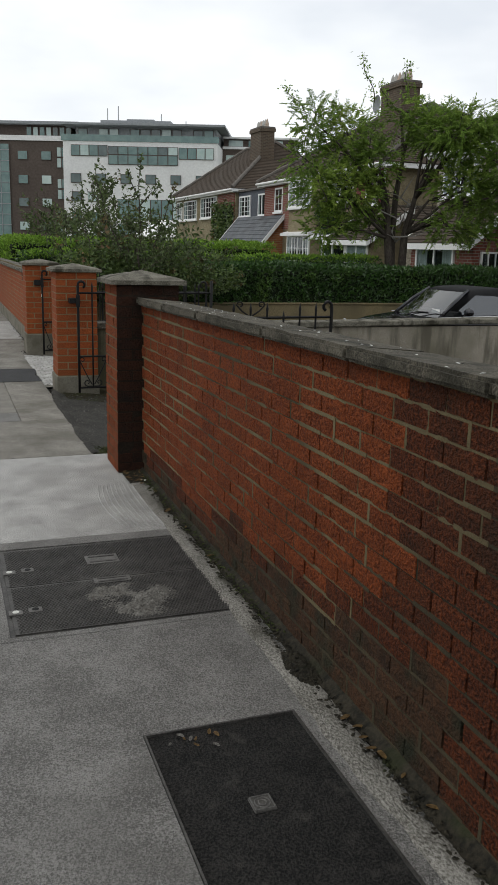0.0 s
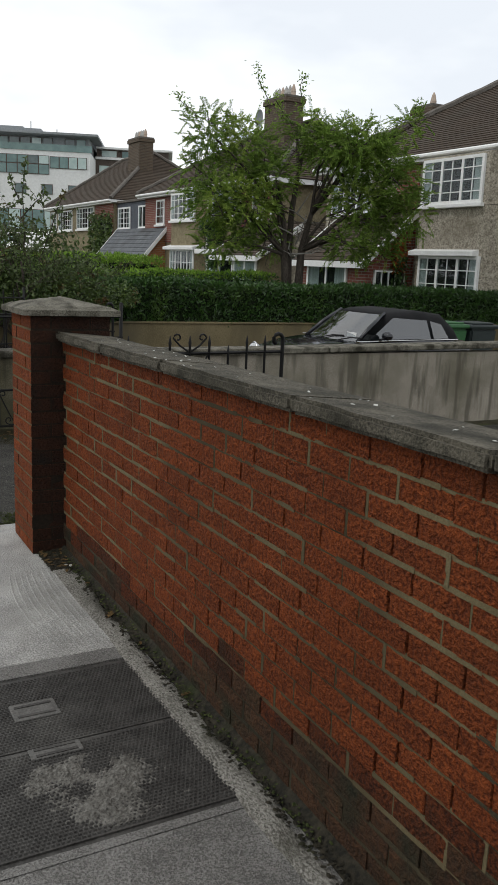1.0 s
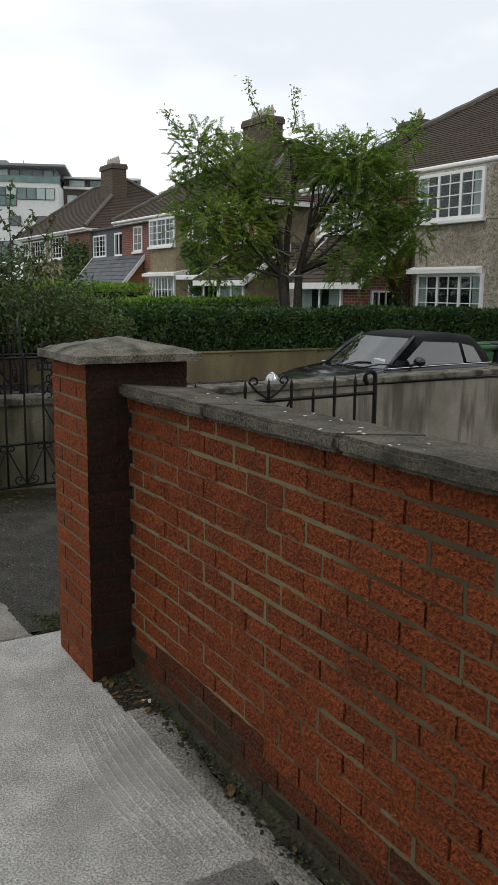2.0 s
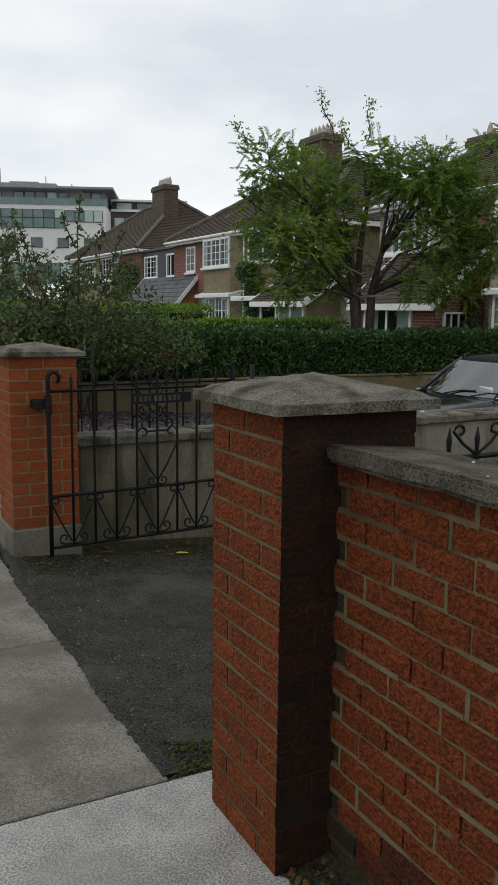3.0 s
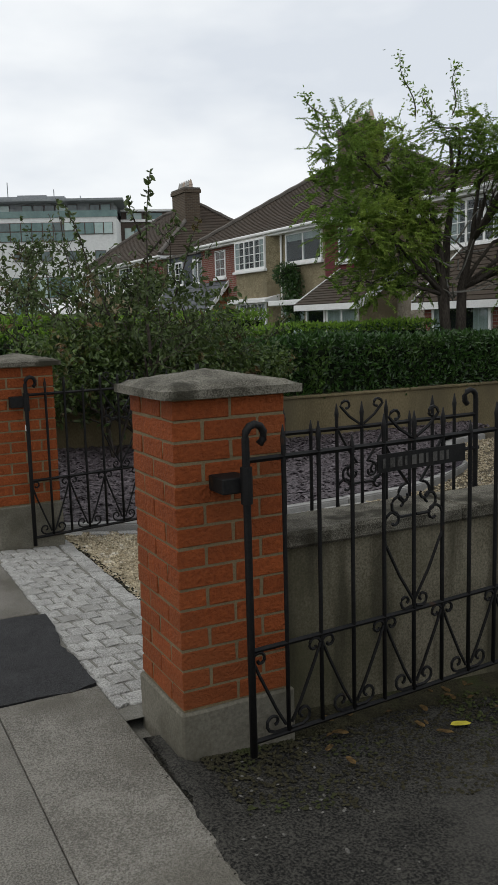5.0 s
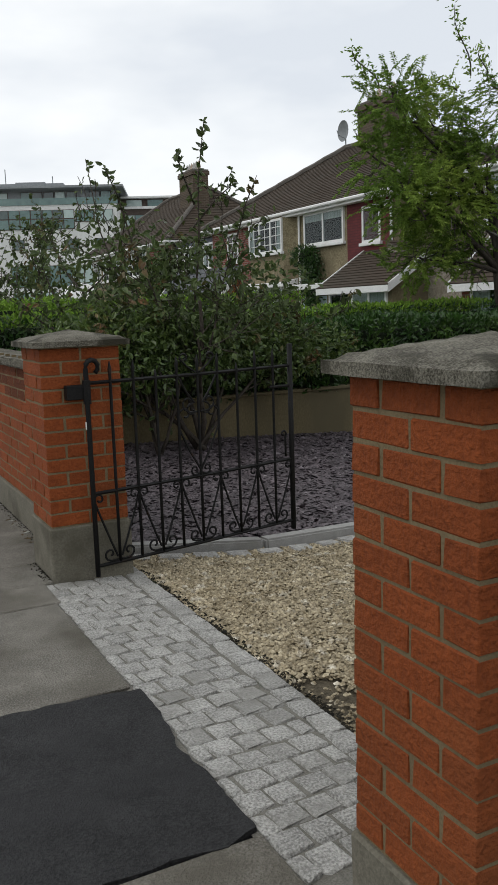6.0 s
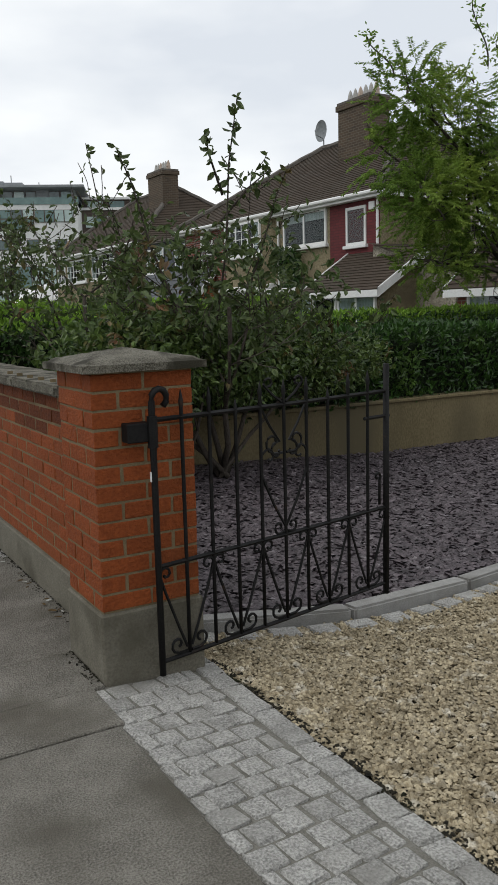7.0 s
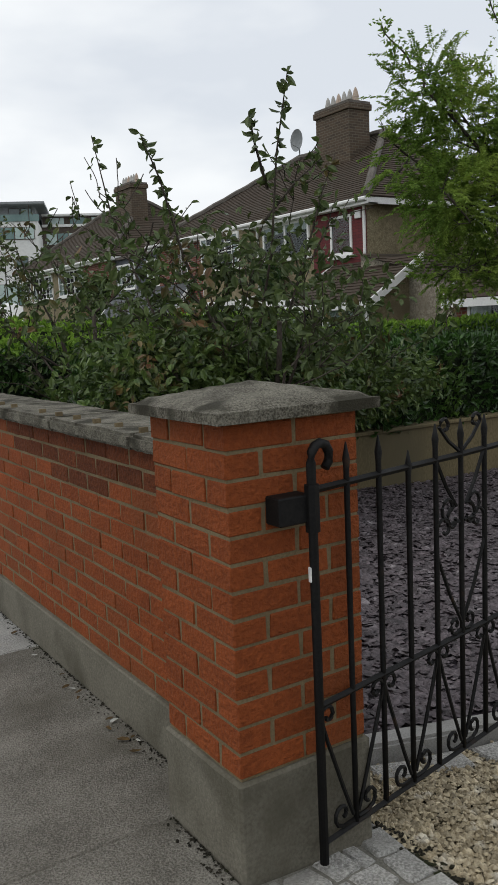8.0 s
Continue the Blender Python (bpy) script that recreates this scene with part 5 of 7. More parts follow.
opart("right_roof", -9.2, 0.5, 6.5, 21, 15.3, 15.5, M_office_white)
rail = part("balcony_rail", box(-28.4, -9.0, -1.3, -1.25, 13.75, 14.5), M_office_glass, office)
for u, z0, zz in ((-24.2, 16.9, 18.6), (-22.8, 17.2, 18.9), (-17.2, 16.9, 18.0), (-14.0, 16.0, 17.2), (-25.5, 16.0, 16.8)):
    part("mast", tube([(u, 6, z0), (u, 6, zz)], 0.06, 5), M_office_grey, office)
r_ = random.Random(4)


def oglass(u0, u1, z0, z1, d, parent, shade=None):
    mat = shade or r_.choice([M_office_glass, M_office_glass, M_office_glass_pale, M_office_glass_dark])
    fr = part("window", box(u0, u1, d - 0.10, d + 0.2, z0, z1), M_office_brown, parent)
    part("pane", box(u0 + 0.06, u1 - 0.06, d - 0.13, d - 0.105, z0 + 0.06, z1 - 0.06), mat, fr)


def strip(u0, u1, z0, z1, n, d, parent, shade=None):
    for k in range(n):
        oglass(u0 + (u1 - u0) * k / n, u0 + (u1 - u0) * (k + 1) / n, z0, z1, d, parent, shade)


strip(-27.2, -22.7, 12.0, 13.3, 4, -1.2, white)
strip(-22.6, -14.0, 12.2, 13.2, 7, -1.2, white)
strip(-22.6, -14.0, 11.05, 12.2, 7, -1.2, white, M_office_glass)
strip(-13.9, -9.6, 11.8, 13.15, 4, -1.2, white)
for k in range(6):
    u = -27.3 + k * 3.1
    oglass(u, u + 1.3, 8.8, 9.95, -1.2, white, M_office_glass_dark)
strip(-21.5, -10.5, 4.6, 7.0, 8, -1.2, white)
strip(-21.5, -10.5, 1.6, 4.0, 8, -1.2, white)
for u in (-27.2, -25.2):
    for z in (1.6, 4.2, 6.6):
        oglass(u, u + 1.2, z, z + 1.2, -1.2, white)
for k in range(13):
    if k not in (1, 4, 10):
        oglass(-27.0 + k * 1.32, -25.8 + k * 1.32, 14.1, 15.55, 1.6, pent)
for u in (-31.6, -34.6, -38.5, -42):
    for z in (11.6, 8.7, 5.9, 3.0):
        oglass(u, u + 1.3, z, z + 1.1, 1.0, brown)
for z in (12.0, 10.7, 8.2, 6.9, 4.2, 2.9):
    strip(-30.0 + 0.4, -28.45, z, z + 1.2, 2, 1.0, brown)
strip(-50.0, -35.6, 1.0, 13.5, 1, 0.9, brown, M_office_glass)
for k in range(12):
    part("glazing_bar", box(-50 + k * 1.2, -49.93 + k * 1.2, 0.7, 0.76, 1.0, 13.5), M_office_grey, brown)
for k in range(10):
    part("glazing_bar", box(-50, -35.6, 0.7, 0.76, 1.0 + k * 1.3, 1.07 + k * 1.3), M_office_grey, brown)
for k in range(7):
    oglass(-34 + k * 0.85, -33.3 + k * 0.85, 14.7, 15.8, 3.0, brown)
for k in range(3):
    oglass(-8.6 + k * 2.6, -6.6 + k * 2.6, 14.35, 15.2, 7.5, right)
for z in (11.8, 9.0, 6.2):
    strip(-8.8, -1.0, z, z + 1.4, 6, 6.0, right)


# ---- plants ----
def hedge_box(name, label, x0, x1, y0, y1, z0, z1, density, mat, top_mat, size=0.085, rough=0.05, seed=1):
    """A clipped hedge: an inner block with the shade painted into its colour, and a thick coat of separate leaves."""
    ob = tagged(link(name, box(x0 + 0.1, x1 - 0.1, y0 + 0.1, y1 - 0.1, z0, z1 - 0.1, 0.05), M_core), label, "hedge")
    g = np.random.default_rng(seed)
    coats = []
    for face, area in (("front", (x1 - x0) * (z1 - z0)), ("left", (y1 - y0) * (z1 - z0)), ("top", (x1 - x0) * (y1 - y0))):
        n = int(area * density)
        a, b, dep = g.random(n), g.random(n), g.random(n) ** 2 * 0.14
        if face == "front":
            p = np.c_[x0 + a * (x1 - x0), y0 + dep, z0 + b * (z1 - z0)]
            out = np.array([0, -1.0, 0.25])
        elif face == "left":
            p = np.c_[x0 + dep, y0 + a * (y1 - y0), z0 + b * (z1 - z0)]
            out = np.array([-1.0, 0, 0.25])
        else:
            p = np.c_[x0 + a * (x1 - x0), y0 + b * (y1 - y0), z1 - dep]
            out = np.array([-0.2, -0.25, 1.0])
        w = np.sin(p[:, 0] * 2.1 + seed) * np.cos(p[:, 2] * 3.3 + p[:, 0] * 0.8) * rough + np.sin(p[:, 0] * 5.3 + p[:, 1] * 4.1) * rough * 0.6
        p = p + out * w[:, None]
        r = g.normal(size=(n, 3))
        along = out * 0.55 + r * 0.6 + np.array([0, 0, 0.35])
        nor = out + g.normal(size=(n, 3)) * 0.5
        coats.append((face, p, along, nor, size * (0.65 + 0.7 * g.random(n))))
    side = [c for c in coats if c[0] != "top"]
    top = coats[2]
    for nm, group, m in (("side_leaves", side, mat), ("top_leaves", [top], top_mat)):
        P, A, N, S = (np.concatenate([c[i] for c in group]) for i in (1, 2, 3, 4))
        leaves(nm, P, A, N, S, S * 0.42, m, ob)
    return ob


hedge_box("laurel_hedge", "clipped dark green laurel hedge on the garden wall", 3.0, 16.5, 16.34, 17.4, 0.38, 1.145, 1100, M_leaf, M_leaf, 0.085, 0.04, 3)
hedge_box("privet_hedge", "clipped hedge with light green new growth", 1.95, 10.0, 18.2, 19.1, -0.5, 1.31, 900, M_leaf, M_leaf_light, 0.075, 0.05, 7)
hedge_box("privet_hedge", "clipped hedge with light green new growth", 2.0, 9.0, 22.3, 23.9, -0.5, 1.55, 500, M_leaf_light, M_leaf_light, 0.09, 0.07, 9)
hedge_box("privet_hedge", "clipped hedge with light green new growth", 2.05, 13.0, 34.0, 35.2, -0.5, 1.65, 260, M_leaf_light, M_leaf_light, 0.12, 0.1, 11)


def grow(start, direction, length, radius, rnd, depth, out, tips, bend=0.25, lift=0.08, split=(2, 3), shrink=0.66):
    """Limbs that taper, bend and fork; out gets (points, radii), tips the ends."""
    pts, rad = [Vector(start)], [radius]
    d = Vector(direction).normalized()
    n = 5
    for i in range(n):
        d = (d + Vector((rnd.gauss(0, bend), rnd.gauss(0, bend), rnd.gauss(0, bend) + lift)) * 0.5).normalized()
        pts.append(pts[-1] + d * (length / n))
        rad.append(radius * (1 - 0.45 * (i + 1) / n))
    out.append((pts, rad))
    if depth == 0:
        tips.append((pts, d))
        return
    for k in range(rnd.randint(*split)):
        i = rnd.choice([2, 3, 4, 5])
        side = Vector((rnd.gauss(0, 1), rnd.gauss(0, 1), rnd.gauss(0.15, 0.5))).normalized()
        nd = (d * 0.75 + side * 0.8).normalized()
        grow(pts[i], nd, length * shrink * rnd.uniform(0.8, 1.2), max(rad[i] * 0.65, 0.004), rnd, depth - 1, out, tips, bend, lift, split, shrink)


def feathery_tree():
    rnd = random.Random(21)
    base = Vector((10.5, 18.4, -0.5))
    ob = thing("tree", "broad garden tree with feathery light green leaves and several stems", "tree", at=tuple(base))
    stems = [[(0.06, 0.0, 0.0), (-0.04, 0.0, 0.7), (-0.15, -0.03, 1.5), (-0.25, 0.0, 2.3), (-0.3, 0.0, 3.0), (-0.5, 0.05, 3.8)],
             [(0.14, 0.05, 0.0), (0.15, 0.05, 0.8), (0.16, 0.0, 1.7), (0.18, 0.0, 2.4), (0.4, 0.0, 3.2), (0.75, 0.05, 4.0)],
             [(0.08, 0.12, 0.0), (0.04, 0.2, 1.2), (-0.02, 0.22, 2.4), (0.0, 0.2, 3.3), (0.1, 0.15, 4.1), (0.0, 0.1, 4.9)]]
    limbs = []
    trunk = bmesh.new()
    for k, st in enumerate(stems):
        pts = [Vector(p) + 0.03 * noise.noise_vector(Vector(p) * 2.0) for p in st]
        tube(pts, [q * (1.0, 0.95, 0.75)[k] for q in (0.15, 0.115, 0.10, 0.088, 0.06, 0.035)], 9, trunk)
    part("trunk", trunk, M_bark, ob, "dark forked trunk", smooth=True)
    # clumps: along the row, up, half width, half height
    clumps = [(-2.20, 4.75, 0.50, 0.46), (-2.35, 3.95, 0.42, 0.42), (-1.95, 3.35, 0.58, 0.45), (-1.30, 4.50, 0.66, 0.58), (-1.25, 3.30, 0.70, 0.55), (-1.70, 2.50, 0.55, 0.32),
              (-0.70, 2.65, 0.50, 0.34), (-0.55, 3.95, 0.48, 0.50), (0.10, 5.10, 0.42, 0.34), (0.65, 4.70, 0.60, 0.46), (1.30, 4.60, 0.72, 0.52), (2.00, 4.45, 0.62, 0.50),
              (2.40, 3.90, 0.52, 0.55), (1.45, 3.50, 0.66, 0.48), (2.30, 3.10, 0.52, 0.52), (1.30, 2.60, 0.55, 0.30), (2.00, 2.50, 0.48, 0.28), (2.60, 5.15, 0.34, 0.34), (2.80, 3.40, 0.34, 0.50)]
    lobes = []
    for k, (al, up, rx, rz) in enumerate(clumps):
        al *= 0.93 if al > 0 else 0.90
        dep = 0.5 * math.sin(k * 2.4) * min(1.0, rx + 0.3) + 0.5 * min(0.0, al + 0.4)
        lobes.append((al * 0.876 + dep * 0.48, -al * 0.482 + dep * 0.876, up, rx, rz))
    bough = bmesh.new()
    for k, (cx, cy, cz, rx, rz) in enumerate(lobes):
        st = stems[0] if cx < -0.4 else stems[1] if cx > 0.5 else stems[2]
        src = Vector(st[3] if cz < 4.0 else st[4])
        dst = Vector((cx, cy, cz))
        mid = src.lerp(dst, 0.5) + Vector((0, 0, 0.18)) + 0.2 * noise.noise_vector(dst * 1.7)
        pts = [src, src.lerp(mid, 0.5) + 0.06 * noise.noise_vector(dst * 4), mid, mid.lerp(dst, 0.5) + 0.08 * noise.noise_vector(dst * 3), dst]
        tube(pts, [0.046, 0.036, 0.027, 0.02, 0.014], 7, bough)
        tips = []
        for m in (1, 2, 3, 4, 4):
            u = Vector((rnd.gauss(0, 1), rnd.gauss(0, 0.8), rnd.gauss(0.1, 0.6))).normalized()
            grow(pts[m], (dst - src).normalized() * 0.5 + u, rx * rnd.uniform(0.6, 0.95), 0.017, rnd, 2, limbs, tips, 0.3, 0.02, (2, 3), 0.6)
    part("bough", bough, M_bark, ob, "dark spreading boughs", smooth=True)
    twig, dead = bmesh.new(), bmesh.new()
    for i, (pts, rad) in enumerate(limbs):
        tube(pts, [max(q, 0.0035) for q in rad], 5, dead if i % 19 == 0 else twig)
    for k in range(14):
        a = Vector((rnd.uniform(-0.3, 0.45), rnd.uniform(-0.2, 0.2), rnd.uniform(2.2, 3.2)))
        b = a + Vector((rnd.uniform(-0.9, 0.9), rnd.uniform(-0.6, 0.3), rnd.uniform(0.1, 0.7)))
        tube([a, a.lerp(b, 0.5) + Vector((0, 0, rnd.uniform(-0.1, 0.1))), b], [0.02, 0.014, 0.006], 5, dead)
    part("branchwork", twig, M_bark, ob)["kind"] = "stuff"
    part("dead_branchwork", dead, M_bark_pale, ob, "bare pale branches")["kind"] = "stuff"
    # foliage sprays in an uneven, lobed crown
    g = np.random.default_rng(8)
    P, A, S = [], [], []
    for cx, cy, cz, rx, rz in lobes:
        n_spray = int(980 * rx * rx * rz / 0.75)
        u = unit(n_spray)
        rr = 0.35 + 0.75 * g.random((n_spray, 1)) ** 0.7
        c = np.array([cx, cy, cz]) + u * rr * np.array([rx, rx * 0.9, rz])
        d = u * np.array([1, 1, 0.5]) + g.normal(size=(n_spray, 3)) * 0.55 + np.array([0, 0, 0.05])
        d /= np.linalg.norm(d, axis=1, keepdims=True)
        m = 52
        t = np.linspace(0.0, 0.42, m)
        for k in range(n_spray):
            l = 0.42 + 0.62 * g.random()
            side = np.cross(d[k], [0, 0, 1.0]) + 1e-6
            side /= np.linalg.norm(side)
            sg = np.where(np.arange(m) % 2 == 0, 1.0, -1.0)[:, None]
            pp = c[k] + d[k] * (t * l)[:, None] + np.array([0, 0, -1.0]) * ((t * l) ** 2 * 0.35)[:, None]
            P.append(pp)
            A.append(d[k] * 0.7 + side * sg + np.array([0, 0, -0.25]) + g.normal(size=(m, 3)) * 0.3)
            S.append(0.036 + 0.028 * g.random(m))
    P, A, S = np.concatenate(P), np.concatenate(A), np.concatenate(S)
    leaves("crown", P, A, unit(len(P)) + np.array([0, 0, 1.2]), S, S * 0.4, M_feather, ob)
    # long whippy shoots above the crown
    P, A, S = [], [], []
    for al, z, da, dz, l in ((-2.35, 4.95, -0.75, 0.75, 0.75), (-0.75, 5.25, -0.35, 0.95, 1.15), (-0.45, 5.2, -0.3, 1.0, 0.6), (-0.05, 5.3, 0.1, 1.0, 0.95), (0.8, 5.1, 0.8, 0.55, 0.7),
                          (1.4, 5.0, 0.55, 0.7, 0.6), (2.1, 4.9, 0.55, 0.8, 0.75), (2.6, 5.3, 0.35, 0.9, 0.55), (-1.6, 5.0, -0.35, 0.6, 0.5), (-1.0, 5.0, -0.9, 0.4, 0.55)):
        dep = 0.5 * min(0.0, al + 0.4)
        x, y, dx = al * 0.82 + dep * 0.48, -al * 0.45 + dep * 0.876, da * 0.876
        pts = [Vector((x + dx * l * q + 0.06 * math.sin(q * 7), y, z + dz * l * q - 0.12 * q * q)) for q in np.linspace(0, 1, 8)]
        part("shoot", tube(pts, [0.012 * (1 - 0.75 * q) + 0.002 for q in np.linspace(0, 1, 8)], 5), M_bark, ob)
        for q in g.random(110):
            P.append(np.array([x + dx * l * q, y, z + dz * l * q - 0.12 * q * q]) + g.normal(size=3) * 0.055)
            A.append(np.array([dx, 0, dz]) * 0.4 + g.normal(size=3) + np.array([0, 0, -0.3]))
            S.append(0.05 + 0.04 * g.random())
    leaves("shoot_leaves", np.array(P), np.array(A), unit(len(P)), np.array(S), np.array(S) * 0.45, M_feather, ob)


feathery_tree()


def leafy(name, label, category, base, stems, mat, leaf, per_tip, seed, depth=2, extra=None, length_shrink=0.6):
    rnd = random.Random(seed)
    g = np.random.default_rng(seed)
    ob = thing(name, label, category, at=base)
    limbs, tips = [], []
    for d, l, r in stems:
        grow((rnd.uniform(-0.05, 0.05), rnd.uniform(-0.05, 0.05), 0), d, l, r, rnd, depth, limbs, tips, 0.22, 0.06, (3, 4), length_shrink)
    bm = bmesh.new()
    for pts, rad in limbs:
        tube(pts, [max(q, 0.0035) for q in rad], 6, bm)
    part("stem", bm, M_bark, ob, smooth=True)
    P, A, S = [], [], []
    for pts, rad in limbs:
        if rad[0] > 0.022:
            continue
        for k in range(per_tip):
            q = g.random() * (len(pts) - 1)
            i = int(q)
            p = pts[i].lerp(pts[min(i + 1, len(pts) - 1)], q - i)
            P.append(np.array(p) + g.normal(size=3) * 0.012)
            A.append(g.normal(size=3) + np.array([0, 0, -0.35]))
            S.append(leaf * (0.6 + 0.8 * g.random()))
    if extra:
        for cx, cy, cz, rx, ry, rz, n in extra:
            u = unit(n) * (0.55 + 0.5 * g.random((n, 1)))
            P += list(np.array([cx, cy, cz]) + u * np.array([rx, ry, rz]))
            A += list(g.normal(size=(n, 3)) + u * 0.6 + np.array([0, 0, -0.2]))
            S += list(leaf * (0.6 + 0.8 * g.random(n)))
    P, A, S = np.array(P), np.array(A), np.array(S)
    broad_leaves("foliage", P, A, unit(len(P)) + np.array([0, -0.3, 0.8]), S, S * 0.52, mat, ob)
    return ob


def leader(ob, pts, leaf, n, mat, seed):
    """One upright shoot with leaves in tufts; points in the tree's own frame."""
    g = np.random.default_rng(seed)
    pts = [Vector(p) for p in pts]
    part("leader", tube(pts, [0.012 - 0.0085 * i / (len(pts) - 1) for i in range(len(pts))], 5), M_bark, ob)
    P, A, S = [], [], []
    for k in range(n):
        q = g.random() ** 0.8 * (len(pts) - 1.001)
        i = int(q)
        P.append(np.array(pts[i].lerp(pts[i + 1], q - i)))
        A.append(g.normal(size=3) + np.array([0, 0, -0.2]))
        S.append(leaf * (0.6 + 0.7 * g.random()))
    broad_leaves("leader_leaves", np.array(P), np.array(A), unit(n), np.array(S), np.array(S) * 0.5, mat, ob)


apple = leafy("apple_tree", "young straggly apple tree with dull green leaves", "tree", (3.78, 15.7, 0.0),
      [((-0.05, -0.2, 1.0), 1.55, 0.03), ((-0.5, 0.0, 1.0), 1.4, 0.028), ((0.35, 0.0, 1.0), 1.35, 0.026), ((-0.75, 0.4, 0.9), 1.3, 0.026), ((-0.2, 0.3, 1.0), 1.35, 0.028), ((0.75, 0.1, 0.85), 1.1, 0.022)],
      M_apple, 0.074, 7, 5, 3, [(-0.1, -0.1, 1.65, 1.05, 0.5, 0.55, 650), (-0.7, 0.3, 1.65, 0.85, 0.5, 0.6, 420), (0.6, 0.0, 1.5, 0.8, 0.45, 0.45, 380)], 0.6)
for k, pts in enumerate(([(0, 0, 1.3), (-0.05, -0.3, 1.9), (-0.12, -0.5, 2.5), (-0.10, -0.62, 2.96)], [(-0.3, 0, 1.3), (-0.55, 0.02, 1.9), (-0.68, 0.05, 2.4), (-0.80, 0.06, 2.68)], [(0.2, 0, 1.3), (0.42, -0.05, 1.9), (0.55, -0.1, 2.35), (0.68, -0.1, 2.62)],
                           [(-0.1, -0.3, 2.1), (0.1, -0.4, 2.35), (0.28, -0.45, 2.5)], [(-0.1, -0.35, 2.3), (-0.25, -0.45, 2.55), (-0.32, -0.5, 2.72)], [(-0.4, 0.6, 1.3), (-0.5, 1.2, 2.2), (-0.52, 1.5, 2.98)])):
    leader(apple, pts, 0.072, 62 if k < 3 else 34, M_apple, 60 + k)
leafy("garden_shrub", "dense mixed green shrub spilling over the gate", "shrub", (3.3, 15.55, 0.0),
      [((-0.3, -0.2, 1.0), 0.8, 0.02), ((0.4, 0.0, 1.0), 0.8, 0.02), ((0.0, 0.3, 1.0), 0.9, 0.02)], M_shrub, 0.062, 6, 9, 2,
      [(-0.3, 0.1, 1.02, 0.75, 0.45, 0.42, 3000), (0.5, 0.15, 0.98, 0.8, 0.45, 0.38, 3000), (1.35, 0.3, 0.92, 0.7, 0.4, 0.34, 2100), (2.1, 0.45, 0.92, 0.5, 0.3, 0.26, 800)])
leafy("apple_tree", "young straggly apple tree with dull green leaves", "tree", (3.2, 17.3, 0.0),
      [((0.0, -0.1, 1.0), 1.6, 0.03), ((-0.4, 0.0, 1.0), 1.4, 0.028), ((0.4, 0.2, 1.0), 1.4, 0.028)], M_apple, 0.06, 6, 12, 3, [(0.0, 0.0, 1.7, 0.8, 0.5, 0.45, 200)], 0.58)
leafy("garden_shrub", "loose shrub with reddish and green leaves", "shrub", (5.2, 17.9, -0.4),
      [((-0.3, -0.2, 1.0), 1.3, 0.025), ((0.4, 0.0, 1.0), 1.4, 0.025), ((0.0, 0.3, 1.0), 1.5, 0.025)], M_shrub, 0.065, 6, 19, 2,
      [(0.0, 0.0, 1.5, 1.1, 0.5, 0.45, 1800)])
leafy("garden_tree", "slender garden tree with sparse grey-green leaves", "tree", (5.6, 28.0, -0.4),
      [((-0.2, -0.1, 1.0), 2.2, 0.05), ((0.3, 0.1, 1.0), 2.2, 0.045), ((0.0, 0.3, 1.0), 2.4, 0.045), ((-0.6, 0, 0.9), 2.0, 0.04)], M_apple, 0.11, 11, 31, 3, None, 0.6)
leafy("garden_tree", "slender garden tree with sparse grey-green leaves", "tree", (4.3, 37.0, -0.4),
      [((-0.3, -0.1, 1.0), 2.2, 0.05), ((0.4, 0.1, 1.0), 2.2, 0.045), ((0.0, 0.3, 1.0), 2.4, 0.045)], M_apple, 0.12, 11, 37, 3, None, 0.62)


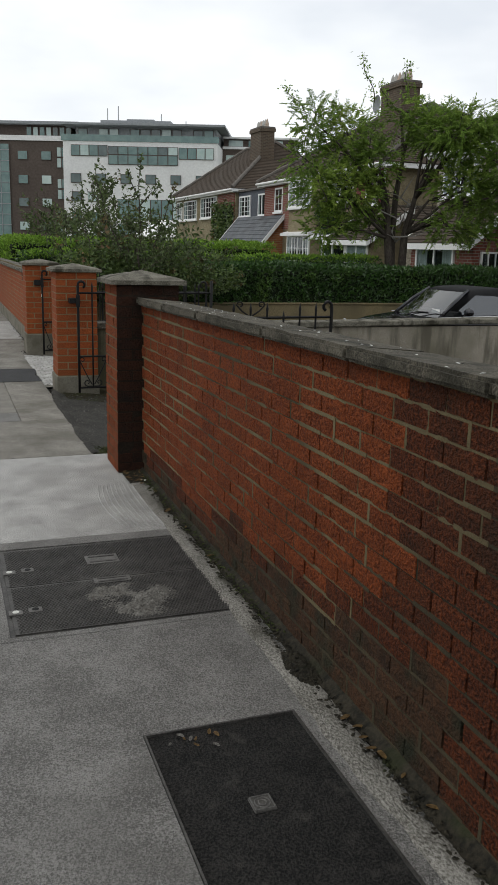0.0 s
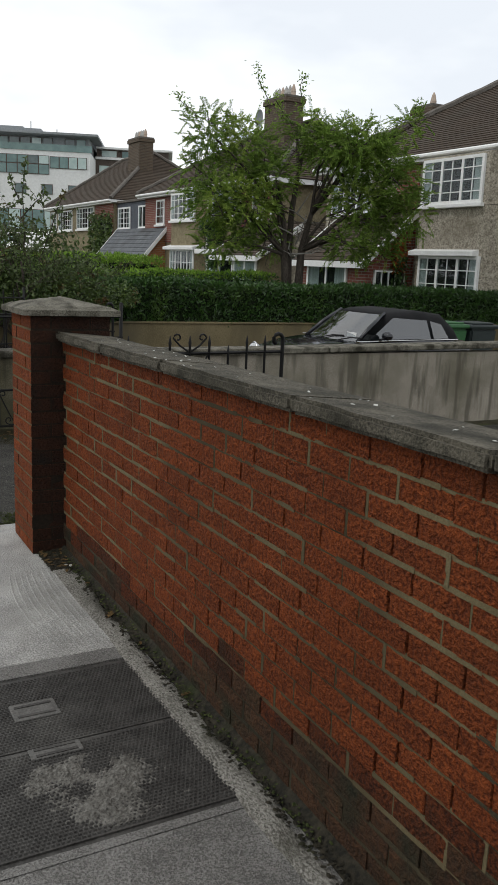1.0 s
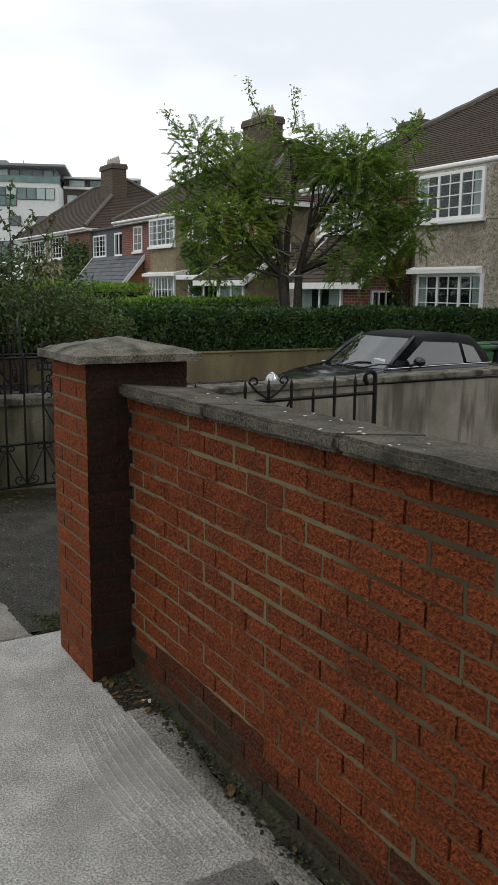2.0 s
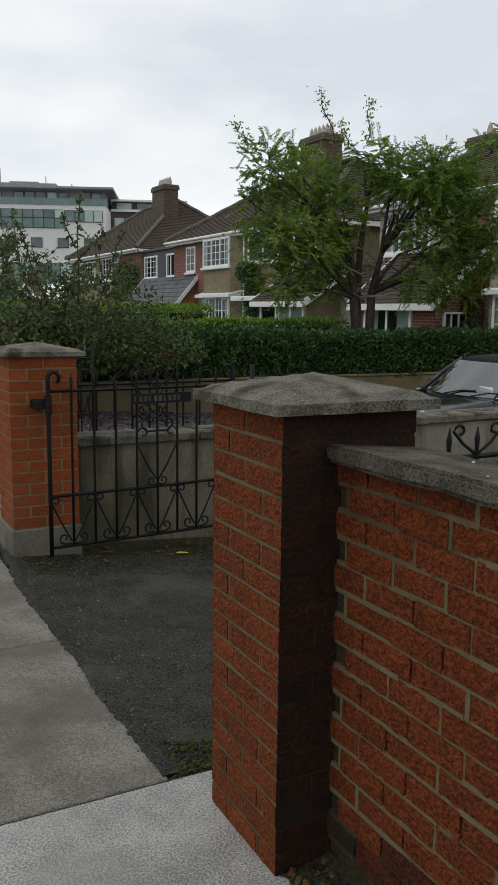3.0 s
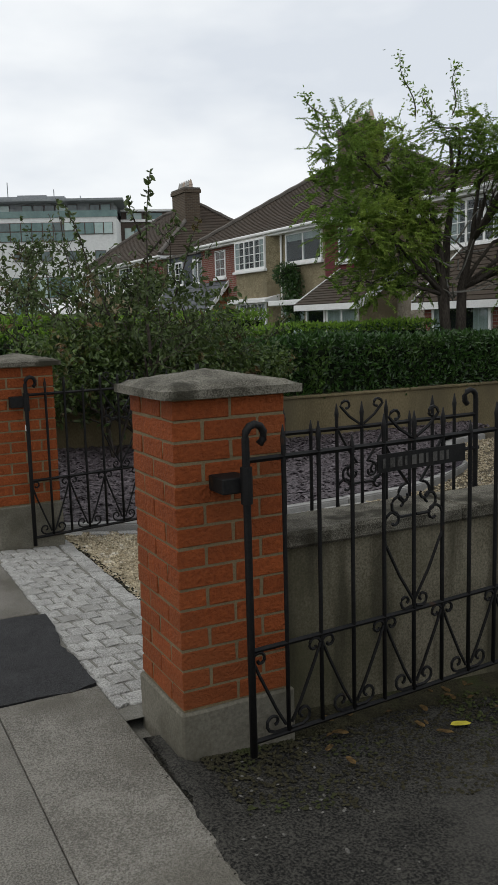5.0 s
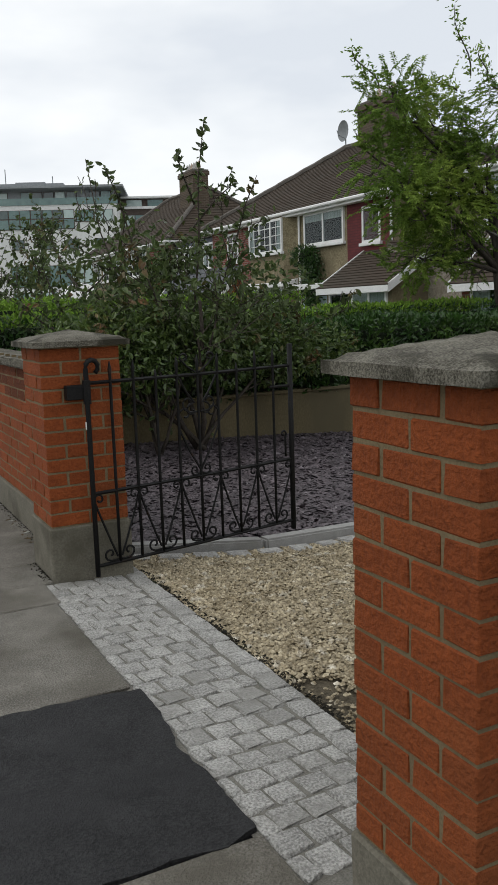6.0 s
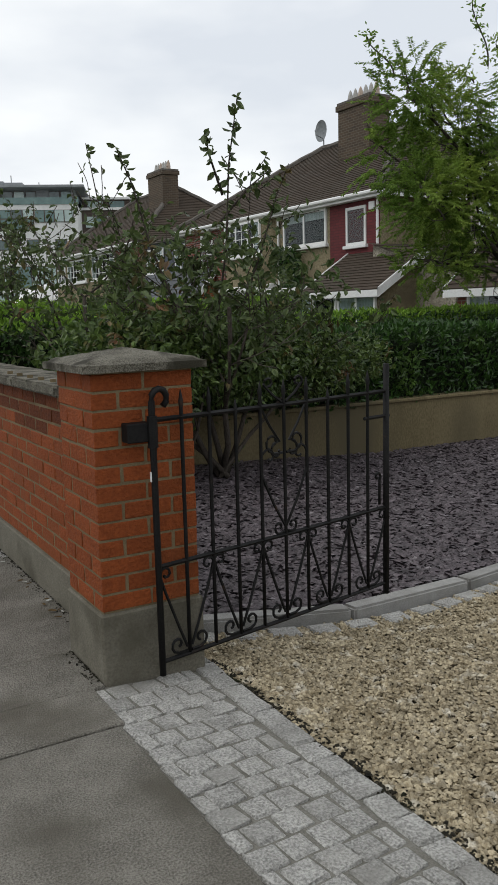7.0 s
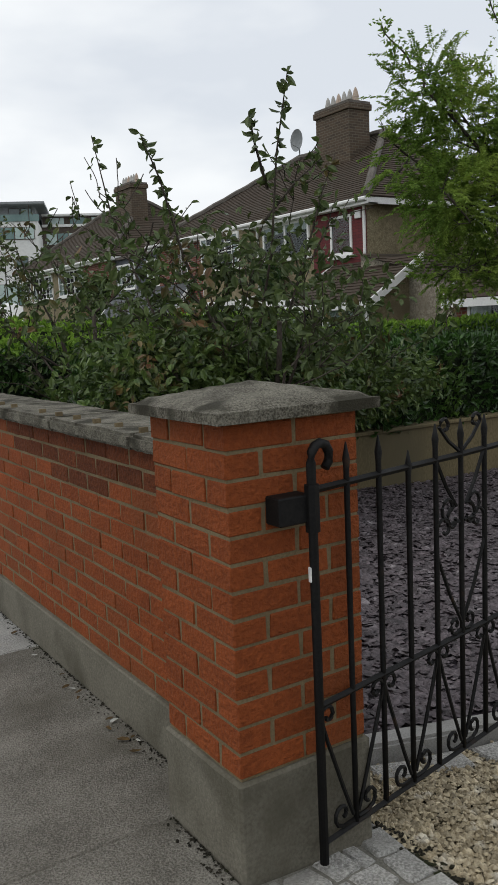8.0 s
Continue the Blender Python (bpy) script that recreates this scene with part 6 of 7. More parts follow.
# ---- car ----
def parked_car():
    """A small soft-top car with its nose towards the footpath; local x runs from nose to tail."""
    ob = thing("car", "small dark convertible car with a black soft top, parked on gravel", "car", at=(6.08, 11.75, -0.265))
    ob.scale = (0.885, 0.96, 0.935)
    W = 0.80

    def shell(profile, mat, name, taper=0.0, label="", inset=0.0):
        """profile: stations (x, half width low, z low, half width high, z high)."""
        bm = bmesh.new()
        rings = []
        for x, wl_, zl, wh, zh in profile:
            ring = []
            for k in range(9):
                a = k / 8
                zz = zl + (zh - zl) * math.sin(a * math.pi / 2) ** 0.9
                ww = wl_ + (wh - wl_) * (1 - math.cos(a * math.pi / 2)) ** 1.4
                ring.append((ww, zz))
            pts = [(-w, z) for w, z in ring] + [(w, z) for w, z in reversed(ring)]
            rings.append([bm.verts.new((x, y, z)) for y, z in pts])
        for a, b in zip(rings, rings[1:]):
            for j in range(len(a)):
                bm.faces.new((a[j], a[(j + 1) % len(a)], b[(j + 1) % len(a)], b[j]))
        bm.faces.new(rings[0])
        bm.faces.new(rings[-1][::-1])
        return part(name, bm, mat, ob, label, smooth=True)

    shell([(0.0, 0.60, 0.22, 0.45, 0.50), (0.06, 0.70, 0.20, 0.52, 0.62), (0.25, 0.77, 0.18, 0.56, 0.74), (0.6, 0.80, 0.18, 0.60, 0.83), (1.0, 0.82, 0.18, 0.63, 0.88), (1.3, 0.82, 0.18, 0.66, 0.90),
           (2.0, 0.82, 0.18, 0.70, 0.92), (2.8, 0.82, 0.18, 0.70, 0.93), (3.35, 0.80, 0.2, 0.66, 0.92), (3.55, 0.76, 0.22, 0.6, 0.85), (3.62, 0.68, 0.26, 0.5, 0.7)], M_carpaint, "body", label="glossy dark paint")
    shell([(1.78, 0.66, 0.86, 0.50, 1.30), (1.95, 0.66, 0.9, 0.52, 1.34), (2.4, 0.67, 0.9, 0.54, 1.36), (2.9, 0.66, 0.9, 0.52, 1.31), (3.2, 0.62, 0.9, 0.46, 1.12), (3.35, 0.58, 0.88, 0.4, 0.95)], M_hood, "soft_top", label="black canvas soft top")
    # windscreen between the pillars
    bm = solid([[(1.22, -0.63, 0.90), (1.22, 0.63, 0.90), (1.76, 0.53, 1.29), (1.76, -0.53, 1.29)]])
    bmesh.ops.subdivide_edges(bm, edges=bm.edges[:], cuts=6, use_grid_fill=True)
    for v in bm.verts:
        v.co.x -= 0.10 * (1 - (v.co.y / 0.63) ** 2)
    ws = part("windscreen", bm, M_carglass, ob, smooth=True)
    part("parking_paper", box(1.30, 1.304, -0.52, -0.30, 0.96, 1.02), M_white, ws)
    part("cabin", box(1.5, 3.0, -0.6, 0.6, 0.5, 0.97, 0.05), M_seat, ob)
    for s in (-1, 1):
        part("screen_pillar", tube([(1.2, s * 0.66, 0.88), (1.5, s * 0.61, 1.12), (1.8, s * 0.54, 1.31)], 0.032, 6), M_carpaint, ob, smooth=True)
        side = solid([[(1.42, s * 0.712, 0.935), (2.62, s * 0.714, 0.945), (2.55, s * 0.655, 1.22), (1.88, s * 0.648, 1.25)]])
        part("side_window", side, M_sideglass, ob)
        part("side_window", solid([[(2.68, s * 0.714, 0.95), (3.0, s * 0.70, 0.95), (2.86, s * 0.658, 1.16), (2.62, s * 0.655, 1.21)]]), M_sideglass, ob)
        part("waist_trim", tube([(1.15, s * 0.70, 0.905), (2.0, s * 0.725, 0.925), (3.2, s * 0.70, 0.935)], 0.006, 5), M_chrome, ob, "chrome waist strip")
        bm = bmesh.new()
        bmesh.ops.create_icosphere(bm, subdivisions=2, radius=1)
        for v in bm.verts:
            v.co = Vector((1.62 + v.co.x * 0.07, s * 0.86 + v.co.y * 0.10, 1.0 + v.co.z * 0.065))
        mir = part("wing_mirror", bm, M_carpaint, ob, smooth=True)
        part("mirror_arm", tube([(1.62, s * 0.70, 0.93), (1.62, s * 0.80, 0.97)], 0.02, 5), M_carpaint, mir)
        bm = bmesh.new()
        bmesh.ops.create_uvsphere(bm, u_segments=18, v_segments=10, radius=1)
        for v in bm.verts:
            v.co = Vector((0.16 + v.co.x * 0.11, s * 0.555 + v.co.y * 0.115, 0.64 + v.co.z * 0.135))
        lamp = part("headlight", bm, M_lamp, ob, "round clear headlight", smooth=True)
        part("headlight_rim", tube([(0.115 + 0.09 * math.sin(a) * 0.5, s * 0.555 + 0.122 * math.cos(a), 0.64 + 0.142 * math.sin(a)) for a in np.linspace(0, 6.28, 20)], 0.012, 5), M_chrome, lamp)
        for wx in (0.68, 3.02):
            bm = bmesh.new()
            tube([(wx, s * 0.70, 0.295), (wx, s * 0.71, 0.295), (wx, s * 0.83, 0.295), (wx, s * 0.84, 0.295)], [0.26, 0.29, 0.29, 0.26], 20, bm)
            wheel = part("wheel", bm, M_rubber, ob)
            part("rim", tube([(wx, s * 0.835, 0.295), (wx, s * 0.848, 0.295)], [0.19, 0.17], 14), M_chrome, wheel)
    for k in range(5):
        z = 0.46 + k * 0.035
        part("grille_bar", tube([(0.02 - 0.02 + 0.03 * (y / 0.4) ** 2 + k * 0.006, y, z) for y in np.linspace(-0.40 + k * 0.015, 0.40 - k * 0.015, 7)], 0.010, 5), M_chrome, ob)
    part("bumper", box(-0.05, 0.25, -0.62, 0.62, 0.24, 0.40, 0.05, None, 2), M_carpaint, ob)
    part("badge", tube([(0.14, 0, 0.70), (0.12, 0, 0.715)], [0.045, 0.04], 10), M_chrome, ob)
    for s in (0.1, -0.35):
        part("wiper", tube([(1.1, s, 0.905), (1.18, s - 0.2, 0.955), (1.22, s - 0.42, 0.965)], 0.01, 5), M_rubber, ob)


parked_car()


def wheelie_bin(x, y, mat, label):
    ob = thing("wheelie_bin", label, "bin", "wheelie bins", (x, y, -0.26))
    body = solid([[(-0.22, -0.2, 0.05), (0.22, -0.2, 0.05), (0.22, 0.2, 0.05), (-0.22, 0.2, 0.05)], [(-0.28, -0.26, 0.95), (-0.28, 0.26, 0.95), (0.28, 0.26, 0.95), (0.28, -0.26, 0.95)],
                  [(-0.22, -0.2, 0.05), (-0.22, 0.2, 0.05), (-0.28, 0.26, 0.95), (-0.28, -0.26, 0.95)], [(0.22, -0.2, 0.05), (0.28, -0.26, 0.95), (0.28, 0.26, 0.95), (0.22, 0.2, 0.05)],
                  [(-0.22, -0.2, 0.05), (-0.28, -0.26, 0.95), (0.28, -0.26, 0.95), (0.22, -0.2, 0.05)], [(-0.22, 0.2, 0.05), (0.22, 0.2, 0.05), (0.28, 0.26, 0.95), (-0.28, 0.26, 0.95)]])
    bmesh.ops.bevel(body, geom=body.edges[:], offset=0.03, segments=2, affect="EDGES")
    part("body", body, mat, ob)
    lid = part("lid", box(-0.31, 0.30, -0.29, 0.29, 0.955, 1.02, 0.03, None, 2), mat, ob)
    part("lid_crown", box(-0.24, 0.24, -0.22, 0.22, 1.02, 1.05, 0.02), mat, lid)
    part("handle", tube([(0.33, -0.22, 0.98), (0.36, -0.2, 0.98), (0.36, 0.2, 0.98), (0.33, 0.22, 0.98)], 0.018, 6), mat, ob)
    part("mark", tube([(-0.275, 0.07 * math.cos(a), 0.72 + 0.07 * math.sin(a)) for a in np.linspace(0.3, 5.9, 12)], 0.012, 5), M_lichen, ob, "pale round printed mark")
    for s in (-1, 1):
        part("wheel", tube([(0.2, s * 0.22, 0.1), (0.2, s * 0.27, 0.1)], 0.1, 12), M_rubber, ob)
    return ob


wheelie_bin(9.62, 12.2, M_bin_green, "green plastic wheelie bin beside the car")
wheelie_bin(10.2, 12.15, M_bin_black, "dark plastic wheelie bin beside the car")


# ---- loose stones ----
def pebbles(name, xy, z, size, flat, mat, label, seed):
    g = np.random.default_rng(seed)
    n = len(xy)
    oct_v = np.array([[1, 0, 0], [0.35, 0.95, 0], [-0.8, 0.6, 0], [-0.8, -0.6, 0], [0.35, -0.95, 0], [0, 0, 1], [0, 0, -1.0]])
    tri = np.array([[0, 1, 5], [1, 2, 5], [2, 3, 5], [3, 4, 5], [4, 0, 5], [1, 0, 6], [2, 1, 6], [3, 2, 6], [4, 3, 6], [0, 4, 6]])
    s = size * (0.55 + 0.8 * g.random(n))
    sc = np.c_[s * (0.9 + 0.5 * g.random(n)), s * (0.6 + 0.35 * g.random(n)), s * flat * (0.7 + 0.6 * g.random(n))]
    v = oct_v[None] * sc[:, None, :]
    v *= 0.85 + 0.3 * g.random((n, 7, 1))
    yaw, tilt = g.random(n) * 2 * np.pi, g.normal(0, 0.3, n)
    ct, st = np.cos(tilt)[:, None], np.sin(tilt)[:, None]
    v = np.stack([v[..., 0] * ct - v[..., 2] * st, v[..., 1], v[..., 0] * st + v[..., 2] * ct], -1)
    cy_, sy_ = np.cos(yaw)[:, None], np.sin(yaw)[:, None]
    v = np.stack([v[..., 0] * cy_ - v[..., 1] * sy_, v[..., 0] * sy_ + v[..., 1] * cy_, v[..., 2]], -1)
    v += np.c_[xy, z][:, None, :]
    f = (np.arange(n)[:, None, None] * 7 + tri[None]).reshape(-1, 3)
    ob = arrays(name, v.reshape(-1, 3), f, mat, smooth=False)
    return tagged(ob, label, "gravel", kind="stuff")


kx, ky = np.array([p[0] for p in KERB]), np.array([p[1] for p in KERB])


def gravel():
    g = np.random.default_rng(2)
    near, far = 125000, 36000
    x = np.concatenate([1.95 + 3.6 * g.random(near) ** 1.25, 5.4 + 5.8 * g.random(far)])
    y = np.concatenate([9.66 + 3.3 * g.random(near), 9.66 + 5.9 * g.random(far)])
    lim = np.interp(x, kx, ky) - 0.07
    bare = np.hypot((x - 2.06) / 0.13, (y - 10.62) / 0.26) < 0.75 + 0.5 * g.random(len(x))
    ok = (y < lim) & (x > 1.972 + 0.012 * np.sin(y * 9)) & ~(bare & (g.random(len(x)) < 0.93))
    x, y = x[ok], y[ok]
    z = np.array([slope_z(q) for q in x]) - 0.024 + 0.02 * g.random(len(x))
    return pebbles("gravel", np.c_[x, y], z, np.where(x > 5.3, 0.0130, 0.0104), 0.7, M_pebble, "pale golden gravel spread over the forecourt", 3)


gravel()


def slate():
    g = np.random.default_rng(6)
    n = 62000
    x = 1.92 + 7.0 * g.random(n)
    y = 12.6 + 3.7 * g.random(n)
    ok = (y > np.interp(x, kx, ky) + 0.07)
    x, y = x[ok], y[ok]
    z = np.array([slope_z(q) for q in x]) + 0.03 + 0.03 * np.maximum(0.0, y - 13.0) + 0.022 * g.random(len(x))
    return pebbles("slate_chippings", np.c_[x, y], z, 0.026, 0.24, M_slate, "plum-coloured slate chippings covering the bed", 4)


slate()


def grit(name, label, mat, x, y, z, size, seed, flat=0.4):
    return pebbles(name, np.c_[x, y], z, size, flat, mat, label, seed)


g = np.random.default_rng(15)
n = 2600
y = 0.6 + 5.3 * g.random(n)
x = 1.634 - 0.075 * g.random(n) ** 2.2
grit("wall_foot_grit", "dark grit and soil gathered along the wall foot", M_soil, x, y, 0.003 + 0.012 * g.random(n), 0.008, 16)
n = 900
grit("wall_foot_grit", "dark grit and soil gathered along the wall foot", M_soil, 1.50 + 0.14 * g.random(n), 5.70 + 0.28 * g.random(n), 0.002 + 0.012 * g.random(n), 0.010, 17)
n = 9500
xx = 1.55 + 4.6 * g.random(n)
grit("verge_grit", "mossy grit along the dividing wall foot", M_moss, xx, 9.42 - np.where(xx < 1.9, 0.15, 0.0) - (0.58 + 0.2 * np.sin(xx * 3.1)) * g.random(n) ** 2.0, np.array([slope_z(q) for q in xx]) - 0.003, 0.0078, 18)
n = 160
yy = 6.6 + 2.7 * g.random(n)
grit("drive_grit", "small pale stones scattered on the driveway edge", M_mud, 1.43 + 0.5 * g.random(n) ** 2, yy, -0.008 + 0 * yy, 0.006, 19, 0.6)
bm = bmesh.new()
soil = []
for i in range(41):
    y = -2.0 + 7.98 * i / 40
    soil.append([bm.verts.new((1.642 - 0.05 * q * (1.0 + 0.7 * noise.noise(Vector((y * 2.1, q, 1)))), y, 0.03 * (1 - q) ** 1.5 + 0.003)) for q in (0.0, 0.35, 0.7, 1.0)])
for a, b in zip(soil, soil[1:]):
    for j in range(3):
        bm.faces.new((a[j], a[j + 1], b[j + 1], b[j]))
tagged(link("soil_strip", bm, M_soil, smooth=True), "strip of dark soil along the wall foot", "soil", kind="stuff")
bm = bmesh.new()
soil = []
for i in range(41):
    x = 1.88 + 6.5 * i / 40
    soil.append([bm.verts.new((x, 9.42 - 0.15 * q * (1.0 + 0.8 * noise.noise(Vector((x * 3.1, q, 4)))), slope_z(x) + 0.03 * (1 - q) ** 1.3 - 0.008)) for q in (0.0, 0.3, 0.65, 1.0)])
for a, b in zip(soil, soil[1:]):
    for j in range(3):
        bm.faces.new((a[j], a[j + 1], b[j + 1], b[j]))
tagged(link("moss_strip", bm, M_moss, smooth=True), "mossy leaf mould along the dividing wall foot", "soil", kind="stuff")


n = 900
aa = g.random(n)
grit("corner_moss", "tuft of green moss in the driveway corner", M_cornermoss, 1.42 + 0.42 * aa, 6.57 + (0.24 - 0.1 * aa) * g.random(n) ** 1.6, -0.016 + 0.014 * g.random(n), 0.008, 23, 0.6)
n = 3000
aa = g.random(n)
grit("verge_moss", "green moss along the dividing wall foot", M_cornermoss, 2.6 + 3.6 * aa, 9.42 - (0.30 + 0.16 * np.sin(aa * 17)) * g.random(n) ** 1.5, np.array([slope_z(q) for q in 2.6 + 3.6 * aa]) + 0.004 * g.random(n), 0.0075, 25, 0.6)
n = 700
aa = g.random(n)
grit("pavement_crumbs", "dark crumbs of soil along the pavement edge", M_soil, 1.405 + 0.03 * g.normal(size=n) * 0.5, 6.6 + 2.8 * aa, 0.0 * aa - 0.003, 0.006, 24, 0.6)


n = 700
ra, rr = 6.28 * g.random(n), g.random(n) ** 0.7
grit("wall_foot_grit", "clump of dark soil washed out at the wall foot", M_soil, 1.585 + 0.05 * rr * np.cos(ra), 3.14 + 0.13 * rr * np.sin(ra), 0.006 + 0.02 * (1 - rr) + 0.006 * g.random(n), 0.010, 26)
n = 520
yy = 3.4 + 2.4 * g.random(n)
grit("wall_foot_moss", "green moss along the brick wall foot", M_cornermoss, 1.632 - 0.05 * g.random(n) ** 2, yy, 0.010 + 0.014 * g.random(n), 0.0055, 27, 0.6)
n = 650
yy = 12.40 + 4.5 * g.random(n) ** 1.3
grit("plinth_grit", "dark crumbs of soil along the cement plinth", M_soil, np.where(yy < 12.75, 1.470, 1.606) - 0.045 * g.random(n) ** 3, yy, 0.001 + 0.003 * g.random(n), 0.0045, 28, 0.6)
n = 700
yy = 9.75 + 2.7 * g.random(n)
grit("sett_soil", "dark soil between the setts and the gravel", M_soil, 1.972 + 0.018 * g.normal(size=n), yy, np.full(n, slope_z(1.97) - 0.004), 0.008, 29, 0.6)


# fallen leaves, each one a thing
def fallen(x, y, z, size, mat, seed):
    r = random.Random(seed)
    a = r.random() * 6.28
    bm = bmesh.new()
    pts = []
    for k in range(10):
        t = 2 * math.pi * k / 10
        rad = size * (0.5 + 0.12 * math.cos(2 * t) + 0.06 * r.random())
        pts.append((rad * math.cos(t) * 1.25, rad * math.sin(t) * 0.75))
    top = [bm.verts.new((px * math.cos(a) - py * math.sin(a), px * math.sin(a) + py * math.cos(a), 0.004 + 0.25 * abs(py) + 0.004 * r.random())) for px, py in pts]
    bot = [bm.verts.new(v.co - Vector((0, 0, 0.0012))) for v in top]
    bm.faces.new(top)
    bm.faces.new(bot[::-1])
    for k in range(10):
        bm.faces.new((top[k], bot[k], bot[(k + 1) % 10], top[(k + 1) % 10]))
    ob = link("fallen_leaf", bm, mat)
    ob.location = (x, y, z)
    return tagged(ob, "curled fallen leaf lying on the ground", "leaf", "fallen leaves")


r = random.Random(77)
fallen(1.585, 5.08, 0.003, 0.05, M_litter, 1)
fallen(2.54, 9.10, slope_z(2.54) + 0.002, 0.05, M_yellowleaf, 2)
fallen(2.96, 8.87, slope_z(2.95), 0.035, M_litter, 3)
fallen(3.0, 9.25, slope_z(3.0) + 0.01, 0.022, M_lichen, 4)
fallen(2.35, 8.0, slope_z(2.35), 0.018, M_lichen, 5)
for k, (x, y) in enumerate(((1.585, 2.78), (1.60, 2.72), (1.59, 2.66), (1.60, 2.56), (1.61, 2.45), (1.585, 2.6), (1.615, 2.3), (1.60, 4.3), (1.60, 4.75), (1.56, 5.65), (1.59, 5.8), (1.52, 5.9), (1.60, 5.45))):
    fallen(x, y, 0.012, 0.016 + 0.016 * r.random(), M_litter, 10 + k)
for k in range(26):
    fallen(1.50 + 0.14 * r.random(), 5.70 + 0.27 * r.random(), 0.010, 0.012 + 0.016 * r.random(), M_lichen if k % 9 == 0 else M_litter, 140 + k)
for k in range(14):
    fallen(1.585 - 0.05 * r.random(), 13.0 + 1.6 * r.random(), 0.004, 0.014 + 0.016 * r.random(), M_lichen if k % 4 == 0 else M_litter, 200 + k)
for k in range(9):
    fallen(1.0 + 0.17 * r.random(), 2.72 + 0.15 * r.random(), 0.0, 0.010 + 0.010 * r.random(), M_mud if k % 2 else M_litter, 230 + k)
for k in range(70):
    x = 1.9 + 2.6 * r.random()
    fallen(x, 9.40 - 0.6 * r.random() ** 2, slope_z(x) + 0.008, 0.02 + 0.02 * r.random(), M_litter, 40 + k)
# lichen spots on coping and caps
n = 60
g = np.random.default_rng(33)
yy = 1.2 + 4.6 * g.random(n)
xx = 1.62 + 0.25 * g.random(n)
lich = pebbles("lichen", np.c_[xx, yy], 1.166 - 0.085 * (xx - 1.6) + 0.0135 * np.maximum(0.0, 5.75 - yy), 0.006, 0.2, M_lichen, "pale lichen spots on the coping", 34)


# ---- stone setts ----
bm = bmesh.new()
rows_v = []
for i in range(7):
    x = 1.395 + 0.572 * i / 6
    rows_v.append([bm.verts.new((x, yy, slope_z(x) - 0.009 - (0.004 if i == 0 else 0.0))) for yy in (9.66, 10.4, 11.1, 11.8, 12.55)])
for a, b in zip(rows_v, rows_v[1:]):
    for j in range(4):
        bm.faces.new((a[j], b[j], b[j + 1], a[j + 1]))
setts = tagged(link("sett_band", bm, M_jointdirt), "band of grey granite setts across the entrance", "paving", kind="structure")
SETT = {}


def sett_mesh(l, w, k):
    key = (round(l, 3), round(w, 3), k)
    if key not in SETT:
        bm = box(-l / 2, l / 2, -w / 2, w / 2, -0.06, 0.0)
        bmesh.ops.bevel(bm, geom=bm.edges[:], offset=0.008, segments=1, affect="EDGES")
        rs = random.Random(k * 7 + 1)
        for v in bm.verts:
            v.co += Vector((rs.uniform(-0.005, 0.005), rs.uniform(-0.005, 0.005), rs.uniform(-0.003, 0.003)))
        me = bpy.data.meshes.new("sett")
        bm.to_mesh(me)
        bm.free()
        me.materials.append(M_sett)
        SETT[key] = me
    return SETT[key]


rs = random.Random(3)
y, row = 9.72, 0
while y < 12.55:
    x = 1.418
    first = True
    while x < 1.80:
        l = 0.052 if first and row % 2 else min(0.102, 1.854 - x)
        first = False
        xc = x + l / 2
        yy = y + 0.10 * (xc - 1.45)
        if yy > 9.75 and not (yy > 12.37 and xc < 1.94):
            s_ = new("sett", sett_mesh(l, 0.098, rs.randrange(8)))
            s_.parent = setts
            s_.location = (xc + rs.uniform(-0.003, 0.003), yy + rs.uniform(-0.003, 0.003), slope_z(xc) - 0.002 + rs.uniform(-0.0025, 0.0025))
            s_.rotation_euler = (rs.uniform(-0.012, 0.012), 0.06 + rs.uniform(-0.01, 0.01), 0.10 + rs.uniform(-0.025, 0.025))
        x += l + 0.005
        if 1.854 - x < 0.03:
            break
    y += 0.103
    row += 1
# border row against the gravel
y = 9.78
while y < 12.5:
    l = rs.uniform(0.105, 0.135)
    s_ = new("sett", sett_mesh(0.1, round(l, 2), rs.randrange(4)))
    s_.parent = setts
    s_.location = (1.912, y + l / 2, slope_z(1.912) + 0.001 + rs.uniform(-0.002, 0.002))
    s_.rotation_euler = (rs.uniform(-0.01, 0.01), 0.06, rs.uniform(-0.03, 0.03))
    y += round(l, 2) + 0.006
# one more row of setts beside the bed kerb
for a, b in zip(kerb_line(0.16), kerb_line(0.16)[1:]):
    if a.x > 4.6:
        break
    d = (b - a).normalized()
    c = (a + b) / 2 - Vector((-d.y, d.x, 0)) * 0.115
    s = new("sett", sett_mesh(0.148, 0.1, rs.randrange(6)))
    s.parent = setts
    s.location = (c.x, c.y, slope_z(c.x) + 0.002)
    s.rotation_euler = (0, 0.06, math.atan2(d.y, d.x))


# ---- bricks ----
BRICK = {}


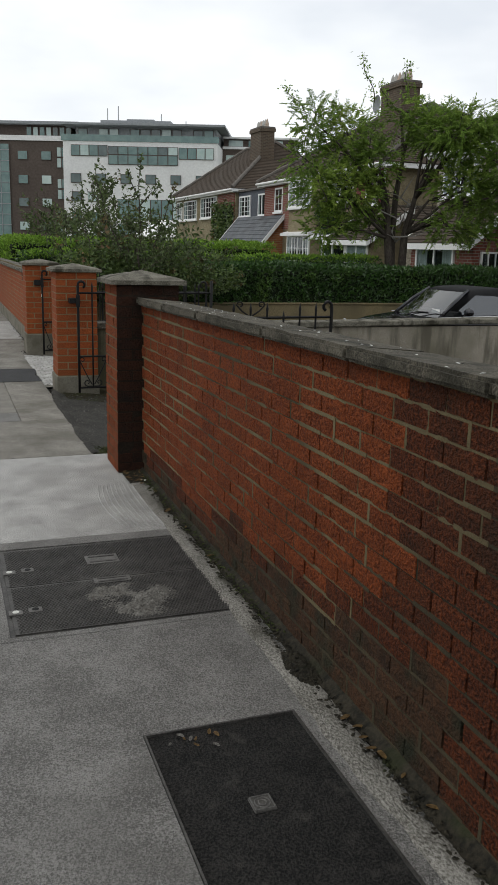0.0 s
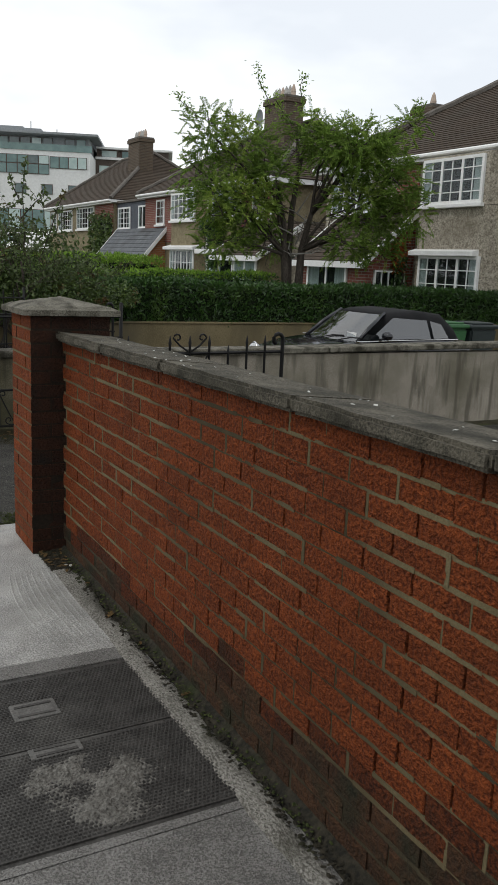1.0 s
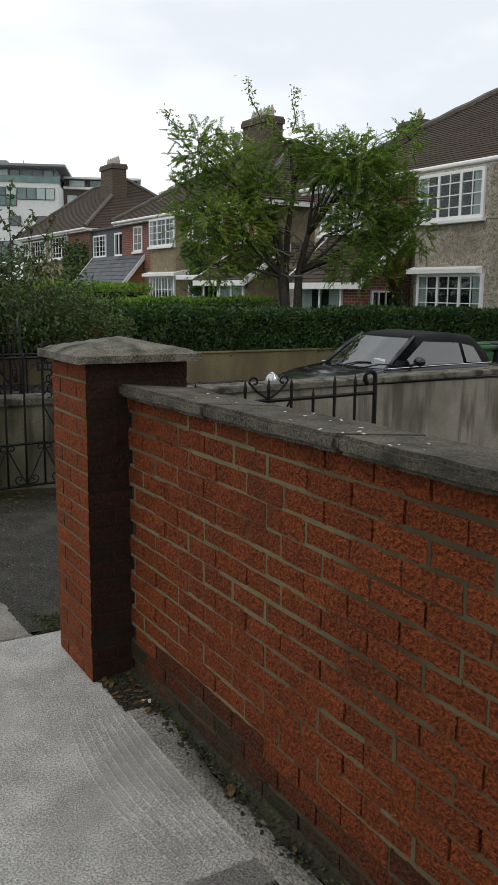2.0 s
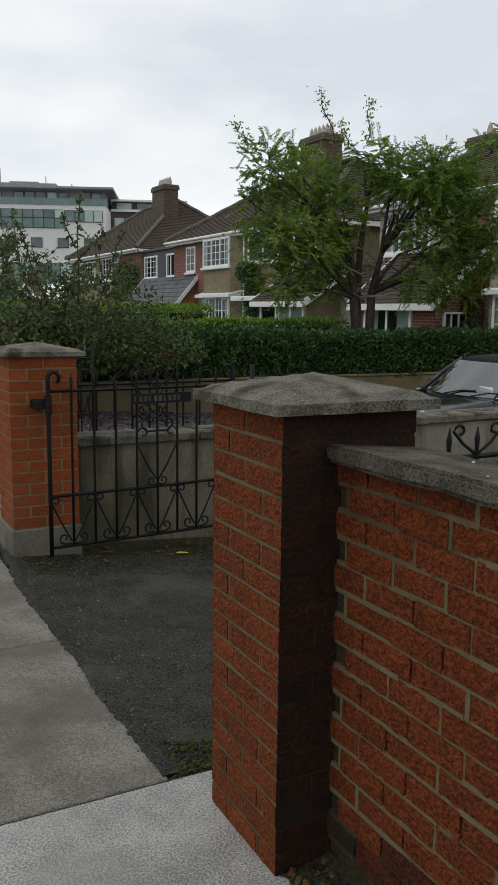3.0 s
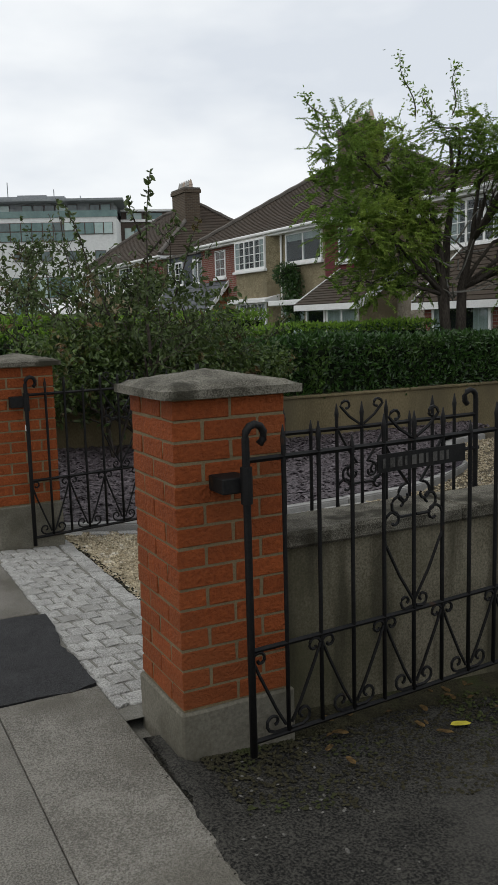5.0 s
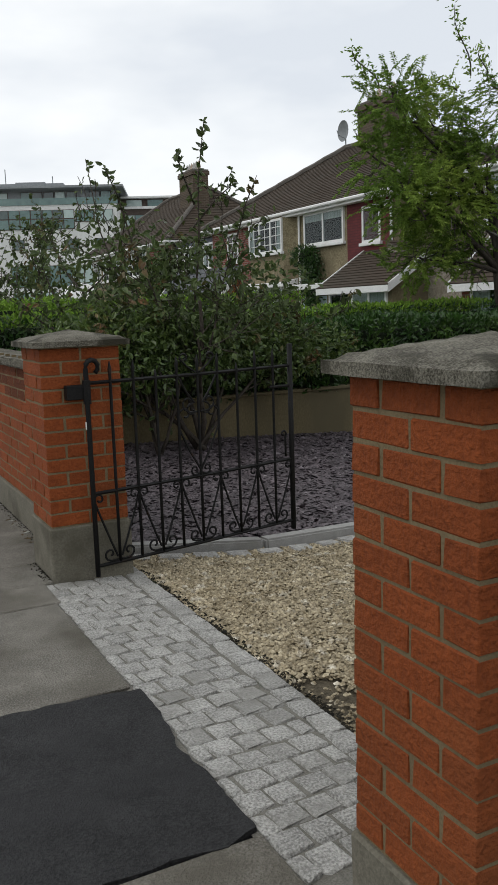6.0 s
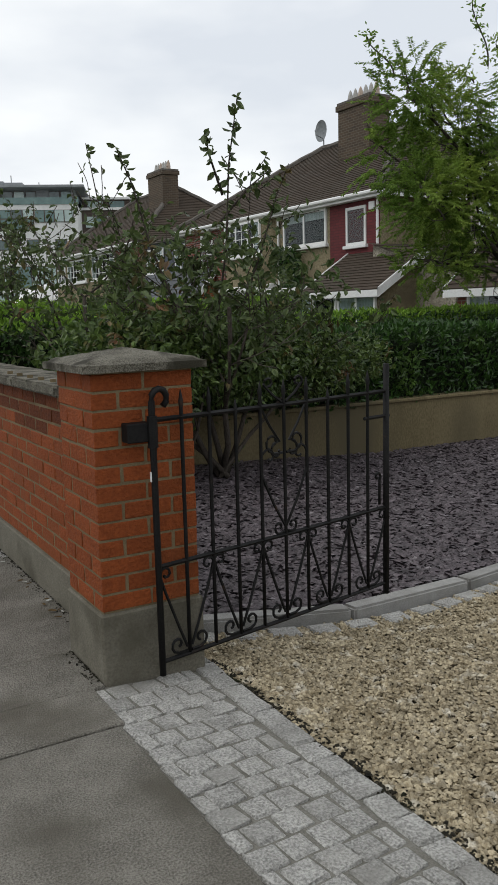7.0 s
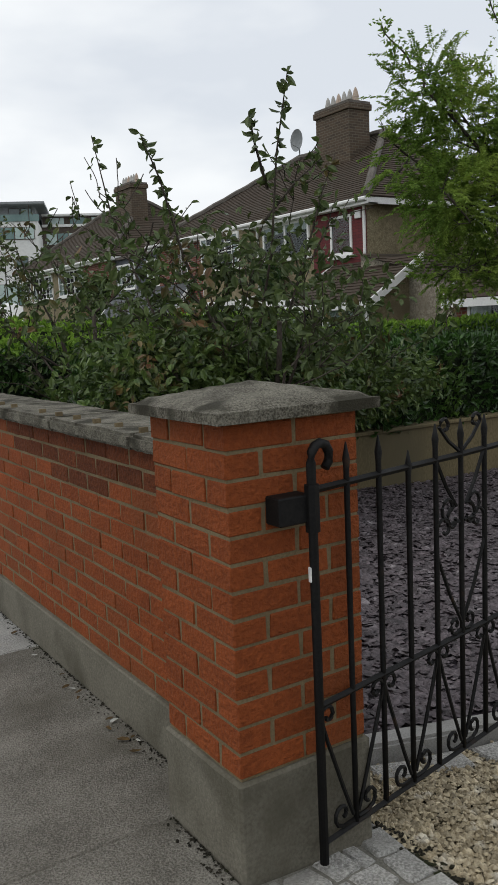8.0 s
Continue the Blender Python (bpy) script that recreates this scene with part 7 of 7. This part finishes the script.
def brick_mesh(dx, dy, mat, k, shade_side=None, rustic=False):
    key = (round(dx, 4), round(dy, 4), mat.name, k, bool(shade_side), rustic)
    if key not in BRICK:
        hz = 0.0310 if not rustic else 0.0318 if abs(dx - 0.1) < 1e-6 else 0.0292
        bm = box(-dx / 2, dx / 2, -dy / 2, dy / 2, -hz, hz)
        rk = random.Random(k * 13 + 5)
        if rustic:
            # a hewn front face: a grid of small humps over a squared body
            bmesh.ops.delete(bm, geom=[f for f in bm.faces if f.normal.x < -0.5], context="FACES_ONLY")
            nu, nw = (6, 3) if dy > 0.12 else (3, 3)
            grid = {}
            for i in range(nu + 1):
                for j in range(nw + 1):
                    rim = i in (0, nu) or j in (0, nw)
                    u, w = i / nu, j / nw
                    grid[i, j] = bm.verts.new((-dx / 2 + (rk.uniform(-0.001, 0.0015) if rim else rk.uniform(-0.0042, 0.0)),
                                               -dy / 2 + dy * u + (rk.uniform(-0.003, 0.003) if 0 < i < nu else rk.uniform(-0.0015, 0.0015)),
                                               -hz + 2 * hz * w + (rk.uniform(-0.003, 0.003) if 0 < j < nw else rk.uniform(-0.0018, 0.0018))))
            for i in range(nu):
                for j in range(nw):
                    bm.faces.new((grid[i, j], grid[i, j + 1], grid[i + 1, j + 1], grid[i + 1, j]))
            bmesh.ops.remove_doubles(bm, verts=bm.verts, dist=0.006)
        else:
            bmesh.ops.bevel(bm, geom=bm.edges[:], offset=0.0035, segments=1, affect="EDGES")
            for v in bm.verts:
                v.co += Vector((rk.uniform(-0.002, 0.002), rk.uniform(-0.0015, 0.0015), rk.uniform(-0.0015, 0.0015)))
        bmesh.ops.recalc_face_normals(bm, faces=bm.faces[:])
        me = bpy.data.meshes.new("brick")
        bm.to_mesh(me)
        bm.free()
        me.materials.append(mat)
        # Faces turned to -y get the colour with shade and grime in it.
        if shade_side:
            me.materials.append(shade_side)
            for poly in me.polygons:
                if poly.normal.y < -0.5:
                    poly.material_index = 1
        BRICK[key] = me
    return BRICK[key]


rb = random.Random(11)


def brick(parent, x, y, z, dx, dy, mat, shade_side=None, rustic=False):
    b = new("brick", brick_mesh(dx, dy, mat, rb.randrange(9 if rustic else 4), shade_side, rustic))
    b.parent = parent
    b.location = (x + rb.uniform(-0.0012, 0.0012), y + rb.uniform(-0.0012, 0.0012), z + rb.uniform(-0.001, 0.001))
    b.rotation_euler = (0, 0, rb.uniform(-0.004, 0.004))


def brick_pier(parent, y0, z0, z1, mat, x0=1.475, shade_side=None, rustic=False):
    x1, y1 = x0 + 0.41, y0 + 0.395
    n = round((z1 - z0) / COURSE)
    c = (z1 - z0) / n
    w = 0.0985
    for i in range(n):
        z = z0 + c * (i + 0.5)
        if i % 2 == 0:
            half = (x1 - x0 - 0.01) / 2
            for yy in (y0 + w / 2, y1 - w / 2):
                brick(parent, x0 + half / 2, yy, z, half, w, mat, shade_side, rustic)
                brick(parent, x1 - half / 2, yy, z, half, w, mat, shade_side, rustic)
            ln = y1 - y0 - 2 * w - 0.02
            brick(parent, x0 + w / 2, (y0 + y1) / 2, z, w, ln, mat, None, rustic)
            brick(parent, x1 - w / 2, (y0 + y1) / 2, z, w, ln, mat, None, rustic)
        else:
            half = (y1 - y0 - 0.01) / 2
            for xx in (x0 + w / 2, x1 - w / 2):
                brick(parent, xx, y0 + half / 2, z, w, half, mat, shade_side, rustic)
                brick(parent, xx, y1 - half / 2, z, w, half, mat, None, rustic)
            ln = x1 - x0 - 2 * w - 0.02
            brick(parent, (x0 + x1) / 2, y0 + w / 2, z, ln, w, mat, shade_side, rustic)
            brick(parent, (x0 + x1) / 2, y1 - w / 2, z, ln, w, mat)


def brick_wall(parent, xf, y0, y1, z0, n, mats, seed, pitch=PITCH, starts=(6.126, 6.0455), climb=None, rustic=False):
    """Running bond; the two starts are the heads of the even and the odd courses."""
    rw = random.Random(seed)
    for i in range(n):
        y = starts[i % 2]
        while y - pitch > y0:
            yc = y - pitch / 2
            z = z0 + COURSE * (i + 0.5) + (climb(yc) if climb else 0.0)
            m = mats[0]
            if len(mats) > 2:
                # Darker towards the near end: grime plus vignetting painted by brick choice.
                grime_vignette = noise.noise(Vector((yc * 1.15, z * 2.3, 5.0))) + 0.75 * (3.35 - yc) + rw.uniform(-0.12, 0.12)
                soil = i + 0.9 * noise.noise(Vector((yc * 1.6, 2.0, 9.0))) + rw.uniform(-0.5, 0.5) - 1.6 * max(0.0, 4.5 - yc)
                m = mats[2] if soil < 0.7 else mats[1] if grime_vignette > 0.34 or soil < 1.7 else mats[0]
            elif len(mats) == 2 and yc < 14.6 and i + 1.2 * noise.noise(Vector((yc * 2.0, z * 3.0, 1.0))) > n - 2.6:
                # Upper courses near the gate pier take the darker brick.
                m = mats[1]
            if yc < y1:
                brick(parent, xf + 0.05 + rw.uniform(-0.0015, 0.0015), yc, z, 0.1, pitch - (0.007 if rustic else 0.009), m, rustic=rustic)
            y -= pitch


def joints(parent, xf, y0, y1, z0, n, mat, filled, seed, pitch=PITCH, starts=(6.126, 6.0455), climb=None, depth=(-0.0012, 0.0022), first=0):
    """Bed joints and such upright joints as still hold their mortar."""
    rw = random.Random(seed)
    v, f = [], []

    def block(xa, xb, ya, yb, za, zb):
        k = len(v)
        v.extend((x, y, z + (climb(y) if climb else 0.0)) for x in (xa, xb) for y in (ya, yb) for z in (za, zb))
        f.extend([(k, k + 1, k + 3, k + 2), (k + 1, k + 5, k + 7, k + 3), (k, k + 4, k + 5, k + 1), (k + 2, k + 3, k + 7, k + 6), (k, k + 2, k + 6, k + 4)])

    for i in range(first, n + 1):
        z = z0 + COURSE * i
        y = y1
        while y > y0:
            l = rw.uniform(0.06, 0.3)
            block(xf + rw.uniform(*depth), xf + 0.03, max(y - l, y0), y, z - 0.007, z + 0.007)
            y -= l
        y = starts[i % 2]
        while y > y0 and (i < n or n < 16):
            y -= pitch
            if y < y1 and rw.random() < filled:
                block(xf + rw.uniform(*depth), xf + 0.03, y - 0.007, y + 0.007, z, z + COURSE)
    ob = arrays("mortar_joints", v, f, mat, parent)
    ob["kind"] = "stuff"


def brick_rest(parent, xf, y0, y1, z0, n, mat, pitch=PITCH, starts=(6.126, 6.0455), climb=None):
    """The stretch that is only seen from far off, joined into one mesh."""
    v, f = [], []
    for i in range(n):
        y = starts[i % 2]
        while y - pitch > y0:
            z = z0 + COURSE * (i + 0.5) + (climb(y) if climb else 0.0)
            if y <= y1:
                k = len(v)
                for dx in (0, 0.1):
                    for dy in (0.0045 - pitch, -0.0045):
                        for dz in (-0.031, 0.031):
                            v.append((xf + dx, y + dy, z + dz))
                f += [(k, k + 1, k + 3, k + 2), (k + 1, k + 5, k + 7, k + 3), (k, k + 4, k + 5, k + 1), (k + 2, k + 3, k + 7, k + 6), (k, k + 2, k + 6, k + 4)]
            y -= pitch
    ob = arrays("brickwork", v, f, mat, parent)
    ob["kind"] = "stuff"


joints(wall_front, 1.64, 2.95, 5.98, 0.007, 16, M_mortar_old, 0.6, 4, climb=rise, first=3)
joints(wall_front, 1.64, 2.95, 5.98, 0.007, 2, M_mortar_grime, 0.5, 8, climb=rise)
joints(wall_front, 1.64, 2.2, 2.95, 0.007, 16, M_mortar_old, 0.4, 9, climb=rise, first=9)
joints(wall_front, 1.64, 2.2, 2.95, 0.007, 8, M_mortar_grime, 0.4, 10, climb=rise)
joints(wall_front, 1.64, -5.9, 2.2, 0.007, 16, M_mortar_grime, 0.5, 11, climb=rise)
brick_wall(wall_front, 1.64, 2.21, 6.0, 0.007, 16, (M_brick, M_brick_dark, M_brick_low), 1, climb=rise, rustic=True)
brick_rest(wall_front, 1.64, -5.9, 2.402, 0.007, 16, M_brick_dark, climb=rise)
FAR = dict(pitch=0.197, starts=(29.9, 29.80))
joints(wall_far, 1.63, 12.78, 29.9, 0.195, 12, M_mortar, 0.97, 6, depth=(0.0012, 0.003), **FAR)
brick_wall(wall_far, 1.63, 12.6, 17.6, 0.195, 12, (M_brick_pier, M_brick_upper_dark), 2, **FAR)
brick_rest(wall_far, 1.63, 17.5, 29.9, 0.195, 12, M_brick_pier, **FAR)
brick_pier(pier_a, 5.985, 0.0, 1.24, M_brick_gate, shade_side=M_brick_shade_side, rustic=True)
brick_pier(pier_b, 9.285, 0.158, 1.209, M_brick_pier, 1.505)
brick_pier(pier_c, 12.38, 0.275, 1.192, M_brick_pier, 1.49)
